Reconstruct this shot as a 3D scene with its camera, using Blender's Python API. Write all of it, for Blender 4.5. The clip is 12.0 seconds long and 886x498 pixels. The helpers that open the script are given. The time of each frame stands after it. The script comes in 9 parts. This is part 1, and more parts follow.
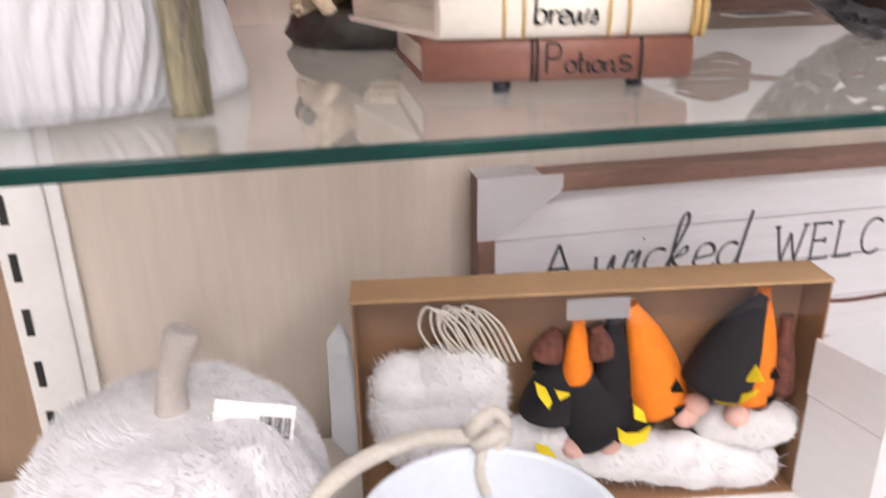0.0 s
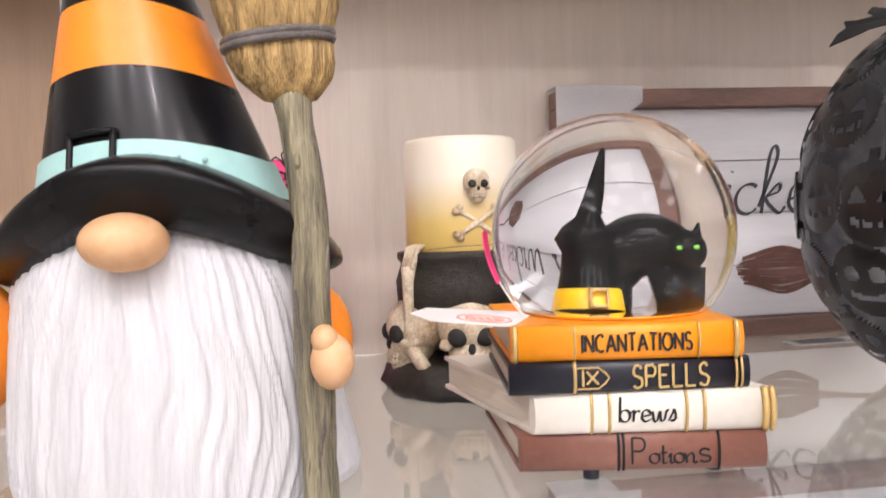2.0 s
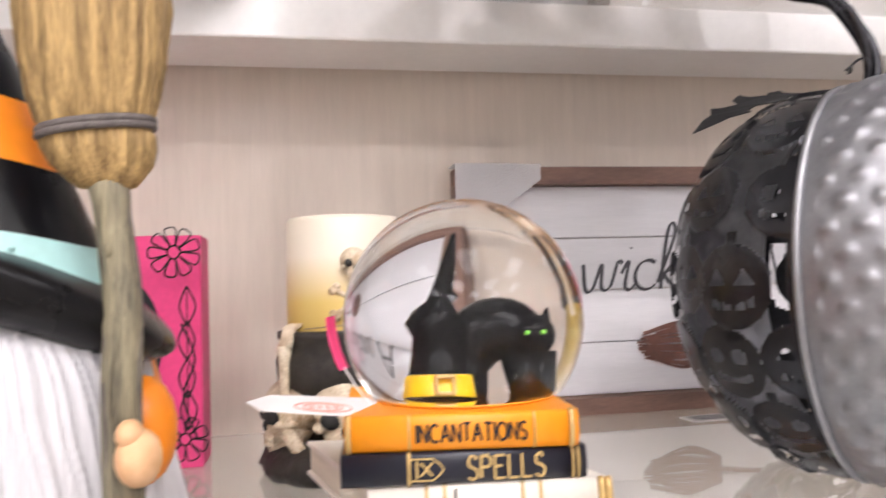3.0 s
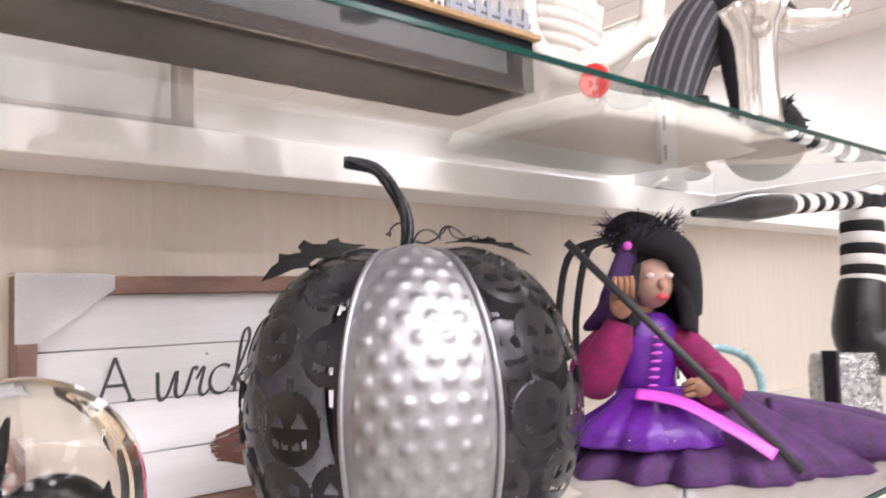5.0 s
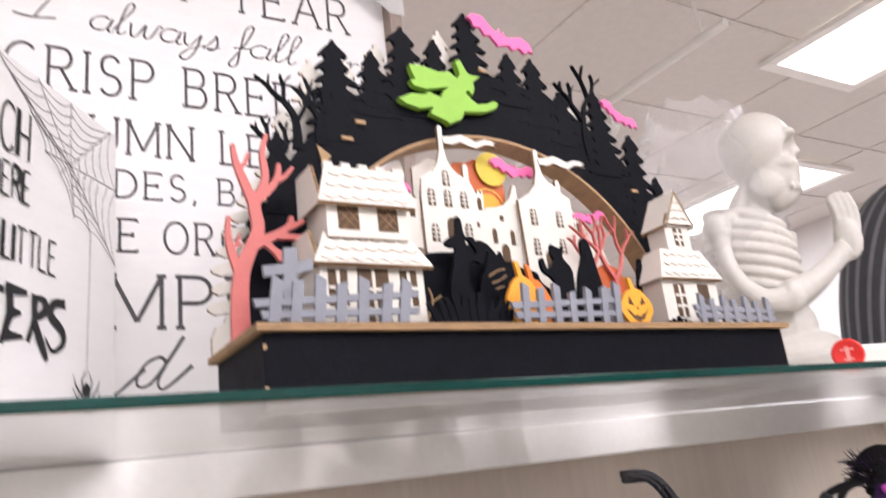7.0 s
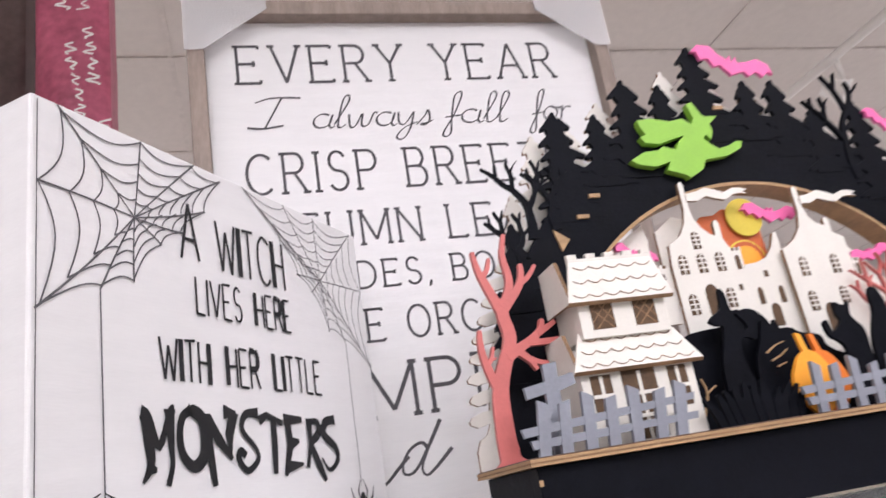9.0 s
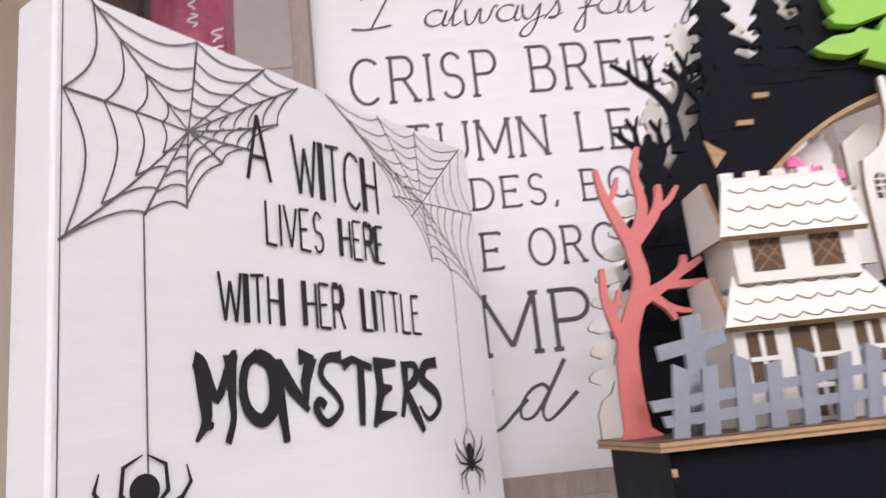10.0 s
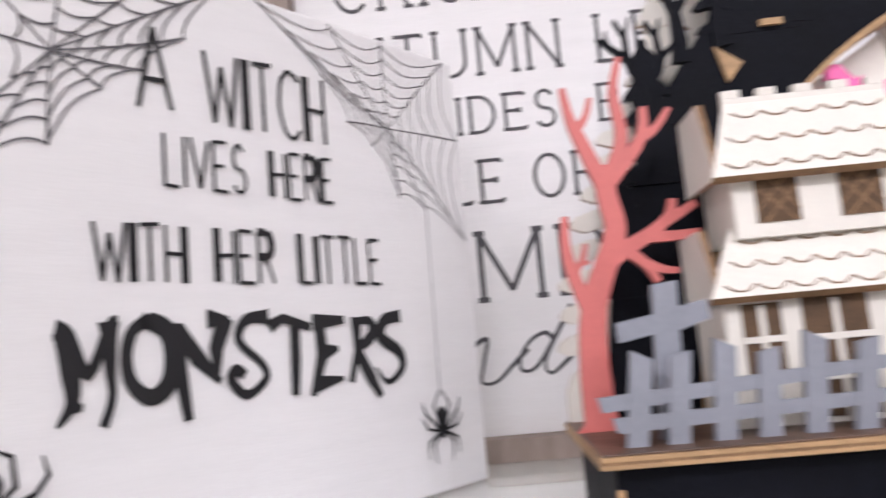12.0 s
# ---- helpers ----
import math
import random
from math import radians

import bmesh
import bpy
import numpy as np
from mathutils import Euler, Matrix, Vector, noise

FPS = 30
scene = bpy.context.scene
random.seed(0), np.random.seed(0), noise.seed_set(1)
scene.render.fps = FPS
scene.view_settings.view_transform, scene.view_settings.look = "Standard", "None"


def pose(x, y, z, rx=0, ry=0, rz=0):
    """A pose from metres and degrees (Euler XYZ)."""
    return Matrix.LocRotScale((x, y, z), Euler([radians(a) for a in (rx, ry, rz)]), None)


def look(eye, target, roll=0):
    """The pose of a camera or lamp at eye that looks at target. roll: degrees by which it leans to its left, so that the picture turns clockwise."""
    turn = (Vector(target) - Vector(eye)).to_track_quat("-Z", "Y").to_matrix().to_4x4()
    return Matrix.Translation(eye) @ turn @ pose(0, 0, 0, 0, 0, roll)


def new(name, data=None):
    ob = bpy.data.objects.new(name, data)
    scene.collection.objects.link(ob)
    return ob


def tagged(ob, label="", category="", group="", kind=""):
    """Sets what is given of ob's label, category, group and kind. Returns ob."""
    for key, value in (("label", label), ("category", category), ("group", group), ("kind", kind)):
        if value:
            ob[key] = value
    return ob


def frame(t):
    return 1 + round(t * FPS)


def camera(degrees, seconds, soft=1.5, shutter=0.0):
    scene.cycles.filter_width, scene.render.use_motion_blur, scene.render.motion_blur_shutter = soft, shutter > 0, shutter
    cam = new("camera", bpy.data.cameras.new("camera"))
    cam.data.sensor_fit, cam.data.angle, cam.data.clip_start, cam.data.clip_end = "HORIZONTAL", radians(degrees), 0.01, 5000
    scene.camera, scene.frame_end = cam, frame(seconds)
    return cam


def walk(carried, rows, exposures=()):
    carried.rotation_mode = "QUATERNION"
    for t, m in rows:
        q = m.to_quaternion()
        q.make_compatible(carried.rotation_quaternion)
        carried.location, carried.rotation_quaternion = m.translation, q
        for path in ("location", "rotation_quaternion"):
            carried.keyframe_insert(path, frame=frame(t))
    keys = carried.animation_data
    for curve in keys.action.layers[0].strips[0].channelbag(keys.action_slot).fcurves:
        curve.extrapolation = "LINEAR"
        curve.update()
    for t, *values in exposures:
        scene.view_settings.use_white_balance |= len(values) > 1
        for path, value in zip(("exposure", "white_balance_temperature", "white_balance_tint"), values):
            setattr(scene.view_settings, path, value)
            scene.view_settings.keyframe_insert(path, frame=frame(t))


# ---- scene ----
cam = camera(60.3, 12.0, shutter=0.5)
PATH = [
    (0, (0.01, -0.006, 1.346), (0.38, 1.821, 0.619), -1.0),
    (0.5, (-0.007, -0.002, 1.368), (0.267, 1.895, 0.795), -1.6),
    (1, (-0.012, -0.011, 1.382), (0.236, 1.938, 1.006), -1.5),
    (1.5, (-0.012, -0.02, 1.397), (0.244, 1.952, 1.19), -1.6),
    (2, (-0.009, -0.03, 1.406), (0.251, 1.952, 1.341), -2.0),
    (2.5, (0.012, -0.033, 1.406), (0.299, 1.946, 1.428), -2.0),
    (3, (0.043, -0.036, 1.414), (0.414, 1.927, 1.513), -1.8),
    (3.5, (0.072, -0.05, 1.42), (0.603, 1.873, 1.557), -2.2),
    (3.7, (0.081, -0.055, 1.421), (0.698, 1.842, 1.568), -2.2),
    (5.3, (0.011, -0.085, 1.499), (1.367, 1.376, 1.669), -2.2),
    (5.5, (-0.008, -0.086, 1.508), (1.329, 1.386, 1.722), -3.0),
    (6, (-0.047, -0.076, 1.541), (1.184, 1.469, 1.855), -5.0),
    (6.5, (-0.067, -0.063, 1.568), (1.058, 1.53, 2.009), -5.9),
    (7, (-0.075, -0.072, 1.606), (0.944, 1.55, 2.182), -7.0),
    (7.2, (-0.079, -0.075, 1.616), (0.891, 1.563, 2.23), -7.5),
    (8.8, (-0.091, -0.068, 1.672), (0.487, 1.732, 2.326), -10.1),
    (9, (-0.084, -0.061, 1.682), (0.428, 1.768, 2.31), -9.7),
    (9.5, (-0.068, -0.03, 1.697), (0.262, 1.863, 2.252), -8.5),
    (10, (-0.046, 0.015, 1.709), (0.071, 1.957, 2.171), -6.1),
    (10.5, (-0.037, 0.05, 1.727), (-0.121, 2.009, 2.12), -4.8),
    (11, (-0.028, 0.069, 1.74), (-0.321, 2.022, 2.058), -4.6),
    (11.5, (-0.016, 0.091, 1.737), (-0.32, 2.05, 2.003), -5.0),
    (12, (0.018, 0.084, 1.731), (-0.081, 2.064, 1.992), -5.1),
]
EXPOSURES = [(0, -0.36, 6400, 10), (1.5, -0.26, 6400, 10), (3.5, -0.06, 6350, 10), (5.5, 0.27, 6350, 10), (6.5, -0.08, 6350, 10), (7.2, -0.40, 6300, 10), (9, -0.58, 6120, 10), (12, -0.62, 6120, 10)]
walk(cam, [(t, look(eye, target, roll)) for t, eye, target, roll in PATH], EXPOSURES)

# ---- world and lights ----
world = bpy.data.worlds.new("world")
scene.world = world
world.use_nodes = True
world.node_tree.nodes["Background"].inputs[0].default_value = (0.9, 0.93, 1.0, 1)
world.node_tree.nodes["Background"].inputs[1].default_value = 0.05

CEILING = 3.05
# Place and strength of each ceiling panel: three rows over the aisle in front, the rest over the next aisle.
PANELS = [(-1.4, -0.95, 5), (0.1, -0.95, 5), (1.6, -0.95, 5), (-2.1, -2.4, 9), (-0.6, -2.4, 9), (0.9, -2.4, 9), (2.4, -2.4, 9), (-1.4, -3.7, 23), (0.1, -3.7, 23), (1.6, -3.7, 23), (2.85, 0.95, 30), (3.9, 2.8, 40), (-2.4, 2.4, 40), (1.0, 4.2, 40), (-0.9, 4.4, 40)]
for lx, ly, watts in PANELS:
    lamp = bpy.data.lights.new("ceiling_panel_light", "AREA")
    lamp.shape, lamp.size, lamp.size_y = "RECTANGLE", 0.5, 1.1
    lamp.energy, lamp.color = watts * (0.82 if ly < 0 else 1.02), (0.945, 0.91, 1.0)
    ob = new("ceiling_panel_light", lamp)
    ob.matrix_world = pose(lx, ly, CEILING - 0.03)
SPOTS = [(-0.9, -1.0, 2.72), (-0.35, -1.0, 2.72), (0.2, -1.0, 2.72), (0.75, -1.0, 2.72), (1.3, -1.0, 2.72)]
AIMS = [(-0.25, 0.5, 1.35), (0.0, 0.5, 1.4), (0.3, 0.6, 1.5), (0.5, 0.6, 1.5), (0.85, 0.6, 1.5)]
BEAMS = [20.0, 23.0, 32.0, 29.0, 22.0]
for (lx, ly, lz), aim, watts in zip(SPOTS, AIMS, BEAMS):
    lamp = bpy.data.lights.new("track_spot_light", "SPOT")
    lamp.energy, lamp.spot_size, lamp.spot_blend, lamp.shadow_soft_size = watts, radians(52), 0.7, 0.03
    lamp.color = (1.0, 0.92, 0.95)
    ob = new("track_spot_light", lamp)
    ob.matrix_world = look((lx, ly, lz), aim)


# ---- materials ----
def material(name, color, rough=0.5, metal=0.0, vary=0.12, scale=40.0, bump=0.15, bscale=None, stretch=(1, 1, 1), coat=0.0, second=None, spec=0.5, island=False):
    """A surface with two scales of colour change and fine relief."""
    m = bpy.data.materials.new(name)
    m.use_nodes = True
    nt = m.node_tree
    b = nt.nodes["Principled BSDF"]
    tc = nt.nodes.new("ShaderNodeTexCoord")
    mp = nt.nodes.new("ShaderNodeMapping")
    mp.inputs["Scale"].default_value = stretch
    nt.links.new(tc.outputs["Object"], mp.inputs["Vector"])
    n1 = nt.nodes.new("ShaderNodeTexNoise")
    n1.inputs["Scale"].default_value, n1.inputs["Detail"].default_value = scale, 5.0
    n2 = nt.nodes.new("ShaderNodeTexNoise")
    n2.inputs["Scale"].default_value, n2.inputs["Detail"].default_value = scale * 7.3, 3.0
    for n in (n1, n2):
        nt.links.new(mp.outputs["Vector"], n.inputs["Vector"])
    mix = nt.nodes.new("ShaderNodeMath")
    mix.operation = "MULTIPLY_ADD"
    nt.links.new(n2.outputs["Fac"], mix.inputs[0])
    mix.inputs[1].default_value = 0.4
    half = nt.nodes.new("ShaderNodeMath")
    half.operation = "MULTIPLY"
    half.inputs[1].default_value = 0.6
    nt.links.new(n1.outputs["Fac"], half.inputs[0])
    nt.links.new(half.outputs[0], mix.inputs[2])
    ramp = nt.nodes.new("ShaderNodeValToRGB")
    low = tuple(c * (1 - vary) for c in color) if second is None else second
    high = tuple(min(1.0, c * (1 + vary)) for c in color)
    ramp.color_ramp.elements[0].position, ramp.color_ramp.elements[0].color = 0.32, (*low, 1)
    ramp.color_ramp.elements[1].position, ramp.color_ramp.elements[1].color = 0.68, (*high, 1)
    nt.links.new(mix.outputs[0], ramp.inputs["Fac"])
    nt.links.new(ramp.outputs["Color"], b.inputs["Base Color"])
    rr = nt.nodes.new("ShaderNodeMapRange")
    rr.inputs["To Min"].default_value, rr.inputs["To Max"].default_value = max(0.02, rough - 0.08), min(1.0, rough + 0.1)
    nt.links.new(n1.outputs["Fac"], rr.inputs["Value"])
    nt.links.new(rr.outputs["Result"], b.inputs["Roughness"])
    b.inputs["Metallic"].default_value = metal
    b.inputs["Coat Weight"].default_value = coat
    b.inputs["Coat Roughness"].default_value = 0.12
    b.inputs["Specular IOR Level"].default_value = spec
    if bump:
        bp = nt.nodes.new("ShaderNodeBump")
        bp.inputs["Strength"].default_value, bp.inputs["Distance"].default_value = bump, 0.002
        if bscale:
            n3 = nt.nodes.new("ShaderNodeTexNoise")
            n3.inputs["Scale"].default_value, n3.inputs["Detail"].default_value = bscale, 4.0
            nt.links.new(mp.outputs["Vector"], n3.inputs["Vector"])
            nt.links.new(n3.outputs["Fac"], bp.inputs["Height"])
        else:
            nt.links.new(mix.outputs[0], bp.inputs["Height"])
        nt.links.new(bp.outputs["Normal"], b.inputs["Normal"])
    return m


def glass(name, color, ior=1.5, rough=0.0):
    m = bpy.data.materials.new(name)
    m.use_nodes = True
    b = m.node_tree.nodes["Principled BSDF"]
    b.inputs["Base Color"].default_value = (*color, 1)
    b.inputs["Transmission Weight"].default_value = 1.0
    b.inputs["IOR"].default_value, b.inputs["Roughness"].default_value = ior, rough
    return m


def film_material(name, opacity=0.2, rough=0.15):
    """Thin clear plastic: mostly see-through, with gloss."""
    m = bpy.data.materials.new(name)
    m.use_nodes = True
    nt = m.node_tree
    b = nt.nodes["Principled BSDF"]
    b.inputs["Base Color"].default_value = (0.85, 0.85, 0.87, 1)
    b.inputs["Roughness"].default_value = rough
    b.inputs["Alpha"].default_value = opacity
    n = nt.nodes.new("ShaderNodeTexNoise")
    n.inputs["Scale"].default_value = 45.0
    bp = nt.nodes.new("ShaderNodeBump")
    bp.inputs["Strength"].default_value, bp.inputs["Distance"].default_value = 0.6, 0.004
    nt.links.new(n.outputs["Fac"], bp.inputs["Height"])
    nt.links.new(bp.outputs["Normal"], b.inputs["Normal"])
    return m


def emitter(name, color, strength):
    m = bpy.data.materials.new(name)
    m.use_nodes = True
    b = m.node_tree.nodes["Principled BSDF"]
    b.inputs["Emission Color"].default_value = (*color, 1)
    b.inputs["Emission Strength"].default_value = strength
    return m


M_WALL = material("linen_panel", (0.66, 0.575, 0.485), 0.38, vary=0.06, scale=14, bump=0.12, stretch=(9, 9, 0.5))
M_WHITE_METAL = material("white_enamel_metal", (0.85, 0.825, 0.79), 0.35, vary=0.04, scale=20, bump=0.05)
M_DARK = material("dark_slot", (0.02, 0.018, 0.016), 0.7)
M_GLASS = glass("shelf_glass", (0.955, 0.985, 0.975), 1.5)
M_GLASS.node_tree.nodes["Principled BSDF"].inputs["Transmission Weight"].default_value = 0.95
M_EDGE = material("green_glass_edge", (0.003, 0.040, 0.034), 0.12, vary=0.35, scale=12, bump=0.02, stretch=(1, 1, 6), spec=0.3)
M_CEIL = material("ceiling_tile", (0.70, 0.655, 0.62), 0.9, vary=0.05, scale=30, bump=0.3)
M_GRID = material("ceiling_grid", (0.68, 0.635, 0.60), 0.8)
M_PLASTER = material("store_wall_paint", (0.74, 0.71, 0.69), 0.8, vary=0.04, scale=3, bump=0.05)
M_FLOOR = material("vinyl_floor", (0.62, 0.57, 0.52), 0.4, vary=0.1, scale=6)
M_PANEL = emitter("light_panel", (1.0, 0.96, 0.9), 5.0)
M_BOARD = material("white_painted_board", (0.79, 0.772, 0.774), 0.6, vary=0.03, scale=25, bump=0.1, stretch=(0.6, 1, 5))
M_BOARD2 = material("whitewashed_plank", (0.78, 0.76, 0.77), 0.65, vary=0.06, scale=18, bump=0.2, stretch=(0.4, 1, 6))
M_WOODFRAME = material("brown_stained_frame", (0.205, 0.115, 0.085), 0.55, vary=0.3, scale=30, bump=0.3, stretch=(0.5, 3, 3))
M_GREYFRAME = material("greybrown_frame", (0.30, 0.235, 0.20), 0.6, vary=0.22, scale=30, bump=0.3, stretch=(3, 3, 0.5))
M_INK = material("charcoal_ink", (0.008, 0.0075, 0.009), 0.7, vary=0.3, scale=90, bump=0)
M_INKGREY = material("grey_ink", (0.080, 0.076, 0.083), 0.7, vary=0.25, scale=120, bump=0)
M_WEBINK = material("faded_grey_ink", (0.115, 0.110, 0.118), 0.7, vary=0.35, scale=150, bump=0)
M_BLACKPLY = material("black_painted_plywood", (0.0045, 0.005, 0.008), 0.55, vary=0.3, scale=60, bump=0.25, spec=0.08)
M_PLYEDGE = material("raw_plywood", (0.40, 0.25, 0.125), 0.6, vary=0.25, scale=50, bump=0.2, stretch=(1, 1, 6))
M_BURNT = material("burnt_plywood_edge", (0.24, 0.14, 0.07), 0.7, vary=0.4, scale=70, bump=0.2)
M_WHITEPLY = material("white_painted_plywood", (0.747, 0.711, 0.648), 0.6, vary=0.04, scale=60, bump=0.15)
M_GREYPLY = material("grey_painted_plywood", (0.24, 0.25, 0.29), 0.6, vary=0.1, scale=60, bump=0.15)
M_GREENPLY = material("lime_painted_plywood", (0.27, 0.52, 0.055), 0.5, vary=0.06, scale=60, bump=0.1)
M_PINKPLY = material("hot_pink_painted_plywood", (0.84, 0.15, 0.40), 0.5, vary=0.08, scale=60, bump=0.1)
M_CORALPLY = material("coral_painted_plywood", (0.56, 0.145, 0.13), 0.5, vary=0.08, scale=60, bump=0.1)
M_ORANGEPLY = material("orange_painted_plywood", (0.90, 0.38, 0.03), 0.5, vary=0.08, scale=60, bump=0.1)
M_REDPLY = material("burnt_orange_painted_plywood", (0.52, 0.11, 0.025), 0.5, vary=0.15, scale=40, bump=0.1)
M_REDORANGE = material("red_orange_painted_plywood", (0.78, 0.20, 0.02), 0.5, vary=0.12, scale=40, bump=0.1)
M_YELLOWPLY = material("mustard_painted_plywood", (0.64, 0.50, 0.05), 0.5, vary=0.08, scale=60, bump=0.1)
M_WINDOW = material("dark_window_opening", (0.10, 0.058, 0.03), 0.8, vary=0.4, scale=150)


# ---- mesh tools ----
def box(bm, x0, x1, y0, y1, z0, z1, bevel=0.0, mi=0):
    vs = [bm.verts.new((x, y, z)) for x in (x0, x1) for y in (y0, y1) for z in (z0, z1)]
    fs = []
    for a in ((0, 1, 3, 2), (4, 6, 7, 5), (0, 4, 5, 1), (2, 3, 7, 6), (0, 2, 6, 4), (1, 5, 7, 3)):
        f = bm.faces.new([vs[i] for i in a])
        f.material_index = mi
        fs.append(f)
    if bevel:
        es = list({e for f in fs for e in f.edges})
        r = bmesh.ops.bevel(bm, geom=es, offset=bevel, segments=2, profile=0.5, affect="EDGES")
        for f in r["faces"]:
            f.material_index = mi
    return fs


def lathe(bm, profile, n=32, c=(0, 0), mi=0, sx=1.0, sy=1.0, wob=None):
    """profile: (radius, z) from bottom to top; closed where radius is 0."""
    rings = []
    for r, z in profile:
        if r <= 1e-6:
            rings.append([bm.verts.new((c[0], c[1], z))])
        else:
            ring = []
            for i in range(n):
                a = 2 * math.pi * i / n
                rr = r * (wob(a, z) if wob else 1.0)
                ring.append(bm.verts.new((c[0] + rr * sx * math.cos(a), c[1] + rr * sy * math.sin(a), z)))
            rings.append(ring)
    for p, q in zip(rings, rings[1:]):
        for i in range(n):
            j = (i + 1) % n
            if len(p) == 1 and len(q) == 1:
                continue
            if len(p) == 1:
                vs = (p[0], q[j], q[i])
            elif len(q) == 1:
                vs = (p[i], p[j], q[0])
            else:
                vs = (p[i], p[j], q[j], q[i])
            f = bm.faces.new(vs)
            f.smooth, f.material_index = True, mi
    return rings


def ball(bm, c, r, n=20, mi=0, turn=None):
    """An ellipsoid; r is a number or three radii; turn an optional 3x3 rotation."""
    rx, ry, rz = (r, r, r) if isinstance(r, (int, float)) else r
    m = max(6, n // 2)
    rings = []
    for k in range(m + 1):
        t = math.pi * k / m
        if k in (0, m):
            pts = [(0, 0, -math.cos(t) * rz)]
        else:
            pts = [(rx * math.sin(t) * math.cos(2 * math.pi * i / n), ry * math.sin(t) * math.sin(2 * math.pi * i / n), -rz * math.cos(t)) for i in range(n)]
        ring = []
        for p in pts:
            v = Vector(p)
            if turn is not None:
                v = turn @ v
            ring.append(bm.verts.new(v + Vector(c)))
        rings.append(ring)
    for p, q in zip(rings, rings[1:]):
        for i in range(n):
            j = (i + 1) % n
            vs = (p[0], q[j], q[i]) if len(p) == 1 else ((p[i], p[j], q[0]) if len(q) == 1 else (p[i], p[j], q[j], q[i]))
            f = bm.faces.new(vs)
            f.smooth, f.material_index = True, mi


def tube(bm, pts, r, n=10, mi=0, flat=1.0):
    """A round tube along points; r: one radius or one for each point."""
    pts = [Vector(p) for p in pts]
    rs = [r] * len(pts) if isinstance(r, (int, float)) else list(r)
    rings = []
    side = None
    for k, p in enumerate(pts):
        d = (pts[min(k + 1, len(pts) - 1)] - pts[max(k - 1, 0)]).normalized()
        if side is None:
            side = d.orthogonal().normalized()
        side = (side - d * side.dot(d)).normalized()
        up = d.cross(side)
        rings.append([bm.verts.new(p + rs[k] * (side * math.cos(2 * math.pi * i / n) + up * flat * math.sin(2 * math.pi * i / n))) for i in range(n)])
    for p, q in zip(rings, rings[1:]):
        for i in range(n):
            j = (i + 1) % n
            f = bm.faces.new((p[i], p[j], q[j], q[i]))
            f.smooth, f.material_index = True, mi
    for ring, flip in ((rings[0], True), (rings[-1], False)):
        f = bm.faces.new(list(reversed(ring)) if flip else ring)
        f.material_index = mi


def smooth_line(pts, steps=6):
    """Catmull-Rom through the points."""
    pts = [Vector(p) for p in pts]
    out = []
    for i in range(len(pts) - 1):
        p0, p1, p2, p3 = pts[max(i - 1, 0)], pts[i], pts[i + 1], pts[min(i + 2, len(pts) - 1)]
        for s in range(steps):
            t = s / steps
            out.append(0.5 * ((2 * p1) + (p2 - p0) * t + (2 * p0 - 5 * p1 + 4 * p2 - p3) * t * t + (3 * p1 - p0 - 3 * p2 + p3) * t ** 3))
    out.append(pts[-1])
    return out


def plate(bm, pts, y0, y1, mi=0, edge=None):
    """A flat cut-out in the x-z plane with thickness from y0 (front) to y1."""
    a = [bm.verts.new((x, y0, z)) for x, z in pts]
    b = [bm.verts.new((x, y1, z)) for x, z in pts]
    f1 = bm.faces.new(a)
    f2 = bm.faces.new(list(reversed(b)))
    f1.material_index = f2.material_index = mi
    n = len(pts)
    for i in range(n):
        j = (i + 1) % n
        f = bm.faces.new((a[j], a[i], b[i], b[j]))
        f.material_index = mi if edge is None else edge
    f1.normal_update()
    f2.normal_update()
    bmesh.ops.triangulate(bm, faces=[f1, f2])


def ribbon(bm, pts, width, y, mi=0, pen=None, depth=0.0):
    """A flat stroke in the x-z plane at depth y along 2D points. pen: angle of a broad nib, or None."""
    pts = [Vector((p[0], p[1])) for p in pts]
    if len(pts) < 2:
        return
    if isinstance(width, (int, float)):
        for k in range(1, len(pts) - 1):
            if (pts[k] - pts[k - 1]).length > 1e-9 and (pts[k + 1] - pts[k]).length > 1e-9 and (pts[k] - pts[k - 1]).angle(pts[k + 1] - pts[k]) > 0.9:
                ribbon(bm, pts[:k + 1], width, y, mi, pen)
                ribbon(bm, pts[k:], width, y - 0.00003, mi, pen)
                return
    ws = [width] * len(pts) if isinstance(width, (int, float)) else list(width)
    left, right = [], []
    for k, p in enumerate(pts):
        d = pts[min(k + 1, len(pts) - 1)] - pts[max(k - 1, 0)]
        if d.length < 1e-9:
            d = Vector((1, 0))
        d.normalize()
        nrm = Vector((-d.y, d.x))
        w = ws[k]
        if pen is not None:
            w *= 0.45 + 0.75 * abs(math.sin(math.atan2(d.y, d.x) - pen))
        left.append(bm.verts.new((p.x + nrm.x * w / 2, y, p.y + nrm.y * w / 2)))
        right.append(bm.verts.new((p.x - nrm.x * w / 2, y, p.y - nrm.y * w / 2)))
    for k in range(len(pts) - 1):
        f = bm.faces.new((left[k], left[k + 1], right[k + 1], right[k]))
        f.material_index = mi


def thing(name, m=None, label="", category="", group="", kind=""):
    ob = new(name)
    if m is not None:
        ob.matrix_world = m
    return tagged(ob, label, category, group, kind)


def mesh_from(name, bm, mats, fix=True):
    if fix:
        bmesh.ops.recalc_face_normals(bm, faces=bm.faces)
    me = bpy.data.meshes.new(name)
    bm.to_mesh(me)
    bm.free()
    for m in mats if isinstance(mats, (list, tuple)) else [mats]:
        me.materials.append(m)
    return me


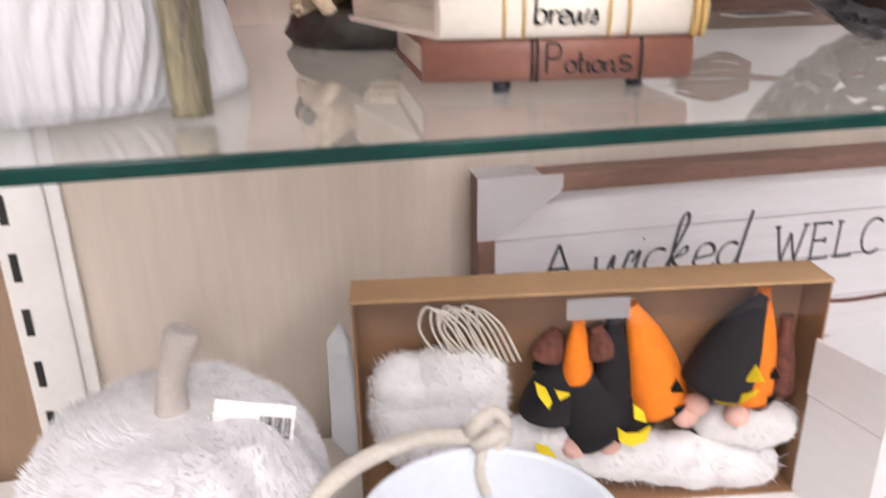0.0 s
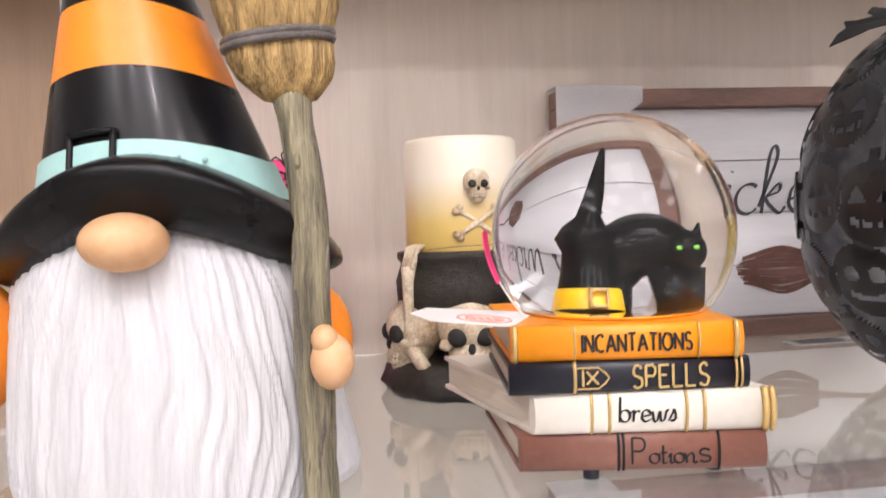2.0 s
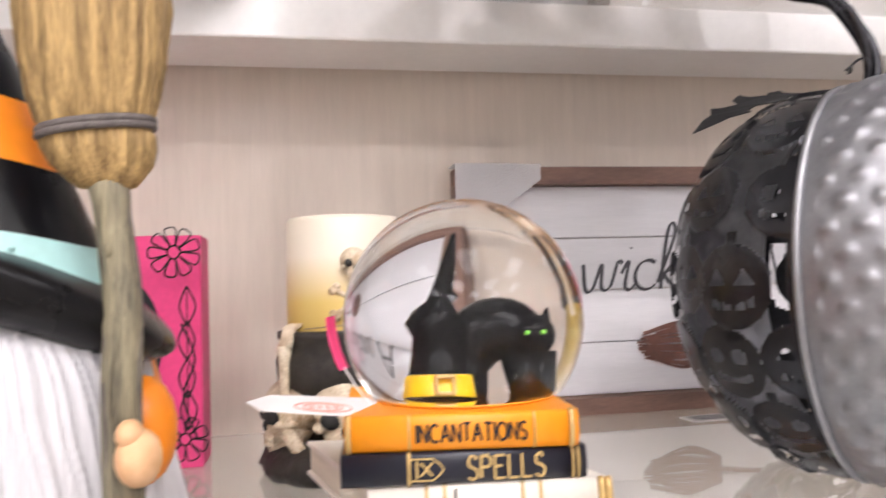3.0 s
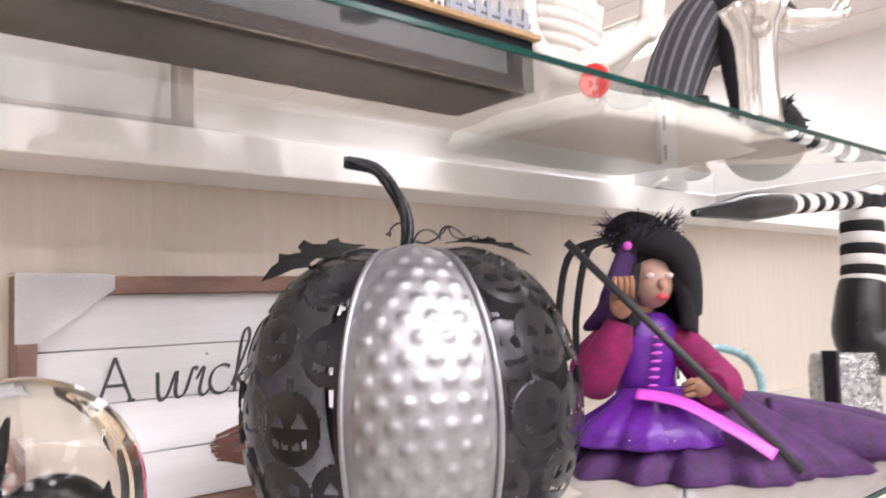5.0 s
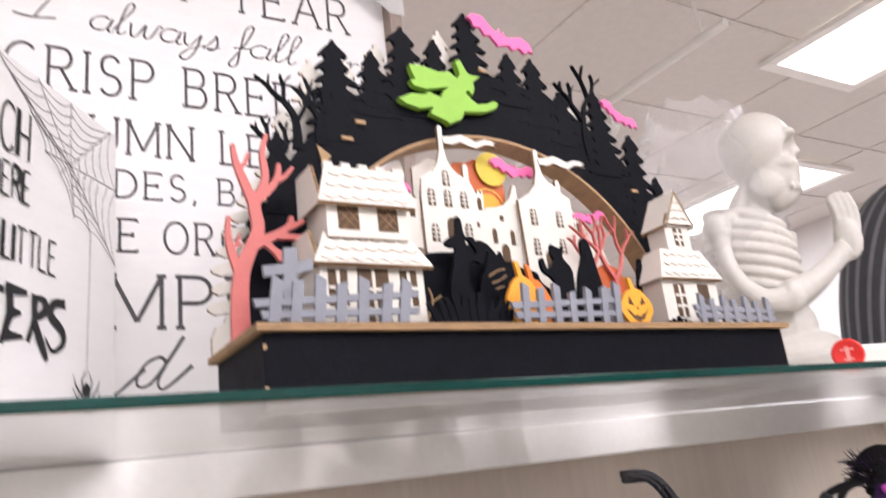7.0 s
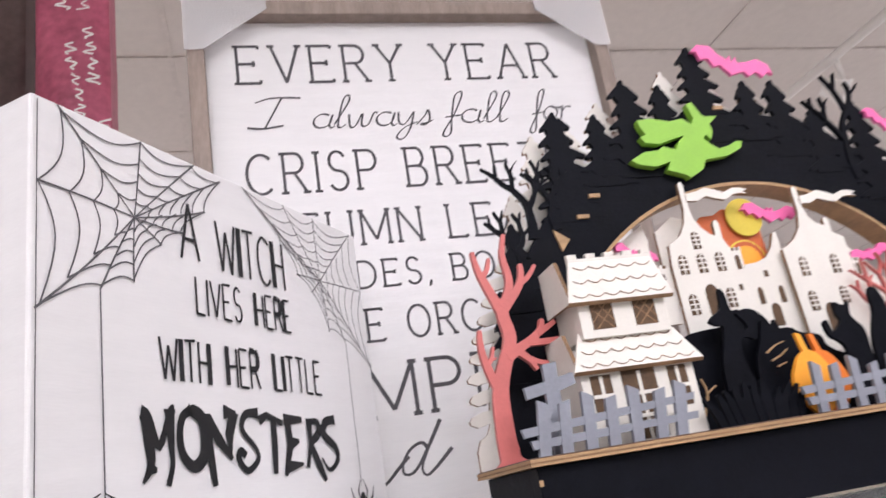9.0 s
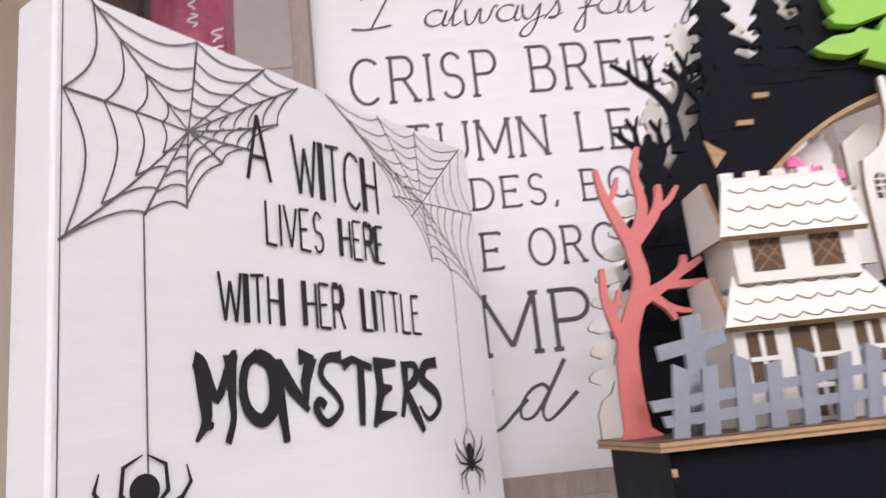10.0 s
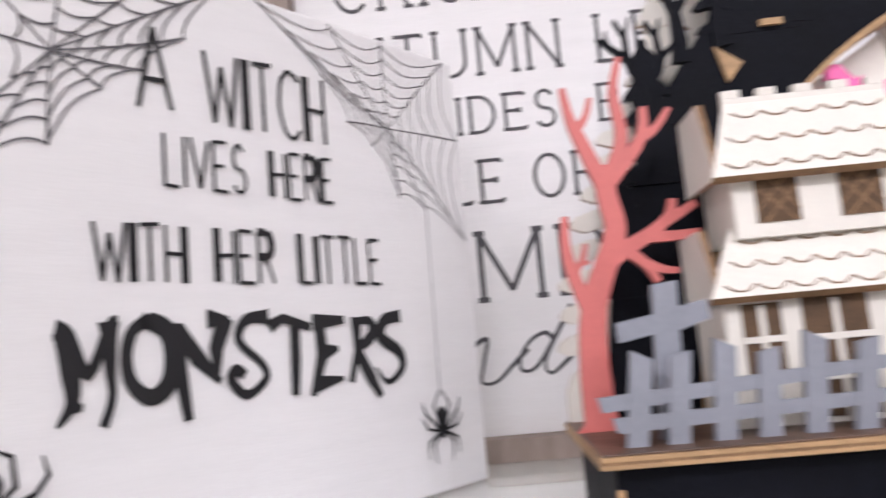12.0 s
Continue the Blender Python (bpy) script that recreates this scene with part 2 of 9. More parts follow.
def part(name, bm, mats, parent=None, label="", m=None, fix=True):
    ob = new(name, mesh_from(name, bm, mats, fix))
    if parent is not None:
        ob.parent = parent
    if m is not None:
        ob.matrix_local = m
    if label:
        ob["label"] = label
    return ob


def wpart(name, bm, mats, parent, label="", fix=True):
    """A part whose mesh was written in the place's own coordinates."""
    return part(name, bm, mats, parent, label, parent.matrix_basis.inverted(), fix)


def solid(name, bm, mats, label, category, m=None, group="", kind="", fix=True):
    ob = new(name, mesh_from(name, bm, mats, fix))
    if m is not None:
        ob.matrix_world = m
    return tagged(ob, label, category, group, kind)


# ---- stroke lettering ----
CAPS = {
    "A": (0.80, "0,0 .4,1 .8,0;.15,.36 .65,.36"), "B": (0.64, "0,0 0,1;0,1 .34,1 @.34,.76,.22,.24,90,-90 0,.52;0,.52 .37,.52 @.37,.26,.25,.26,90,-90 0,0"),
    "C": (0.78, "@.44,.5,.43,.5,48,312"), "D": (0.76, "0,0 0,1;0,1 .26,1 @.26,.5,.48,.5,90,-90 0,0"), "E": (0.62, "0,0 0,1;0,1 .6,1;0,.52 .45,.52;0,0 .62,0"),
    "F": (0.6, "0,0 0,1;0,1 .6,1;0,.5 .45,.5"), "H": (0.68, "0,0 0,1;.68,0 .68,1;0,.5 .68,.5"), "I": (0.04, ".02,0 .02,1"), "K": (0.68, "0,0 0,1;.62,1 .02,.38;.2,.56 .66,0"),
    "L": (0.58, "0,0 0,1;0,0 .58,0"), "M": (0.88, "0,0 0,1;0,1 .44,.12;.44,.12 .88,1;.88,1 .88,0"), "N": (0.72, "0,0 0,1;0,1 .72,0;.72,0 .72,1"),
    "O": (0.86, "@.43,.5,.43,.5,90,450"), "P": (0.60, "0,0 0,1;0,1 .32,1 @.32,.74,.27,.26,90,-90 0,.48"), "R": (0.66, "0,0 0,1;0,1 .34,1 @.34,.75,.25,.25,90,-90 0,.5;.32,.5 .66,0"),
    "S": (0.58, "@.29,.75,.25,.25,25,270 @.29,.25,.28,.25,90,-155"), "T": (0.68, ".34,0 .34,1;0,1 .68,1"), "U": (0.72, "0,1 0,.3 @.36,.32,.36,.32,180,360 .72,1"),
    "V": (0.76, "0,1 .38,0 .76,1"), "W": (1.05, "0,1 .27,0 .52,.8 .78,0 1.05,1"), "Y": (0.72, "0,1 .36,.48 .72,1;.36,.48 .36,0"), "Z": (0.64, "0,1 .62,1 0,0 .64,0"),
    ",": (0.1, ".06,.08 .06,0 0,-.14"), "'": (0.1, ".06,.4 .05,.28 0,.2"), " ": (0.3, ""),
}
LOWER = {
    "a": (0.46, "@.2,.22,.19,.21,50,360 .40,.40 .37,.1 .43,.0 .50,.06"), "b": (0.44, "0,1 0,0;@.2,.24,.2,.23,180,-180"), "c": (0.38, "@.21,.22,.2,.22,55,320"),
    "d": (0.46, "@.2,.22,.19,.21,50,360 .42,.95 .40,.1 .46,.0"), "e": (0.42, ".02,.2 .3,.24 @.2,.27,.16,.18,0,180 .04,.12 .18,0 .42,.1"), "f": (0.34, ".1,-.42 .02,-.3 .2,.3 .3,.92 .22,1 .14,.8 .16,.1 .18,-.3 .1,-.42;.02,.2 .36,.26"),
    "i": (0.2, "0,.25 .1,.44 .08,.08 .16,0 .24,.08;.11,.62 .12,.64"), "k": (0.44, "0,.1 .2,.8 .14,1 .07,.8 .06,0;.07,.2 .28,.44 .3,.32 .1,.22 .34,0 .44,.1"),
    "l": (0.26, "0,.1 .22,.8 .16,1 .08,.8 .08,.1 .16,0 .26,.1"), "n": (0.44, "0,.4 .06,0;.05,.25 .22,.44 .32,.3 .32,.06 .40,0 .46,.08"), "o": (0.42, "@.2,.22,.19,.22,90,450 .3,.4 .44,.4"),
    "r": (0.36, "0,.35 .08,.44 .08,0;.08,.25 .2,.42 .34,.40"), "s": (0.34, "0,0 .16,.3 .2,.46 .28,.2 .22,0 .08,.02 .2,.04 .36,.12"), "t": (0.28, ".1,.8 .1,.06 .18,0 .26,.05;0,.48 .26,.48"),
    "w": (0.62, "0,.4 .08,.02 .2,.04 .3,.4 .34,.04 .48,.06 .56,.42 .64,.40"), "y": (0.46, "0,.42 .06,.1 .2,.04 .36,.42;.36,.42 .34,-.1 .22,-.42 .06,-.36 .2,-.08 .5,.1"),
    " ": (0.28, ""), "I": (0.42, ".02,.86 .2,1 .52,.98;.3,.98 .2,.04;0,.06 .18,.02 .4,.1"),
}


def strokes(text, table, gap):
    x, out = 0.0, []
    for ch in text:
        w, code = table[ch]
        for stroke in code.split(";"):
            pts = []
            for tok in stroke.split():
                if tok[0] == "@":
                    cx, cy, rx, ry, a0, a1 = (float(v) for v in tok[1:].split(","))
                    n = max(6, int(abs(a1 - a0) / 14))
                    pts += [(x + cx + rx * math.cos(radians(a0 + (a1 - a0) * i / n)), cy + ry * math.sin(radians(a0 + (a1 - a0) * i / n))) for i in range(n + 1)]
                else:
                    px, py = (float(v) for v in tok.split(","))
                    pts.append((x + px, py))
            if pts:
                out.append(pts)
        x += w + gap
    return out, x - gap


def lettering(bm, text, x0, z0, width, height, weight, y, style="slab", mi=0, shear=0.0, jitter=0.0, seed=1):
    """Strokes of a line of writing from x0 along the baseline z0, fitted to a width and a cap height."""
    rnd = random.Random(seed)
    table = LOWER if style == "script" else CAPS
    lines, total = strokes(text, table, {"slab": 0.34, "script": 0.02, "tall": 0.22, "plain": 0.24}[style])
    sx = width / total
    k = 0
    for pts in lines:
        k += 1
        raw = pts
        if style == "script":
            pts = [tuple(p) for p in smooth_line([(a, b, 0) for a, b in pts], 5)] if len(pts) > 2 else pts
        q = [(x0 + p[0] * sx + (p[1] * height) * shear, z0 + p[1] * height + jitter * rnd.uniform(-1, 1) * height * 0.02) for p in pts]
        yy = y - 0.00004 * (k % 5)
        if style == "tall":
            d = (abs(raw[0][0] - raw[-1][0]) * sx, abs(raw[0][1] - raw[-1][1]) * height)
            heavy = d[1] > d[0] * 2.0 and k % 2 == 0
            ribbon(bm, q, weight * (1.9 if heavy else 0.85), yy, mi)
        elif style == "script":
            ribbon(bm, q, weight, yy, mi, pen=0.55)
        else:
            ribbon(bm, q, weight, yy, mi)
        if style == "slab":
            s = height * 0.085
            for e in (0, -1):
                px, pz = raw[e]
                other = raw[1 if e == 0 else -2]
                if min(abs(pz), abs(pz - 1)) < 0.02 and abs(other[1] - pz) > 0.1:
                    cx, cz = x0 + px * sx, z0 + pz * height
                    ribbon(bm, [(cx - s, cz), (cx + s, cz)], weight, yy - 0.00005, mi)
                elif abs(other[1] - pz) < 0.02 and px > other[0] and len(raw) == 2:
                    cx, cz = x0 + px * sx, z0 + pz * height
                    ribbon(bm, [(cx, cz - s * (0.9 if pz > 0.3 else 0.1)), (cx, cz + s * (0.1 if pz > 0.9 else 0.9))], weight, yy - 0.00005, mi)

# ---- the shop and the shelf unit ----
GLASS_LOW, GLASS_HIGH, GLASS_T = 1.294, 1.653, 0.005
WALL_Y = 0.655


def setting(name, bm, mats, label, category):
    return solid(name, bm, mats, label, category, kind="structure")


bm = bmesh.new()
box(bm, -4.0, 5.0, -4.2, 5.2, -0.1, 0.0)
setting("floor", bm, M_FLOOR, "pale vinyl shop floor", "floor")
bm = bmesh.new()
box(bm, -4.0, 5.0, -4.2, 5.2, CEILING + 0.012, CEILING + 0.1)
step = 0.61
for i in range(15):
    x = -3.9 + i * step
    box(bm, x - 0.008, x + 0.008, -4.2, 5.2, CEILING + 0.007, CEILING + 0.0115, mi=1)
for i in range(16):
    y = -4.1 + i * step
    box(bm, -4.0, 5.0, y - 0.008, y + 0.008, CEILING + 0.006, CEILING + 0.0105, mi=1)
setting("ceiling", bm, [M_CEIL, M_GRID], "beige-grey tiled shop ceiling", "ceiling")
for nm, b in (("wall_north", (-4.0, 5.0, 5.2, 5.3)), ("wall_south", (-4.0, 5.0, -4.3, -4.2)), ("wall_west", (-4.1, -4.0, -4.2, 5.2)), ("wall_east", (5.0, 5.1, -4.2, 5.2))):
    bm = bmesh.new()
    box(bm, *b, 0.0, CEILING + 0.1)
    setting(nm, bm, M_PLASTER, "plain off-white painted shop wall", "wall")

# Beige pillar between the bays.
bm = bmesh.new()
box(bm, -1.60, -0.62, 1.0, 1.35, 0.0, CEILING - 0.002, 0.004)
setting("pillar", bm, material("beige_wall_paint", (0.62, 0.52, 0.42), 0.6, vary=0.05, scale=8, bump=0.1), "square pillar painted beige behind the shelf unit", "pillar")

# Back panel of the shelf unit, with a lower step where two panels meet.
bm = bmesh.new()
box(bm, -0.237, 2.6, WALL_Y, WALL_Y + 0.03, 0.1, 1.640)
setting("back_panel", bm, M_WALL, "beige linen-grained back panel of the shelf unit", "panel")

# The linen back panel goes on here; the next bay's shade is its browner colour.
bm = bmesh.new()
box(bm, -1.75, -0.2372, WALL_Y, WALL_Y + 0.03, 0.1, 1.640)
setting("back_panel", bm, material("shaded_linen_panel", (0.33, 0.22, 0.14), 0.5, vary=0.08, scale=14, bump=0.12, stretch=(9, 9, 0.5)), "back panel of the next bay, its shade put into a browner colour", "panel")

# Slotted uprights.
def upright(x, top):
    bm = bmesh.new()
    box(bm, x - 0.022, x + 0.022, WALL_Y - 0.012, WALL_Y - 0.001, 0.1, top, 0.0015)
    box(bm, x + 0.0222, x + 0.034, WALL_Y - 0.008, WALL_Y - 0.001, 0.1, top, 0.001)
    up = setting("slotted_upright", bm, M_WHITE_METAL, "white slotted metal upright of the shelf unit", "upright")
    slot = bmesh.new()
    box(slot, -0.003, 0.003, 0, 0.002, -0.0125, 0.0125)
    me = mesh_from("slot", slot, M_DARK)
    for i in range(18):
        z = 0.75 + i * 0.0508
        if z < top - 0.03:
            ob = new("slot", me)
            ob.parent = up
            ob.matrix_local = pose(x - 0.011, WALL_Y - 0.0135, z)
    return up


upright(-0.212, 1.64)
upright(1.19, 1.64)

# White rails under the glass of the two upper shelves, and cantilever arms.
bm = bmesh.new()
box(bm, -1.75, 2.6, 0.560, WALL_Y - 0.013, 1.611, 1.6475, 0.002)
setting("shelf_rail", bm, M_WHITE_METAL, "white enamelled metal rail under the top glass shelf", "rail")
for x in (-0.212, 1.19):
    for z in (GLASS_LOW, GLASS_HIGH):
        bm = bmesh.new()
        y1 = 0.559 if z == GLASS_HIGH else WALL_Y - 0.013
        pts = [(y1, z - GLASS_T - 0.0004), (0.30, z - GLASS_T - 0.0004), (0.30, z - 0.018), (0.42, z - 0.034), (y1, z - 0.055)]
        a = [bm.verts.new((x - 0.004, p[0], p[1])) for p in pts]
        b = [bm.verts.new((x + 0.004, p[0], p[1])) for p in pts]
        bm.faces.new(a)
        bm.faces.new(list(reversed(b)))
        for i in range(len(pts)):
            j = (i + 1) % len(pts)
            bm.faces.new((a[j], a[i], b[i], b[j]))
        setting("shelf_bracket", bm, M_WHITE_METAL, "white metal arm that holds a glass shelf", "bracket")


def glass_shelf(z, y0, y1, x0, x1, label):
    bm = bmesh.new()
    box(bm, x0, x1, y0, y1, z - GLASS_T, z)
    ob = setting("glass_shelf", bm, M_GLASS, label, "shelf")
    ob.visible_shadow = False
    bm = bmesh.new()
    box(bm, x0, x1, y0 - 0.0022, y0 - 0.0002, z - GLASS_T, z, 0.0008)
    ed = part("polished_edge", bm, M_EDGE, ob, "dark green polished glass edge")
    return ob


glass_shelf(GLASS_LOW, 0.212, WALL_Y - 0.014, -1.6, 2.4, "clear glass shelf with a green polished edge")
glass_shelf(GLASS_HIGH, 0.258, WALL_Y - 0.014, -1.6, 2.4, "clear glass top shelf with a green polished edge")
# The lower deck, below the view, that carries the lowest things.
DECK = 0.90
bm = bmesh.new()
box(bm, -1.6, 2.4, 0.20, WALL_Y - 0.014, DECK - 0.03, DECK, 0.003)
setting("lower_shelf", bm, M_WHITE_METAL, "white enamelled metal lower shelf", "shelf")
bm = bmesh.new()
box(bm, -1.6, 2.4, 0.24, WALL_Y, 0.0, DECK - 0.031)
setting("plinth", bm, M_WHITE_METAL, "white metal front of the shelf unit's base", "plinth")

# Ceiling light panels and the track with its spots.
for lx, ly, watts in PANELS:
    t = thing("ceiling_light", pose(lx, ly, CEILING), "recessed rectangular ceiling light, switched on", "light", "ceiling lights")
    bm = bmesh.new()
    for b in ((-0.31, 0.31, -0.61, -0.56), (-0.31, 0.31, 0.56, 0.61), (-0.31, -0.26, -0.5598, 0.5598), (0.26, 0.31, -0.5598, 0.5598)):
        box(bm, *b, -0.022, -0.002, 0.002)
    part("frame", bm, M_WHITE_METAL, t)
    bm = bmesh.new()
    box(bm, -0.259, 0.259, -0.559, 0.559, -0.014, -0.008)
    part("diffuser", bm, M_PANEL, t, "glowing white diffuser")


def track(name, p0, p1):
    t = thing(name, None, "white metal lighting track under the ceiling", "track")
    bm = bmesh.new()
    tube(bm, [p0, p1], 0.016, 8)
    part("rail", bm, M_WHITE_METAL, t)
    for k in (0.04, 0.96):
        p = Vector(p0).lerp(Vector(p1), k)
        bm = bmesh.new()
        tube(bm, [p + Vector((0, 0, 0.012)), (p.x, p.y, CEILING - 0.002)], 0.006, 8)
        part("hanger", bm, M_WHITE_METAL, t)
    return t


def spot(x, y, z, aim):
    t = thing("track_spotlight", pose(x, y, z), "small white track spotlight", "spotlight", "track spotlights")
    d = (Vector(aim) - Vector((x, y, z))).normalized()
    q = d.to_track_quat("-Z", "Y").to_matrix().to_4x4()
    bm = bmesh.new()
    lathe(bm, [(0.0, 0.075), (0.03, 0.07), (0.034, 0.03), (0.05, -0.005), (0.046, -0.004), (0.032, 0.028), (0.0, 0.03)], 20)
    part("head", bm, M_WHITE_METAL, t, m=q @ pose(0, 0, 0.012))
    bm = bmesh.new()
    lathe(bm, [(0.0, 0.034), (0.028, 0.034), (0.0, 0.036)], 16)
    part("bulb", bm, emitter("spot_bulb", (1, 0.93, 0.84), 12), t, "glowing bulb", m=q @ pose(0, 0, 0.012))
    bm = bmesh.new()
    tube(bm, [(0, 0, 0.05), (0, 0, 0.135)], 0.008, 8)
    part("stem", bm, M_WHITE_METAL, t)


track("lighting_track", (-1.0, -1.0, 2.86), (2.0, -1.0, 2.86))
for (lx, ly, lz), aim in zip(SPOTS, AIMS):
    spot(lx, ly - 0.0, lz, aim)
track("lighting_track", (1.86, 1.2, 2.86), (1.84, 3.6, 2.86))
spot(1.86, 1.75, 2.72, (2.6, 1.2, 1.9))

# ---- signs ----
M_CORNER = film_material("clear_plastic_corner", 0.45, 0.3)
M_CORNER.node_tree.nodes["Principled BSDF"].inputs["Base Color"].default_value = (0.95, 0.93, 0.94, 1)


def frame_bars(t, w, h, bar, y0, y1, mat, lab):
    for nm, b in (("top", (0, w, h - bar, h)), ("bottom", (0, w, 0, bar)), ("left", (0, bar, bar + 0.0002, h - bar - 0.0002)), ("right", (w - bar, w, bar + 0.0002, h - bar - 0.0002))):
        bm = bmesh.new()
        box(bm, b[0], b[1], y0, y1, b[2], b[3], 0.0012)
        part("frame_bar", bm, mat, t, lab)


def corner_sleeves(t, w, h, size, y0, y1, which):
    """Clear plastic triangles folded over a frame's corners."""
    for cx, cz, dx, dz in which:
        bm = bmesh.new()
        x, z = cx + dx * -0.002, cz + dz * -0.002
        plate(bm, [(x, z), (x + dx * size * 1.35, z), (x + dx * size * 1.35, z + dz * 0.014), (x + dx * 0.018, z + dz * size), (x, z + dz * size)], y0 - 0.003, y0 - 0.0022)
        box(bm, min(x, x + dx * size), max(x, x + dx * size), y0 - 0.002, y1, min(z, z - dz * 0.0008), max(z, z - dz * 0.0008))
        part("corner_sleeve", bm, M_CORNER, t, "creased clear plastic corner sleeve")


def broom_print(bm, x, z, s, mi):
    rnd = random.Random(4)
    for i in range(46):
        f = i / 45
        a = (f - 0.5) * 0.9
        L = s * (1.0 - 0.25 * abs(a)) * rnd.uniform(0.85, 1.05)
        pts = [(x, z + s * 0.30 * (f - 0.5)), (x - L * 0.5, z + s * 0.55 * (f - 0.5) + rnd.uniform(-1, 1) * 0.002), (x - L, z + s * 0.36 * (f - 0.5))]
        ribbon(bm, [tuple(p)[:2] for p in smooth_line([(p[0], p[1], 0) for p in pts], 5)], [s * 0.022] * 11, -0.0172 - 0.00003 * (i % 7), mi)


M_BROOMINK = material("brown_broom_print", (0.16, 0.07, 0.05), 0.7, vary=0.45, scale=160, bump=0)


def wicked_sign(m, label):
    """A planked white sign in a brown frame. Origin: lower left corner of the back."""
    w, h = 0.62, 0.226
    t = thing("framed_sign", m, label, "sign", "wicked welcome signs")
    frame_bars(t, w, h, 0.016, -0.030, 0.0, M_WOODFRAME, "brown stained wooden bar")
    n, z = 4, 0.0163
    ph = (h - 0.0326) / n
    for i in range(n):
        bm = bmesh.new()
        box(bm, 0.0163, w - 0.0163, -0.016, -0.004, z + i * ph + 0.0005, z + (i + 1) * ph - 0.0005, 0.0006)
        part("plank", bm, M_BOARD2, t)
    for text, x0, z0, ww, hh, wt, st, sh in (("A", 0.068, 0.114, 0.028, 0.039, 0.0030, "slab", 0.0), ("wicked", 0.116, 0.112, 0.158, 0.062, 0.0034, "script", 0.16), ("WELCOME", 0.312, 0.111, 0.225, 0.039, 0.0030, "slab", 0.0)):
        bm = bmesh.new()
        lettering(bm, text, x0, z0, ww, hh, wt, -0.0166, st, shear=sh)
        part("lettering", bm, M_INKGREY, t, "dark grey painted word")
    bm = bmesh.new()
    broom_print(bm, 0.25, 0.060, 0.078, 0)
    ribbon(bm, [tuple(p)[:2] for p in smooth_line([(0.25, 0.060, 0), (0.32, 0.066, 0), (0.42, 0.058, 0), (0.54, 0.068, 0)], 8)], 0.005, -0.0173, 0)
    part("broom_print", bm, M_BROOMINK, t, "brown painted broom")
    corner_sleeves(t, w, h, 0.058, -0.030, 0.0, [(0, h, 1, -1)])
    return t


wicked_sign(pose(0.181, 0.652, GLASS_LOW - 0.0, 1.0), "white planked sign in brown frame, with wicked welcome lettering")
wicked_sign(pose(0.168, 0.648, 0.935, 1.5), "white planked wicked welcome sign in a brown frame")


def autumn_sign():
    w, h = 0.446, 0.535
    t = thing("framed_sign", pose(-0.119, 0.636, GLASS_HIGH, 1.2), "large white autumn sign in grey-brown frame with plastic corners", "sign")
    frame_bars(t, w, h, 0.016, -0.030, 0.0, M_GREYFRAME, "grey-brown wooden bar")
    bm = bmesh.new()
    box(bm, 0.0163, w - 0.0163, -0.014, -0.004, 0.0163, h - 0.0163)
    part("board", bm, M_BOARD, t, "smooth white printed board")
    yf = -0.0146
    for text, x0, z0, ww, hh, wt, st, sh in AUTUMN:
        bm = bmesh.new()
        lettering(bm, text, x0, z0, ww, hh, wt, yf, st, shear=sh)
        part("lettering", bm, M_INKGREY, t, "dark grey printed words")
    bm = bmesh.new()
    # The brushed word's last letters.
    for k, pts in enumerate(([(0.126, 0.079), (0.135, 0.083), (0.132, 0.068), (0.129, 0.054), (0.139, 0.053), (0.152, 0.064), (0.163, 0.074)], [(0.181, 0.079), (0.176, 0.084), (0.166, 0.080), (0.158, 0.070), (0.157, 0.060), (0.166, 0.060), (0.178, 0.074), (0.196, 0.102)], [(0.196, 0.102), (0.184, 0.083), (0.174, 0.064), (0.177, 0.056), (0.187, 0.062), (0.203, 0.076)])):
        ln = [(p.x, p.y) for p in smooth_line([(a, c, 0) for a, c in pts], 5)]
        ribbon(bm, ln, [0.0036 - 0.0014 * math.sin(math.pi * i / (len(ln) - 1)) for i in range(len(ln))], yf - 0.00005 * k)
    part("lettering", bm, M_INKGREY, t, "dark grey printed words")
    corner_sleeves(t, w, h, 0.06, -0.030, 0.0, [(0, h, 1, -1), (w, h, -1, -1)])
    return t


AUTUMN = [
    ("EVERY YEAR", 0.046, 0.449, 0.336, 0.042, 0.0030, "slab", 0.0),
    ("I", 0.050, 0.398, 0.036, 0.034, 0.0022, "script", 0.3),
    ("always", 0.112, 0.397, 0.122, 0.036, 0.0020, "script", 0.3),
    ("fall", 0.247, 0.397, 0.070, 0.036, 0.0020, "script", 0.3),
    ("for", 0.343, 0.397, 0.046, 0.036, 0.0020, "script", 0.3),
    ("CRISP BREEZE", 0.046, 0.330, 0.326, 0.041, 0.0029, "slab", 0.0),
    ("UTUMN LEA", 0.056, 0.273, 0.258, 0.034, 0.0027, "slab", 0.0),
    ("IDES, BO", 0.130, 0.230, 0.143, 0.026, 0.0024, "slab", 0.0),
    ("LE ORC", 0.120, 0.179, 0.131, 0.030, 0.0026, "slab", 0.0),
    ("MPK", 0.136, 0.110, 0.133, 0.047, 0.0038, "slab", 0.0),
]
autumn_sign()


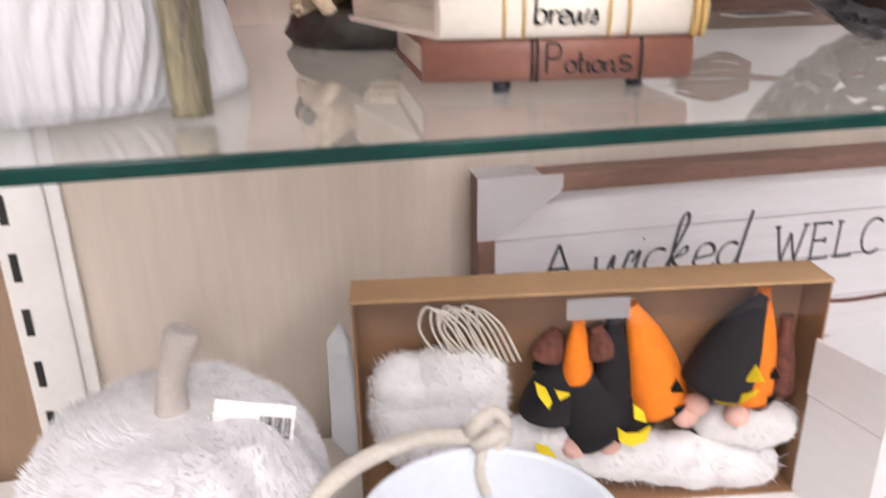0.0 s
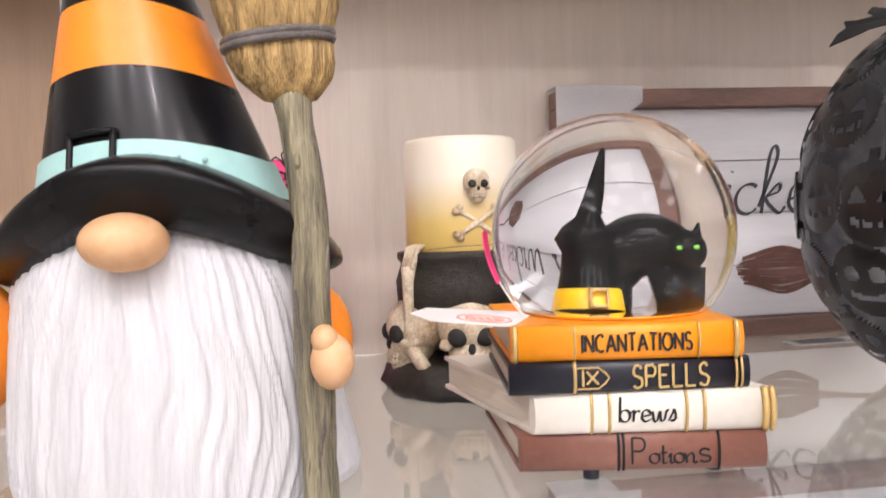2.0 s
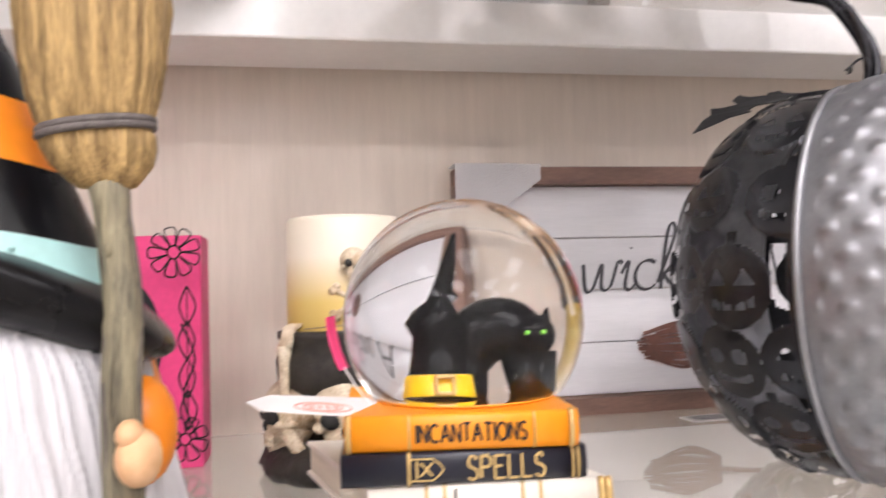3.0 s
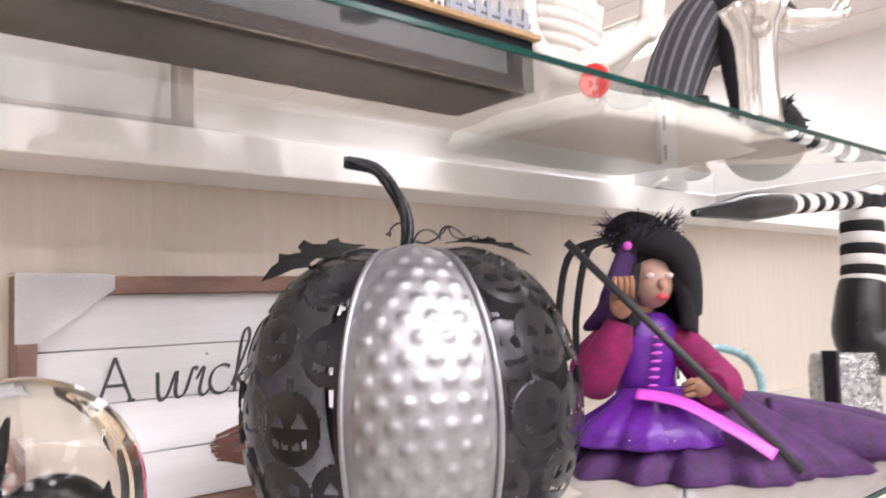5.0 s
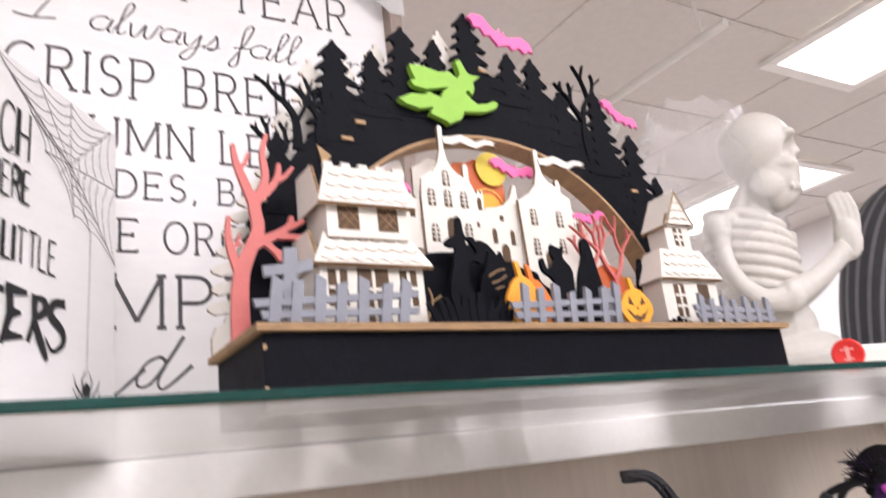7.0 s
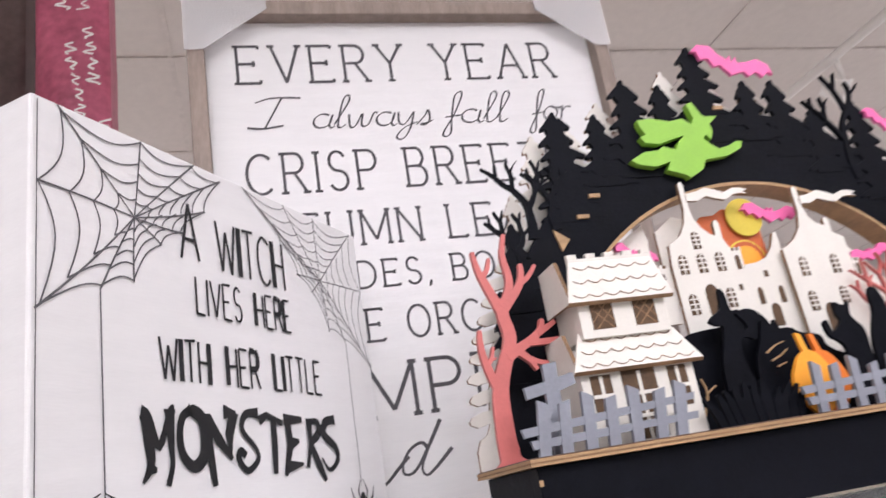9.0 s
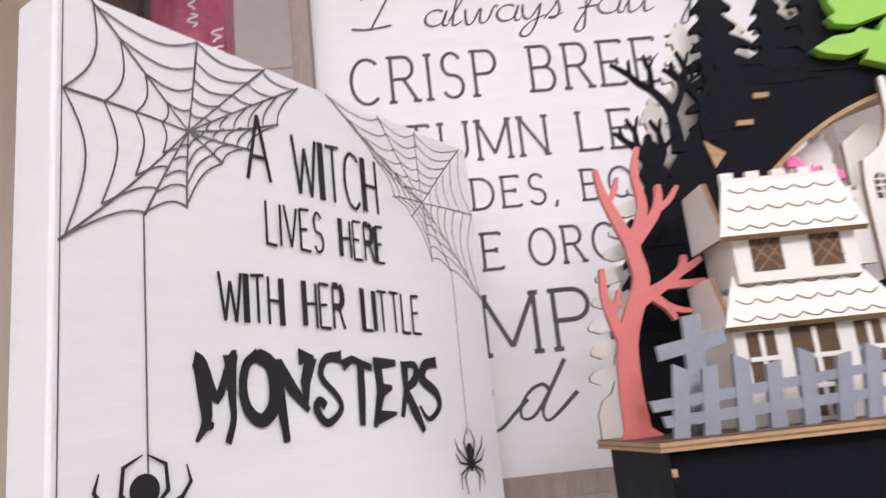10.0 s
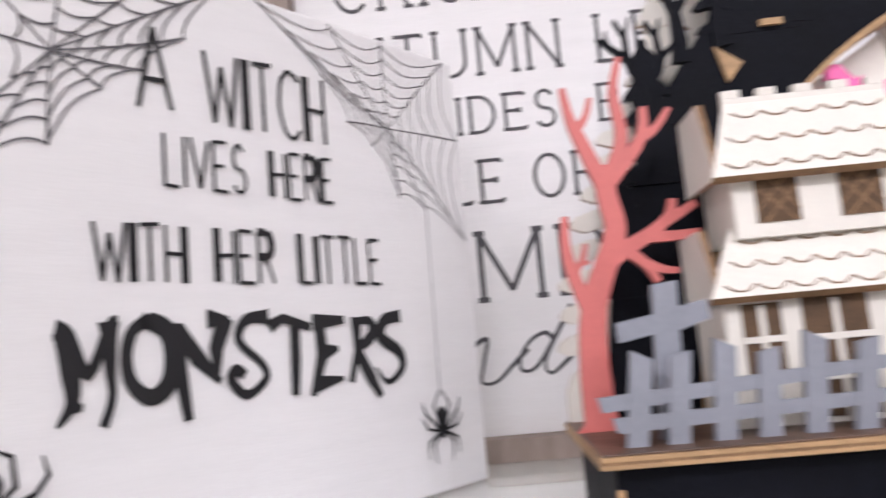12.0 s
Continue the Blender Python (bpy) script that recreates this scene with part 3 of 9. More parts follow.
def web(bm, hub, ends, width, seed):
    """A printed spider's web: radial threads to the ends, sagging cross threads. ends: (x, z, number of cross threads up to the next end)."""
    rnd = random.Random(seed)
    yf = -0.0006
    h = Vector(hub)
    for k, (x, z, turns) in enumerate(ends):
        p = Vector((x, z))
        side = Vector((-(p - h).y, (p - h).x)).normalized()
        bow = rnd.uniform(-0.02, 0.02) * (p - h).length
        ribbon(bm, [tuple(h.lerp(p, i / 8) + side * bow * math.sin(math.pi * i / 8)) for i in range(9)], [width * (0.75 + 0.45 * i / 8) for i in range(9)], yf - 0.00002 * (k % 4))
    for (x0, z0, turns), (x1, z1, _) in zip(ends, ends[1:] + ends[:1]):
        p, q = Vector((x0, z0)) - h, Vector((x1, z1)) - h
        for k in range(1, turns + 1):
            f = (0.10 + 0.87 * ((k - 0.3) / (turns - 0.3)) ** 1.15)
            a, b = h + p * f * rnd.uniform(0.97, 1.02), h + q * f * rnd.uniform(0.97, 1.02)
            sag = 0.20 * min(1.0, (a - b).length / (0.45 * (p.length + q.length) * f))
            pts = [tuple(a.lerp(b, s / 8) + (h - a.lerp(b, s / 8)) * sag * 4 * (s / 8) * (1 - s / 8) * 0.8) for s in range(9)]
            ribbon(bm, pts, [width * 0.85] * 9, yf - 0.0001)


def spider(bm, x, z, s):
    """A printed spider that hangs head down."""
    yf = -0.0008

    def disc(cx, cz, rx, rz, y):
        v = [bm.verts.new((cx + rx * math.cos(2 * math.pi * i / 24), y, cz + rz * math.sin(2 * math.pi * i / 24))) for i in range(24)]
        bm.faces.new(v)
    disc(x, z, 0.30 * s, 0.48 * s, yf)
    disc(x, z - 0.62 * s, 0.17 * s, 0.19 * s, yf - 0.0001)
    for d in (-1, 1):
        for (x1, z1), (x2, z2) in (((0.45, 0.55), (0.62, 1.0)), ((0.95, 0.25), (1.15, 0.75)), ((0.85, -0.35), (1.2, 0.1)), ((0.6, -1.0), (0.45, -1.75)), ((0.85, -0.85), (0.95, -1.5))):
            up = z2 > 0.8 and x1 < 0.5
            pts = [(x + d * 0.1 * s, z - 0.5 * s), (x + d * x1 * s, z + z1 * s), (x + d * (0.12 if up else x2) * s, z + (1.12 if up else z2) * s)]
            ribbon(bm, pts, [0.10 * s, 0.12 * s, 0.04 * s], yf - 0.0002)


# Crooked dripping capitals of the sign's heavy word, each a few brush strokes.
CROOKED = {
    "M": "30,829 43,546 47,317 18,147;17,854 39,804 78,502 123,880 141,922;122,898 123,521 125,317 106,110;39,294 67,269",
    "O": "208,902 171,820 156,614 168,403 209,290 251,409 260,658 245,824 208,902 200,939",
    "N": "269,868 275,473 290,71;271,831 319,570 373,359;392,903 365,633 366,362;345,898 402,890",
    "S": "510,899 447,879 425,695 484,485 494,344 440,220 401,357 414,448 436,391",
    "T": "511,806 552,881 636,785;587,818 584,497 578,166",
    "E": "664,845 671,516 633,136;644,835 750,846;671,537 724,567;643,244 736,271",
    "R": "791,849 789,529 761,223;773,816 839,824 844,674 790,543;789,529 831,252 865,40",
    "s": "960,864 897,825 879,654 946,482 952,304 894,177 852,343",
}


def witch_box():
    """A white box sign that stands at an angle. Local x runs along its printed face."""
    L, H, D = 0.307, 0.256, 0.031
    ang = math.degrees(math.atan2(0.788, 0.616))
    t = thing("box_sign", pose(-0.179, 0.305, GLASS_HIGH, 0, 0, ang), "white wooden box sign printed with webs and witch words", "sign")
    bm = bmesh.new()
    box(bm, 0, L, 0, D, 0.0005, H, 0.0016)
    part("box", bm, M_BOARD, t)
    bm = bmesh.new()
    ribbon(bm, [(0.0035, 0.004), (0.0035, H - 0.003)], 0.0006, -0.0005)
    web(bm, (0.0641, 0.2050), [(0.0030, 0.2082, 4), (0.0150, 0.2545, 4), (0.0705, 0.2545, 5), (0.1140, 0.2545, 5), (0.1380, 0.2510, 6), (0.1215, 0.2245, 5), (0.1010, 0.2050, 4), (0.0836, 0.1933, 4), (0.0622, 0.1670, 5), (0.0404, 0.1596, 4), (0.0027, 0.1430, 4)], 0.0011, 3)
    web(bm, (0.2451, 0.2032), [(0.3050, 0.2052, 5), (0.2972, 0.2540, 6), (0.2439, 0.2542, 6), (0.2058, 0.2545, 6), (0.1600, 0.2545, 6), (0.1983, 0.2251, 5), (0.2146, 0.2022, 4), (0.2319, 0.1916, 4), (0.2500, 0.1638, 5), (0.2713, 0.1586, 5), (0.3050, 0.1420, 6)], 0.0007, 5)
    ribbon(bm, [(0.040, 0.16), (0.0405, 0.052)], 0.0009, -0.0006)
    ribbon(bm, [(0.2713, 0.1586), (0.2695, 0.052)], 0.0006, -0.0006)
    part("web_print", bm, M_WEBINK, t, "grey printed spider webs", fix=False)
    bm = bmesh.new()
    n = 28
    bm.faces.new([bm.verts.new((0.0388 + 0.0068 * math.cos(2 * math.pi * i / n), -0.0008, 0.0455 + 0.0064 * math.sin(2 * math.pi * i / n))) for i in range(n)])
    bm.faces.new([bm.verts.new((0.0388 + 0.0036 * math.cos(2 * math.pi * i / n), -0.0009, 0.0375 + 0.0034 * math.sin(2 * math.pi * i / n))) for i in range(n)])
    for d in (-1, 1):
        for leg in (((0.002, 0.037), (0.0105, 0.0445), (0.0095, 0.0549), (0.001, 0.0592)), ((0.003, 0.036), (0.0170, 0.0410), (0.0215, 0.0468), (0.0195, 0.0538)), ((0.003, 0.036), (0.015, 0.033), (0.021, 0.024)), ((0.002, 0.035), (0.009, 0.026), (0.008, 0.014))):
            ribbon(bm, [(0.0388 + d * a, b) for a, b in leg], [0.0012, 0.0021, 0.0018, 0.0006][:len(leg)], -0.0010)
    part("spider_print", bm, M_INK, t, "black printed spider", fix=False)
    bm = bmesh.new()
    spider(bm, 0.2695, 0.0405, 0.0138)
    part("spider_print", bm, M_INK, t, "black printed spider", fix=False)
    for text, x0, z0, ww, hh, wt in (("A", 0.0985, 0.1895, 0.0150, 0.0355, 0.0026), ("WITCH", 0.1300, 0.1875, 0.0685, 0.0340, 0.0024), ("LIVES  HERE", 0.1090, 0.1565, 0.0920, 0.0225, 0.0019), ("WITH  HER  LITTLE", 0.0780, 0.1155, 0.1525, 0.0238, 0.0020)):
        bm = bmesh.new()
        lettering(bm, text, x0, z0, ww, hh, wt, -0.0009, "tall", jitter=1)
        part("lettering", bm, M_INK, t, "black printed words", fix=False)
    bm = bmesh.new()
    k = 0
    for name in "MONSTERs":
        for stroke in CROOKED[name].split(";"):
            pts = [(0.06 + 0.19 * float(p.split(",")[0]) / 1000, 0.055 + 0.05 * float(p.split(",")[1]) / 1000) for p in stroke.split()]
            if len(pts) > 3:
                pts = [(q.x, q.y) for q in smooth_line([(c, d, 0) for c, d in pts], 4)]
            m = len(pts)
            heavy = 0.0088 if name == "O" else 0.0066
            ribbon(bm, pts, [heavy * (0.80 + 0.24 * math.sin(5.0 * i / m + k) - 0.35 * (i / (m - 1)) ** 5 + 0.30 * math.exp(-(i / 0.9) ** 2)) for i in range(m)], -0.0009 - 0.00004 * (k % 6))
            k += 1
    part("lettering", bm, M_INK, t, "heavy black printed word", fix=False)
    return t


witch_box()

# ---- laser-cut wooden village on the top shelf ----
VZ = 1.6965
M_STAINED = material("stained_plywood_top", (0.10, 0.055, 0.035), 0.45, vary=0.4, scale=25, bump=0.2)
# Plywood paled so that its colour carries bounce and the glass's reflection.
M_UNDERSIDE = material("lightened_plywood_underside", (0.66, 0.57, 0.46), 0.45, vary=0.12, scale=20, bump=0.1)


def fir_outline(cx, z0, top, w, seed, lean=0.0):
    """The outline of a fir with drooping, rounded branch tips, as one closed line."""
    rnd = random.Random(seed)
    h = top - z0
    n = max(4, round(h / 0.0125))
    sides = []
    for side in (-1, 1):
        out = [(cx + lean + side * 0.0016, top - 0.0012), (cx + lean + side * 0.0021, top - 0.0045)]
        for k in range(n):
            f0, f1 = (k + 0.35) / (n + 0.35), (k + 1.35) / (n + 0.35)
            za, zb = top - h * f0, top - h * min(1.0, f1)
            r = w / 2 * (0.16 + 0.84 * f1 ** 0.85) * rnd.uniform(0.82, 1.14)
            d = (za - zb) * rnd.uniform(0.9, 1.1)
            ax = cx + lean * (1 - f1)
            inner = 0.40 * r + 0.0012
            out += [(ax + side * inner * 0.9, za - 0.15 * d), (ax + side * 0.70 * r, za - 0.42 * d), (ax + side * 0.95 * r, za - 0.66 * d), (ax + side * r, za - 0.80 * d),
                    (ax + side * 0.93 * r, za - 0.90 * d), (ax + side * 0.76 * r, za - 0.84 * d), (ax + side * (inner + 0.15 * r), za - 0.80 * d)]
        out.append((cx + side * 0.30 * w, z0))
        sides.append(out)
    return list(reversed(sides[0])) + [(cx + lean, top)] + sides[1]


def limb_plate(bm, pts, radii, y0, y1, mi=0, edge=None):
    """A flat curved branch of changing width."""
    line = [(p[0], p[1]) for p in smooth_line([(a, b, 0) for a, b in pts], 4)]
    n = len(line)
    ws = [radii[0] + (radii[1] - radii[0]) * i / (n - 1) for i in range(n)]
    L, R = [], []
    for k in range(n):
        d = Vector(line[min(k + 1, n - 1)]) - Vector(line[max(k - 1, 0)])
        d.normalize()
        L.append((line[k][0] - d.y * ws[k], line[k][1] + d.x * ws[k]))
        R.append((line[k][0] + d.y * ws[k], line[k][1] - d.x * ws[k]))
    plate(bm, L + list(reversed(R)), y0, y1, mi, edge)


def branching(bm, x, z, h, spread, y0, y1, seed, r=0.005, mi=0, edge=None):
    """A bare cut-out tree; limbs fork upwards."""
    rnd = random.Random(seed)
    k = 0

    def grow(px, pz, ang, L, rad, depth):
        nonlocal k
        ex, ez = px + math.sin(ang) * L, pz + math.cos(ang) * L
        mx, mz = (px + ex) / 2 + rnd.uniform(-1, 1) * L * 0.1, (pz + ez) / 2
        o = 0.00008 * (k % 6)
        k += 1
        limb_plate(bm, [(px, pz), (mx, mz), (ex, ez)], (rad, rad * (0.6 if depth else 0.25)), y0 - o, y1 - o, mi, edge)
        if depth:
            for s in (-1, 1):
                grow(ex, ez, ang * 0.6 + s * rnd.uniform(0.3, 0.6) * spread, L * rnd.uniform(0.6, 0.85), rad * 0.6, depth - 1)
    grow(x, z, 0.0, h * 0.42, r, 3)


def window(bm, x, z, w, h, y, arch=True, rows=3, bar=0.0009):
    """A dark opening with bars, its foot at z: index 0 opening, index 1 bar."""
    n = 7
    pts = [(x - w / 2, z), (x + w / 2, z), (x + w / 2, z + h * 0.7)]
    if arch:
        pts += [(x + w / 2 * math.cos(math.pi * i / n), z + h * 0.7 + h * 0.3 * math.sin(math.pi * i / n)) for i in range(1, n)]
    else:
        pts += [(x + w / 2, z + h), (x - w / 2, z + h)]
    pts += [(x - w / 2, z + h * 0.7)]
    plate(bm, pts, y - 0.0004, y + 0.0002, 0)
    if rows == 0:
        return
    b = min(bar, w * 0.22)
    box(bm, x - b / 2, x + b / 2, y - 0.0009, y - 0.0005, z, z + h * 0.97, mi=1)
    for k in range(1, rows):
        zz = z + h * 0.98 * k / rows
        box(bm, x - w / 2, x + w / 2, y - 0.0011, y - 0.00075, zz - b / 2, zz + b / 2, mi=1)


def lattice_window(bm, x, z, w, h, y):
    """A square dark opening with crooked crossing bars."""
    plate(bm, [(x - w / 2, z), (x + w / 2, z), (x + w / 2, z + h), (x - w / 2, z + h)], y - 0.0004, y + 0.0002, 0)
    for k, (a, c) in enumerate((((0.0, 0.25), (0.75, 1.0)), ((0.15, 0.0), (1.0, 0.80)), ((0.0, 0.65), (0.35, 1.0)), ((0.0, 0.85), (0.9, 0.0)), ((0.35, 1.0), (1.0, 0.25)))):
        ribbon(bm, [(x + w * (a[0] - 0.5), z + h * a[1]), (x + w * (c[0] - 0.5), z + h * c[1])], 0.0008, y - 0.0006 - 0.00006 * k, 1)


def scallops(bm, x0, x1, y, z, n, drop, slope, mi=0):
    """A row of shingle curves laid on a sloping roof: thin proud lips."""
    pts = []
    for i in range(n * 6 + 1):
        u = i / (n * 6)
        s = abs(math.sin(u * n * math.pi))
        pts.append(Vector((x0 + (x1 - x0) * u, y - 0.0004 + slope * (-drop * s), z - drop * s)))
    tube(bm, pts, 0.00030, 4, mi)


def roof(t, quad, rows, label):
    """A sloping roof slab. quad: (x0, x1, y, z) of the eaves and of the top."""
    (a0, a1, ay, az), (b0, b1, by, bz) = quad
    bm = bmesh.new()
    v = [bm.verts.new(p) for p in ((a0, ay, az), (a1, ay, az), (b1, by, bz), (b0, by, bz))]
    w = [bm.verts.new(p) for p in ((a0, ay + 0.002, az - 0.0020), (a1, ay + 0.002, az - 0.0020), (b1, by + 0.003, bz - 0.001), (b0, by + 0.003, bz - 0.001))]
    bm.faces.new(v)
    bm.faces.new(list(reversed(w)))
    for i in range(4):
        j = (i + 1) % 4
        f = bm.faces.new((v[j], v[i], w[i], w[j]))
        f.material_index = 1 if i == 0 else 0
    r = wpart("roof", bm, [M_WHITEPLY, M_BURNT], t, label)
    for k in range(rows):
        f = (k + 0.50) / rows
        bm = bmesh.new()
        x0, x1 = a0 + (b0 - a0) * f, a1 + (b1 - a1) * f
        scallops(bm, x0 + 0.003, x1 - 0.003, ay + (by - ay) * f, az + (bz - az) * f, max(4, round((x1 - x0) / 0.0108)), 0.0024, (by - ay) / (bz - az))
        part("shingle_edge", bm, M_BURNT, r)


def fence(t, y, rails, pickets, width):
    """A crooked cut-out fence. rails: (x0, z0, x1, z1); pickets: (x at the foot, x at the head, top)."""
    bm = bmesh.new()
    for k, (x0, z0, x1, z1) in enumerate(rails):
        o = 0.0002 * k
        plate(bm, [(x0, z0 - 0.0022), (x1, z1 - 0.0020), (x1 + 0.001, z1 + 0.0018), (x0 - 0.0012, z0 + 0.0024)], y - o, y + 0.0028 - o)
    fe = wpart("fence_rail", bm, M_GREYPLY, t, "grey painted cut-out fence")
    for k, (xa, xb, top) in enumerate(pickets):
        bm = bmesh.new()
        w = width / 2
        s = 0.0012 * (1 if k % 2 else -1)
        plate(bm, [(xa - w, VZ), (xa + w * 0.9, VZ), (xb + w, top - 0.001 + s), (xb - w * 0.9, top - s)], y - 0.0007, y + 0.0024)
        part("picket", bm, M_GREYPLY, fe)


def bat_outline(x, z, s, turn):
    base = [(0, 0.10), (0.07, 0.26), (0.13, 0.13), (0.32, 0.20), (0.58, 0.36), (0.86, 0.30), (1.0, 0.08), (0.86, 0.10), (0.76, -0.06), (0.58, 0.02), (0.42, -0.14), (0.28, -0.06), (0.12, -0.16), (0, -0.24)]
    pts = base + [(-a, b) for a, b in reversed(base[1:-1])]
    c, q = math.cos(radians(turn)), math.sin(radians(turn))
    return [(x + s * (a * c - b * q), z + s * (a * q + b * c)) for a, b in pts]


def rounded(pts, steps=4):
    """A closed outline drawn smoothly through points."""
    ring = list(pts) + [pts[0]]
    return [(p.x, p.y) for p in smooth_line([(a, b, 0) for a, b in ring], steps)][:-1]


def village_base(t):
    bm = bmesh.new()
    box(bm, 0.0515, 0.4860, 0.3185, 0.4110, GLASS_HIGH + 0.0010, 1.6918, 0.0006)
    wpart("base", bm, M_BLACKPLY, t, "black painted box base")
    bm = bmesh.new()
    box(bm, 0.0550, 0.4825, 0.3225, 0.4085, GLASS_HIGH, GLASS_HIGH + 0.0009)
    wpart("bottom_board", bm, M_UNDERSIDE, t, "plywood bottom board paled for reflected light")
    for z in (1.6600, 1.6825):
        bm = bmesh.new()
        box(bm, 0.0512, 0.0532, 0.3178, 0.3186, z, z + 0.003)
        wpart("joint_tab", bm, M_PLYEDGE, t, "raw plywood finger joint")
    # Three thin plies, the middle one scorched.
    for k, (z0, z1, mat) in enumerate(((1.6922, 1.6934, M_PLYEDGE), (1.69345, 1.69435, M_BURNT), (1.6944, 1.6958, M_PLYEDGE))):
        bm = bmesh.new()
        o = 0.0003 * (k == 1)
        box(bm, 0.0465 + o, 0.4910 - o, 0.3130 + o, 0.4160 - o, z0, z1)
        wpart("tray_ply", bm, mat, t, "thin plywood layer of the top board")
    bm = bmesh.new()
    box(bm, 0.0470, 0.4905, 0.3135, 0.4155, 1.69585, VZ, 0.0002)
    wpart("tray_face", bm, M_STAINED, t, "dark stained top")


def forest_arch(t):
    cx, n = 0.275, 56
    y0, y1 = 0.394, 0.398
    bm = bmesh.new()
    inner = [(cx + 0.176 * math.cos(math.pi * i / n), VZ + 0.1755 * math.sin(math.pi * i / n)) for i in range(n + 1)]
    outer = [(cx + 0.002 + 0.213 * math.cos(math.pi * i / n), VZ + 0.235 * math.sin(math.pi * i / n)) for i in range(n + 1)]
    for y in (y0, y1):
        a = [bm.verts.new((p[0], y, p[1])) for p in inner]
        b = [bm.verts.new((p[0], y, p[1])) for p in outer]
        for i in range(n):
            bm.faces.new((a[i], a[i + 1], b[i + 1], b[i]))
    wpart("arch_panel", bm, M_BLACKPLY, t, "black painted forest arch", fix=False)
    bm = bmesh.new()
    s = 0.986
    for i in range(n):
        p, q = inner[i], inner[i + 1]
        vs = [(p[0], y0 - 0.0006, p[1]), (q[0], y0 - 0.0006, q[1]), (q[0], 0.4145, q[1]), (p[0], 0.4145, p[1])]
        us = [(cx + (a - cx) * s, y, VZ + (c - VZ) * s) for a, y, c in vs]
        v = [bm.verts.new(w) for w in vs]
        u = [bm.verts.new(w) for w in us]
        bm.faces.new(u)
        bm.faces.new(list(reversed(v)))
        bm.faces.new((v[0], v[1], u[1], u[0]))
    bmesh.ops.remove_doubles(bm, verts=bm.verts, dist=0.00001)
    wpart("arch_lining", bm, M_PLYEDGE, t, "bent raw plywood lining")
    # Black firs on the arch: place, foot, tip, width.
    firs = [(0.141, 1.850, 1.936, 0.058), (0.173, 1.875, 1.933, 0.042), (0.202, 1.880, 1.961, 0.060), (0.2323, 1.905, 1.9565, 0.036), (0.2667, 1.905, 1.9895, 0.062), (0.3071, 1.905, 1.958, 0.040), (0.334, 1.890, 1.958, 0.046),
            (0.361, 1.875, 1.930, 0.040), (0.4034, 1.850, 1.9367, 0.056), (0.4388, 1.805, 1.8967, 0.054), (0.4639, 1.770, 1.8554, 0.042), (0.092, 1.790, 1.852, 0.036), (0.077, 1.745, 1.806, 0.030)]
    for i, (fx, fz, top, fw) in enumerate(firs):
        bm = bmesh.new()
        o = 0.0004 + 0.0003 * (i % 3)
        plate(bm, fir_outline(fx, fz, top, fw, 20 + i, 0.0015 * math.sin(3.1 * i)), y0 - o, y1 - o)
        wpart("fir_tree", bm, M_BLACKPLY, t)
    # White firs of the layer behind.
    backs = [(0.128, 1.850, 1.926, 0.050), (0.158, 1.870, 1.930, 0.046), (0.187, 1.880, 1.952, 0.048), (0.219, 1.890, 1.948, 0.048), (0.249, 1.900, 1.978, 0.052), (0.288, 1.900, 1.966, 0.054), (0.321, 1.890, 1.962, 0.050), (0.350, 1.880, 1.945, 0.05), (0.388, 1.860, 1.930, 0.05), (0.424, 1.830, 1.915, 0.052), (0.455, 1.790, 1.880, 0.05), (0.104, 1.800, 1.880, 0.046)]
    for i, (fx, fz, top, fw) in enumerate(backs):
        bm = bmesh.new()
        o = 0.0003 * (i % 3)
        plate(bm, fir_outline(fx, fz, top, fw, 60 + i), 0.4098 + o, 0.4128 + o, 0, 1)
        wpart("back_fir_tree", bm, [M_WHITEPLY, M_BURNT], t, "white painted fir behind the arch")
    # White leafy edge of the back layer at the end of the tray: rounded lobes that droop outwards.
    rnd = random.Random(90)
    rim = [(0.0575, VZ)]
    for k in range(11):
        f = k / 11
        a = math.pi - 0.14 - 0.62 * f
        ex, ez = cx + 0.002 + 0.222 * math.cos(a), VZ + 0.237 * math.sin(a)
        L = rnd.uniform(0.010, 0.014) * (1.0 if f < 0.7 else 0.8)
        rim += [(ex + 0.002, ez - 0.0045), (ex - 0.55 * L, ez - 0.0062), (ex - L, ez - 0.0040), (ex - L * 1.02, ez - 0.0018), (ex - 0.8 * L, ez + 0.0008), (ex - 0.2 * L, ez + 0.0032), (ex + 0.003, ez + 0.0036)]
    rim = [(max(0.0455, a), b) for a, b in rim] + [(0.125, 1.866), (0.125, 1.84), (0.086, 1.77), (0.076, VZ)]
    rim[0:1] = [(0.0480, VZ), (0.0480, VZ + 0.012), (0.0510, VZ + 0.019), (0.0560, VZ + 0.022)]
    bm = bmesh.new()
    plate(bm, rim, 0.4095, 0.4125, 0, 1)
    wpart("back_foliage", bm, [M_WHITEPLY, M_BURNT], t, "cream painted leafy edge behind the arch")
    for bx, bz, bh, sd in ((0.108, 1.840, 0.052, 5), (0.385, 1.868, 0.080, 8), (0.126, 1.845, 0.046, 14), (0.094, 1.815, 0.040, 23)):
        bm = bmesh.new()
        branching(bm, bx, bz, bh, 1.0, y0 - 0.0014, y1 - 0.0014, sd, 0.0036)
        wpart("bare_tree", bm, M_BLACKPLY, t)
    # Raw wood tabs and the small opening in the arch.
    for tx, tz, w in ((0.158, 1.868, 0.0085), (0.278, 1.934, 0.0085), (0.146, 1.853, 0.009), (0.431, 1.838, 0.008)):
        bm = bmesh.new()
        box(bm, tx - w / 2, tx + w / 2, y0 - 0.0022, y0 - 0.0002, tz - 0.0014, tz + 0.0014)
        wpart("joint_tab", bm, M_PLYEDGE, t, "raw plywood tab")
    bm = bmesh.new()
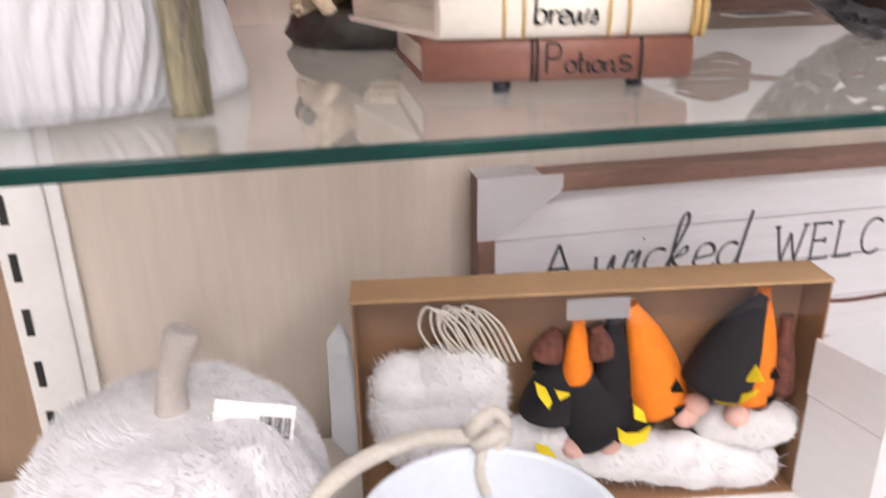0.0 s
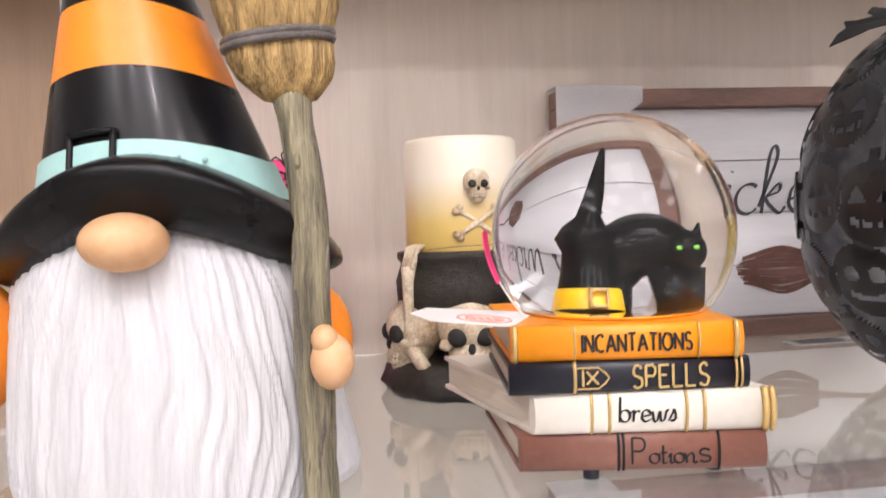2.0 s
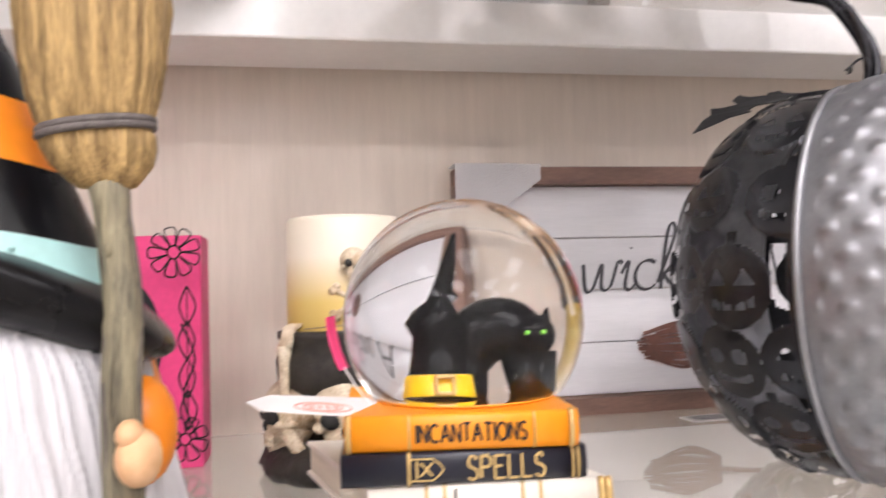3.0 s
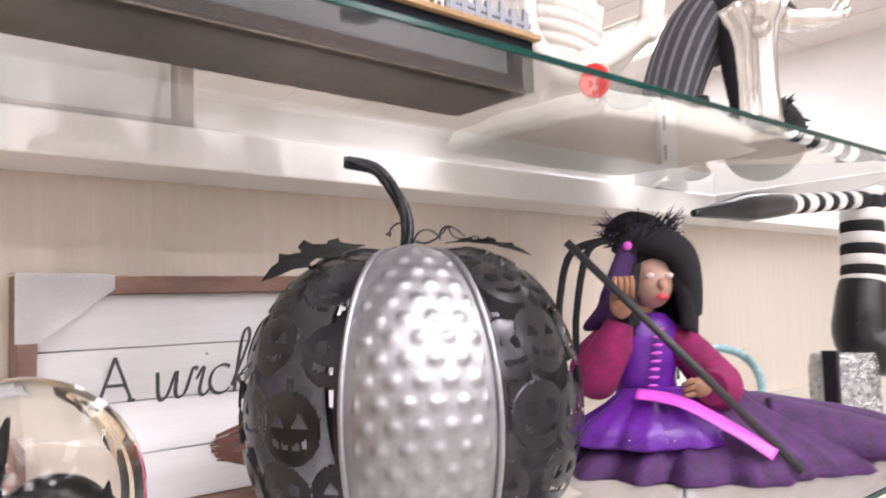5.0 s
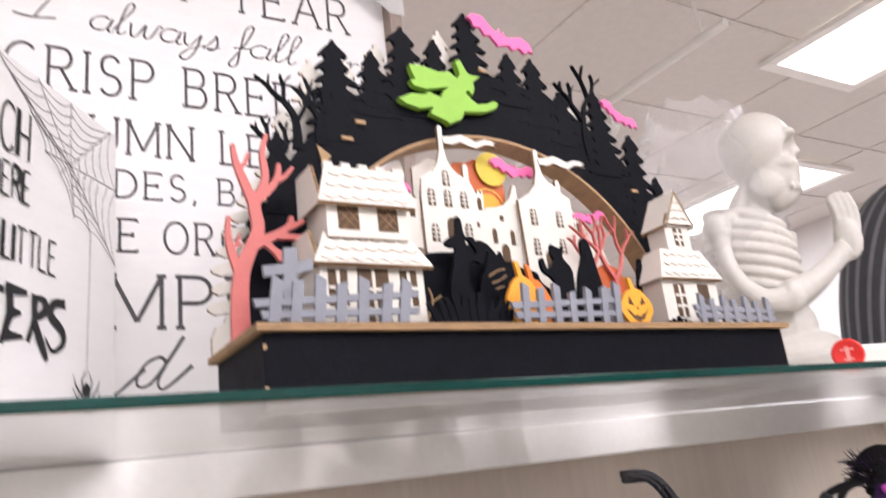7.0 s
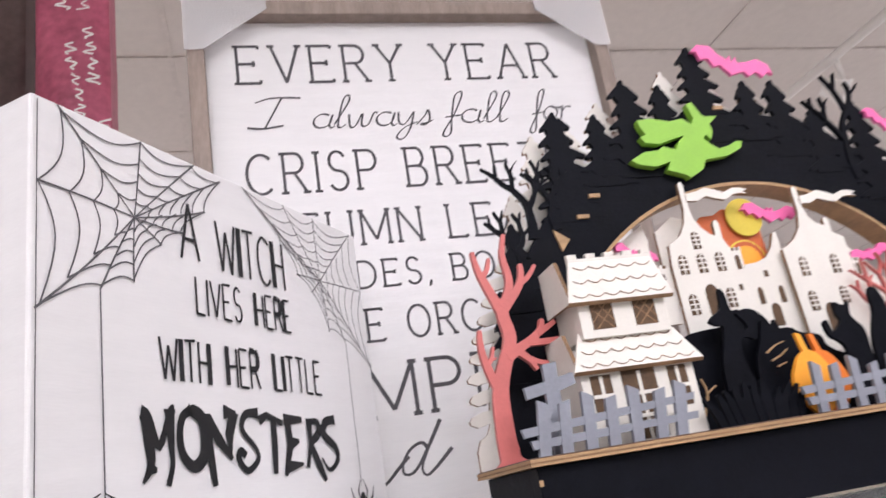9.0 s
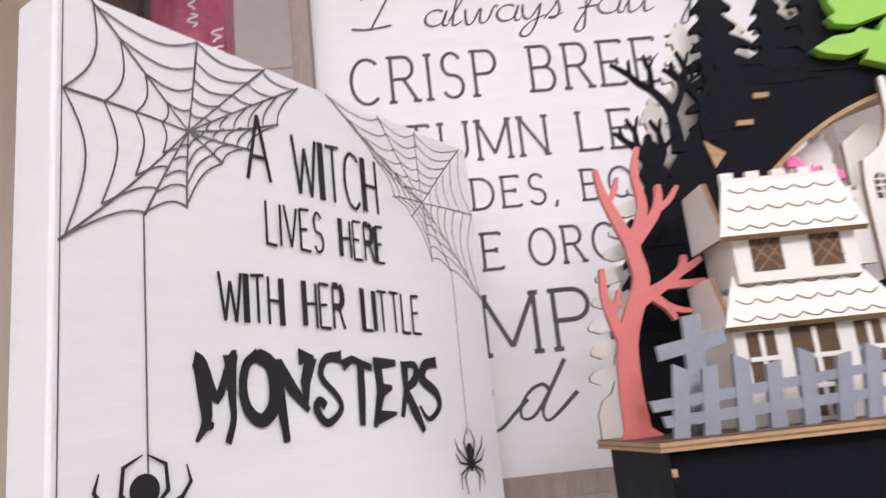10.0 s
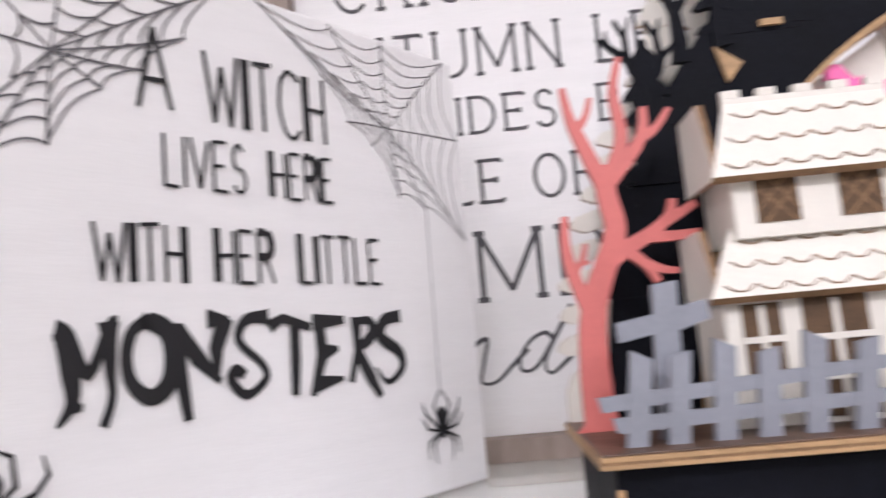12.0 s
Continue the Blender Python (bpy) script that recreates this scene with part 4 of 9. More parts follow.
    plate(bm, [(0.1215, 1.8450), (0.1325, 1.8370), (0.1255, 1.8290)], y0 - 0.0018, y0 - 0.0002)
    wpart("cut_hole", bm, M_PLYEDGE, t, "small raw plywood opening")


def flying_things(t):
    # Outline in millimetres from the broom's end: broom, cape, hat with face, body with legs.
    broom = [(0, 0), (12, 6), (24, 7), (28, 10), (34, 8), (39, 7), (42, 13), (48, 18)]
    cape = [(40, 16), (26, 12), (15, 13.5), (12, 18), (17, 20), (14, 26), (13, 32), (24, 33), (39, 30), (50, 32), (57, 27)]
    hat_and_face = [(60, 32), (57, 44), (62, 45.5), (67, 35), (70, 33), (80, 33), (72, 26.5), (73, 20.5), (70, 14), (66.5, 18), (63.5, 15)]
    body_and_legs = [(68, 10), (74, 6), (83, 8), (90, 11.5), (95, 11), (92.5, 5.5), (80, 0), (60, -2.5), (56, -10), (44, -16), (41, -13.5), (27, -9), (31, -2.5), (18.5, -6), (5.5, -3.5)]
    bm = bmesh.new()
    plate(bm, [(0.1900 + p * 0.001, 1.8907 + q * 0.001) for p, q in broom + cape + hat_and_face + body_and_legs], 0.3865, 0.3925)
    wpart("flying_witch_cutout", bm, M_GREENPLY, t, "lime green flying witch silhouette")
    for bx, bz, bs, tn, by in ((0.300, 1.969, 0.036, -18, 0.3895), (0.4265, 1.912, 0.024, -28, 0.3895), (0.298, 1.845, 0.0245, -9, 0.3965), (0.180, 1.823, 0.018, -22, 0.3965), (0.3690, 1.8060, 0.0190, 8, 0.3915)):
        bm = bmesh.new()
        plate(bm, bat_outline(bx, bz, bs, tn), by, by + 0.003)
        wpart("bat", bm, M_PINKPLY, t, "hot pink bat")
    # Sky layers behind the castle: pale cut-outs, sunset, sun and moon.
    for pts in ([(0.150, 1.790), (0.158, 1.825), (0.176, 1.836), (0.196, 1.848), (0.199, 1.836), (0.196, 1.822), (0.190, 1.816), (0.200, 1.80), (0.200, 1.790)], [(0.205, 1.80), (0.206, 1.842), (0.222, 1.853), (0.232, 1.850), (0.236, 1.80)],
                [(0.328, 1.770), (0.330, 1.826), (0.338, 1.836), (0.352, 1.830), (0.372, 1.812), (0.392, 1.786), (0.400, 1.760)]):
        bm = bmesh.new()
        plate(bm, pts, 0.4070, 0.4095, 0, 1)
        wpart("sky_cutout", bm, [M_WHITEPLY, M_BURNT], t, "white painted cloud cut-out")
    bm = bmesh.new()
    plate(bm, [(0.234, 1.790), (0.236, 1.842), (0.243, 1.8495), (0.254, 1.8500), (0.262, 1.8545), (0.276, 1.852), (0.289, 1.842), (0.291, 1.790)], 0.4025, 0.4050)
    wpart("sunset_board", bm, M_REDPLY, t, "burnt orange sunset board")
    for r, mat, o in ((0.0160, M_YELLOWPLY, 0.0), (0.0146, M_REDPLY, 0.0004), (0.0112, M_ORANGEPLY, 0.0008)):
        bm = bmesh.new()
        plate(bm, [(0.2715 + r * math.cos(2 * math.pi * i / 30), 1.8130 + r * math.sin(2 * math.pi * i / 30)) for i in range(30)], 0.4018 - o, 0.4024 - o)
        wpart("setting_sun", bm, mat, t, "orange ringed sun disc")
    bm = bmesh.new()
    plate(bm, [(0.2775 + 0.0150 * math.cos(2 * math.pi * i / 32), 1.8460 + 0.0150 * math.sin(2 * math.pi * i / 32)) for i in range(32)], 0.3998, 0.4006)
    wpart("moon", bm, M_YELLOWPLY, t, "mustard yellow moon disc")


def castle(t):
    def front(name, pts, y, wins, th=0.0030):
        bm = bmesh.new()
        plate(bm, pts, y, y + th, 0, 1)
        c = wpart(name, bm, [M_WHITEPLY, M_BURNT], t, "white painted castle front")
        for wx_, wz_, ww, wh, rows in wins:
            bm = bmesh.new()
            window(bm, wx_, wz_ - wh / 2, ww, wh, y, True, rows, 0.0010)
            part("window", bm, [M_WINDOW, M_WHITEPLY], c)

    def crenels(x0, x1, z, k):
        """Battlements from x1 back to x0."""
        out, w = [], (x1 - x0) / (2 * k - 1)
        for i in range(k):
            xr = x1 - 2 * i * w
            out += [(xr, z), (xr, z + 0.0026), (xr - w, z + 0.0026), (xr - w, z)]
        return out
    front("castle_turret", [(0.1850, 1.770), (0.1990, 1.770)] + crenels(0.1862, 0.1995, 1.8095, 3), 0.3900, [(0.1925, 1.8000, 0.0042, 0.0120, 0)])
    front("castle_tower", [(0.1988, 1.742), (0.2520, 1.742), (0.2517, 1.772), (0.2536, 1.790), (0.2480, 1.7945), (0.2470, 1.8200), (0.2440, 1.8262), (0.2442, 1.8380), (0.2430, 1.8402), (0.2408, 1.8402), (0.2396, 1.8380), (0.2390, 1.8285), (0.2347, 1.8306), (0.2290, 1.8360), (0.2255, 1.8430), (0.2240, 1.8520), (0.2245, 1.8685), (0.2240, 1.8706), (0.2222, 1.8712), (0.2205, 1.8700),
                           (0.2204, 1.8680), (0.2200, 1.8500), (0.2170, 1.8395), (0.2114, 1.8310), (0.2045, 1.8263), (0.2010, 1.8245), (0.1992, 1.8100)], 0.3855,
          [(0.2224, 1.8265, 0.0062, 0.0130, 4), (0.2078, 1.8096, 0.0066, 0.0140, 4), (0.2222, 1.8096, 0.0066, 0.0140, 4), (0.2368, 1.8097, 0.0066, 0.0140, 4), (0.2080, 1.7812, 0.0068, 0.0145, 4), (0.2377, 1.7835, 0.0066, 0.0140, 4), (0.2472, 1.7900, 0.0026, 0.0045, 0), (0.2235, 1.7835, 0.0095, 0.0215, 0)])
    front("castle_turret", [(0.2455, 1.772), (0.2540, 1.772), (0.2542, 1.7917), (0.2560, 1.8010)] + crenels(0.2478, 0.2568, 1.8170, 3), 0.3875, [(0.2522, 1.8085, 0.0036, 0.0105, 0)])
    front("castle_wall", [(0.2470, 1.742), (0.2930, 1.742), (0.2925, 1.8290), (0.2895, 1.8290), (0.2850, 1.8185), (0.2780, 1.8110), (0.2697, 1.8079), (0.2592, 1.8069), (0.2560, 1.7960), (0.2500, 1.785)], 0.3905,
          [(0.2739, 1.7991, 0.0034, 0.0050, 0), (0.2650, 1.7835, 0.0042, 0.0125, 0), (0.2821, 1.7831, 0.0042, 0.0125, 0), (0.2735, 1.7690, 0.0075, 0.0165, 0)])
    front("castle_tower", [(0.2895, 1.738), (0.3485, 1.738), (0.3483, 1.7731), (0.3500, 1.7860), (0.3430, 1.7890), (0.3427, 1.8190), (0.3343, 1.8238), (0.3343, 1.8330), (0.3330, 1.8352), (0.3308, 1.8352), (0.3296, 1.8330), (0.3295, 1.8290), (0.3225, 1.8322), (0.3180, 1.8375), (0.3160, 1.8450), (0.3158, 1.8585), (0.3148, 1.8608), (0.3130, 1.8612), (0.3114, 1.8600), (0.3112, 1.8580),
                           (0.3108, 1.8412), (0.3075, 1.8290), (0.3004, 1.8208), (0.2930, 1.8160), (0.2882, 1.8138)], 0.3840,
          [(0.3014, 1.8000, 0.0066, 0.0145, 4), (0.3278, 1.7998, 0.0066, 0.0145, 4), (0.3002, 1.7745, 0.0066, 0.0145, 4), (0.3268, 1.7765, 0.0062, 0.0130, 4), (0.3120, 1.7620, 0.0090, 0.0200, 0)])
    front("castle_turret", [(0.3405, 1.770), (0.3490, 1.770), (0.3500, 1.7870), (0.3518, 1.7890)] + crenels(0.3420, 0.3524, 1.8010, 3), 0.3870, [(0.3448, 1.7950, 0.0028, 0.0095, 0), (0.3492, 1.7950, 0.0028, 0.0095, 0)])
    for fx, fz, fy in ((0.2240, 1.8585, 0.3848), (0.3150, 1.8500, 0.3832)):
        bm = bmesh.new()
        shape = [(0.0, 0.0030), (0.008, 0.0042), (0.017, 0.0070), (0.024, 0.0050), (0.031, 0.0024), (0.039, 0.0055), (0.046, 0.0052), (0.0510, 0.0036), (0.0470, 0.0022), (0.0505, 0.0), (0.045, 0.0010), (0.039, 0.0006), (0.031, -0.0034), (0.024, -0.0022), (0.016, 0.0004), (0.008, -0.0030), (0.0, -0.0024)]
        plate(bm, [(fx + a, fz + b) for a, b in shape], fy, fy + 0.0028, 0, 1)
        wpart("flag", bm, [M_WHITEPLY, M_BURNT], t, "white wavy flag cut-out")


def front_houses(t):
    def storey(name, x0, x1, y0, y1, z0, z1, wins, lattice=False):
        bm = bmesh.new()
        box(bm, x0, x1, y0, y1, z0, z1, 0.0004)
        b = wpart(name, bm, M_WHITEPLY, t, "white painted storey of a little house")
        for x, z, w, h, rows in wins:
            bm = bmesh.new()
            if lattice:
                lattice_window(bm, x, z, w, h, y0)
            else:
                window(bm, x, z, w, h, y0, False, rows, 0.0021)
            part("window", bm, [M_WINDOW, M_BURNT if lattice else M_WHITEPLY], b)

    def side_board(x, pts):
        bm = bmesh.new()
        a = [bm.verts.new((x, p[0], p[1])) for p in pts]
        b = [bm.verts.new((x + 0.0025, p[0], p[1])) for p in pts]
        bm.faces.new(a)
        bm.faces.new(list(reversed(b)))
        n = len(pts)
        for i in range(n):
            f = bm.faces.new((a[(i + 1) % n], a[i], b[i], b[(i + 1) % n]))
            f.material_index = 1
        wpart("gable_board", bm, [M_WHITEPLY, M_BURNT], t)
    # The larger house.
    storey("house_body", 0.0965, 0.1690, 0.3445, 0.380, VZ, 1.7430, [(0.1085, 1.7135, 0.0128, 0.0235, 2), (0.1325, 1.6985, 0.0215, 0.0395, 3), (0.1575, 1.7140, 0.0122, 0.0235, 2)])
    storey("house_upper_storey", 0.1050, 0.1625, 0.3460, 0.380, 1.7590, 1.7830, [(0.1198, 1.7640, 0.0145, 0.0155, 0), (0.1478, 1.7640, 0.0145, 0.0155, 0)], True)
    roof(t, ((0.0915, 0.1740, 0.3385, 1.7395), (0.1045, 0.1650, 0.3520, 1.7640)), 3, "white roof board with scalloped shingles")
    roof(t, ((0.0975, 0.1665, 0.3400, 1.7800), (0.1090, 0.1650, 0.3535, 1.8095)), 3, "white roof board with scalloped shingles")
    bm = bmesh.new()
    box(bm, 0.1085, 0.1655, 0.3530, 0.3562, 1.8060, 1.8105)
    for i in range(5):
        x = 0.1085 + i * 0.01265
        box(bm, x, x + 0.0064, 0.3530, 0.3562, 1.8106, 1.8134)
    wpart("ridge_crest", bm, M_WHITEPLY, t, "notched white ridge board")
    side_board(0.0938, [(0.3395, 1.7392), (0.380, 1.7392), (0.380, 1.7640), (0.3525, 1.7640)])
    side_board(0.0990, [(0.3410, 1.7798), (0.380, 1.7798), (0.380, 1.8095), (0.3540, 1.8095)])
    # The steeple house.
    storey("house_body", 0.3885, 0.4530, 0.3450, 0.370, VZ, 1.7430, [(0.4070, 1.7080, 0.0118, 0.0275, 3), (0.4355, 1.6975, 0.0125, 0.0385, 0)])
    storey("house_upper_storey", 0.4085, 0.4370, 0.3480, 0.368, 1.7640, 1.7890, [(0.4228, 1.7700, 0.0098, 0.0155, 3)])
    roof(t, ((0.3850, 0.4570, 0.3400, 1.7395), (0.3990, 0.4465, 0.3490, 1.7668)), 3, "white roof board with scalloped shingles")
    bm = bmesh.new()
    v = [bm.verts.new(p) for p in ((0.3850, 0.3400, 1.7394), (0.3850, 0.3720, 1.7394), (0.3990, 0.3680, 1.7668), (0.3990, 0.3495, 1.7668))]
    w = [bm.verts.new(c.co + Vector((0.0022, 0, -0.0008))) for c in v]
    bm.faces.new(v)
    bm.faces.new(list(reversed(w)))
    for i in range(4):
        f = bm.faces.new((v[(i + 1) % 4], v[i], w[i], w[(i + 1) % 4]))
        f.material_index = 1
    wpart("roof", bm, [M_WHITEPLY, M_BURNT], t, "white side roof board")
    gable = [(0.4060, 1.7880), (0.4395, 1.7880), (0.4230, 1.8180)]
    bm = bmesh.new()
    plate(bm, gable, 0.3440, 0.3470, 0, 1)
    g = wpart("gable_board", bm, [M_WHITEPLY, M_BURNT], t, "white gable with scalloped shingles")
    for k in range(3):
        f = 0.10 + 0.24 * k
        bm = bmesh.new()
        scallops(bm, 0.4060 + 0.0170 * f + 0.002, 0.4395 - 0.0165 * f - 0.002, 0.3440, 1.7880 + 0.030 * f + 0.003, 3 - (k == 2), 0.0020, 0.0)
        part("shingle_edge", bm, M_BURNT, g)
    for s, x in ((-1, 0.4055), (1, 0.4400)):
        bm = bmesh.new()
        v = [bm.verts.new(p) for p in ((x, 0.3430, 1.7868), (x, 0.3720, 1.7868), (0.4230, 0.3720, 1.8186), (0.4230, 0.3430, 1.8186))]
        w = [bm.verts.new(c.co + Vector((-s * 0.0006, 0, -0.0024))) for c in v]
        bm.faces.new(v)
        bm.faces.new(list(reversed(w)))
        for i in range(4):
            f = bm.faces.new((v[(i + 1) % 4], v[i], w[i], w[(i + 1) % 4]))
            f.material_index = 1
        wpart("roof", bm, [M_WHITEPLY, M_BURNT], t, "steep white roof board")


def village_yard(t):
    rnd = random.Random(11)
    fence(t, 0.3250, [(0.0505, 1.7095, 0.1525, 1.7170), (0.0545, 1.7030, 0.1520, 1.7065)], [(0.0600, 0.0640, 1.7245), (0.0725, 0.0758, 1.7240), (0.0868, 0.0895, 1.7262), (0.1000, 0.1025, 1.7230), (0.1140, 0.1168, 1.7262), (0.1285, 0.1325, 1.7235), (0.1405, 0.1455, 1.7255)], 0.0068)
    fence(t, 0.3260, [(0.2245, 1.7105, 0.3215, 1.7160), (0.2265, 1.7040, 0.3200, 1.7060)], [(0.2340, 0.2365, 1.7255), (0.2470, 0.2492, 1.7240), (0.2615, 0.2630, 1.7262), (0.2750, 0.2765, 1.7215), (0.2890, 0.2916, 1.7240), (0.3040, 0.3070, 1.7262), (0.3165, 0.3195, 1.7285)], 0.0058)
    fence(t, 0.3255, [(0.4000, 1.7110, 0.4930, 1.7085), (0.4015, 1.7050, 0.4935, 1.7020)], [(0.4060, 0.4075, 1.7215), (0.4195, 0.4180, 1.7190), (0.4320, 0.4335, 1.7205), (0.4455, 0.4445, 1.7185), (0.4585, 0.4600, 1.7205), (0.4725, 0.4715, 1.7180), (0.4855, 0.4870, 1.7195)], 0.0056)
    bm = bmesh.new()
    plate(bm, [(0.0695, VZ), (0.0785, VZ), (0.0795, 1.7305), (0.0898, 1.7335), (0.0890, 1.7400), (0.0800, 1.7382), (0.0805, 1.7468), (0.0722, 1.7460), (0.0718, 1.7365), (0.0592, 1.7345), (0.0598, 1.7280), (0.0712, 1.7300)], 0.3360, 0.3392)
    wpart("grave_cross", bm, M_GREYPLY, t, "grey painted grave cross")
    bm = bmesh.new()
    plate(bm, rounded([(0.3180, VZ), (0.3185, VZ + 0.024), (0.3230, VZ + 0.031), (0.3290, VZ + 0.032), (0.3340, VZ + 0.026), (0.3350, VZ)], 3), 0.3370, 0.3398)
    wpart("gravestone", bm, M_GREYPLY, t, "grey rounded gravestone")

    def jack(cx_, w, h, y, face, mat):
        bm = bmesh.new()
        pts = [(cx_ + w * 0.5 * math.cos(a) * (1 + 0.05 * math.cos(4 * a)), VZ + h * 0.5 + h * 0.5 * math.sin(a) * (1 - 0.06 * math.cos(2 * a) * (math.sin(a) > 0))) for a in [2 * math.pi * i / 36 for i in range(36)]]
        plate(bm, pts, y, y + 0.003)
        plate(bm, [(cx_ - w * 0.06, VZ + h * 0.90), (cx_ + w * 0.10, VZ + h * 0.90), (cx_ + w * 0.02, VZ + h * 1.10), (cx_ - w * 0.04, VZ + h * 1.30), (cx_ - w * 0.16, VZ + h * 1.33), (cx_ - w * 0.12, VZ + h * 1.14)], y + 0.0002, y + 0.0028)
        pk = wpart("pumpkin_cutout", bm, mat, t, "orange painted jack-o'-lantern cut-out")
        if face:
            bm = bmesh.new()
            for d in (-1, 1):
                plate(bm, [(cx_ + d * w * 0.10, VZ + h * 0.56), (cx_ + d * w * 0.27, VZ + h * 0.62), (cx_ + d * w * 0.20, VZ + h * 0.80)], y - 0.0005, y + 0.0001)
            plate(bm, [(cx_ - w * 0.03, VZ + h * 0.46), (cx_ + w * 0.04, VZ + h * 0.46), (cx_, VZ + h * 0.55)], y - 0.0005, y + 0.0001)
            up_ = [(cx_ + w * 0.34 * u, VZ + h * (0.26 + 0.20 * u * u + (0.05 if k % 2 else 0.0))) for k, u in enumerate((-1, -0.7, -0.45, -0.15, 0.15, 0.45, 0.7, 1))]
            dn = [(cx_ + w * 0.30 * u, VZ + h * (0.14 + 0.26 * u * u)) for u in (0.9, 0.5, 0, -0.5, -0.9)]
            plate(bm, up_ + dn, y - 0.0005, y + 0.0001)
            part("carved_face", bm, M_WINDOW, pk)
    jack(0.3400, 0.0310, 0.0285, 0.3290, True, M_ORANGEPLY)
    jack(0.2445, 0.0290, 0.0375, 0.3385, False, M_ORANGEPLY)
    jack(0.2570, 0.0290, 0.0370, 0.3425, False, M_REDORANGE)
    # Clumps of long rounded leaves.
    for x0, x1, n, zt, y in ((0.165, 0.232, 11, 0.0250, 0.3340), (0.376, 0.402, 7, 0.0095, 0.3360)):
        for k in range(n):
            u = k / (n - 1)
            bx = x0 + (x1 - x0) * (0.12 + 0.76 * u)
            lean = (u - 0.5) * 0.85 + rnd.uniform(-0.12, 0.12)
            L = zt * (1.0 - 0.35 * abs(u - 0.5)) * rnd.uniform(0.82, 1.08)
            w = L * 0.15
            tip = (bx + math.sin(lean) * L, VZ + math.cos(lean) * L)
            mid = (bx + math.sin(lean * 0.6) * L * 0.55, VZ + math.cos(lean) * L * 0.55)
            bm = bmesh.new()
            o = 0.0006 * (k % 4)
            plate(bm, [(bx - w * 0.8, VZ), (bx + w * 0.8, VZ), (mid[0] + w, mid[1]), (tip[0] + w * 0.35, tip[1] - w * 0.3), tip, (tip[0] - w * 0.35, tip[1] - w * 0.4), (mid[0] - w, mid[1])], y - o, y + 0.0026 - o)
            wpart("grass_blade", bm, M_BLACKPLY, t, "black cut-out leaf")
    # Black figures and hill.
    witch = [(0.1955, VZ), (0.2150, VZ), (0.2165, 1.7200), (0.2120, 1.7330), (0.2128, 1.7480), (0.2190, 1.7500), (0.2242, 1.7480), (0.2260, 1.7540), (0.2215, 1.7640), (0.2170, 1.7680), (0.2140, 1.7670), (0.2200, 1.7590), (0.2195, 1.7550), (0.2140, 1.7560), (0.2125, 1.7640), (0.2150, 1.7665), (0.2118, 1.7690), (0.2108, 1.7790), (0.2085, 1.7825), (0.2068, 1.7815), (0.2050, 1.7700), (0.1985, 1.7660), (0.1950, 1.7620), (0.2000, 1.7592), (0.2035, 1.7585), (0.2010, 1.7480), (0.1965, 1.7350), (0.1950, 1.7200)]
    beast = [(0.2190, VZ), (0.2500, VZ), (0.2500, 1.7300), (0.2480, 1.7480), (0.2460, 1.7560), (0.2440, 1.7600), (0.2425, 1.7570), (0.2370, 1.7580), (0.2345, 1.7600), (0.2330, 1.7550), (0.2290, 1.7450), (0.2230, 1.7320)]
    cat_man = [(0.2840, VZ), (0.3030, VZ), (0.3036, 1.7260), (0.3038, 1.7448), (0.2991, 1.7517), (0.2965, 1.7560), (0.2982, 1.7650), (0.2955, 1.7628), (0.2912, 1.7634), (0.2868, 1.7652), (0.2863, 1.7570), (0.2880, 1.7530), (0.2828, 1.7475), (0.2795, 1.7465), (0.2775, 1.7540), (0.2745, 1.7520), (0.2760, 1.7440), (0.2810, 1.7405), (0.2855, 1.7350), (0.2850, 1.7200)]
    hooded = [(0.3090, VZ), (0.3380, VZ), (0.3356, 1.7341), (0.3330, 1.7480), (0.3305, 1.7620), (0.3281, 1.7705), (0.3240, 1.7740), (0.3205, 1.7700), (0.3195, 1.7580), (0.3140, 1.7450), (0.3105, 1.7310)]
    for pts, y in ((witch, 0.3545), (beast, 0.3590), (cat_man, 0.3520), (hooded, 0.3560)):
        bm = bmesh.new()
        plate(bm, rounded(pts, 3), y, y + 0.003)
        wpart("figure_cutout", bm, M_BLACKPLY, t, "plain black cut-out figure")
    bm = bmesh.new()
    plate(bm, rounded([(0.1760, VZ), (0.1770, 1.7480), (0.1852, 1.7578), (0.2012, 1.7605), (0.2128, 1.7617), (0.2300, 1.7708), (0.2400, 1.7698), (0.2476, 1.7625), (0.2510, 1.7560), (0.2629, 1.7556), (0.2702, 1.7515), (0.2842, 1.7481), (0.2880, 1.7400), (0.3050, 1.7330), (0.3600, 1.7260), (0.4020, 1.7200), (0.4040, VZ)], 3), 0.3700, 0.3728)
    wpart("hill_cutout", bm, M_BLACKPLY, t, "black painted hill cut-out")
    # Thin raw-edged twigs before the hill.
    for k, pts in enumerate(([(0.172, 1.705), (0.178, 1.719), (0.176, 1.728)], [(0.178, 1.719), (0.185, 1.723)], [(0.226, 1.738), (0.233, 1.742), (0.240, 1.744)], [(0.228, 1.733), (0.236, 1.736), (0.241, 1.739)], [(0.231, 1.729), (0.238, 1.731)])):
        bm = bmesh.new()
        limb_plate(bm, pts, (0.0005, 0.0003), 0.3505, 0.3520)
        wpart("twig", bm, M_PLYEDGE, t, "thin raw plywood twig")
    for bx, bz, bh, sd in ((0.347, VZ + 0.024, 0.066, 31), (0.372, VZ + 0.020, 0.074, 33)):
        bm = bmesh.new()
        branching(bm, bx, bz, bh, 1.1, 0.3760, 0.3788, sd, 0.0030)
        wpart("red_tree", bm, M_CORALPLY, t, "coral painted bare tree")
    bm = bmesh.new()
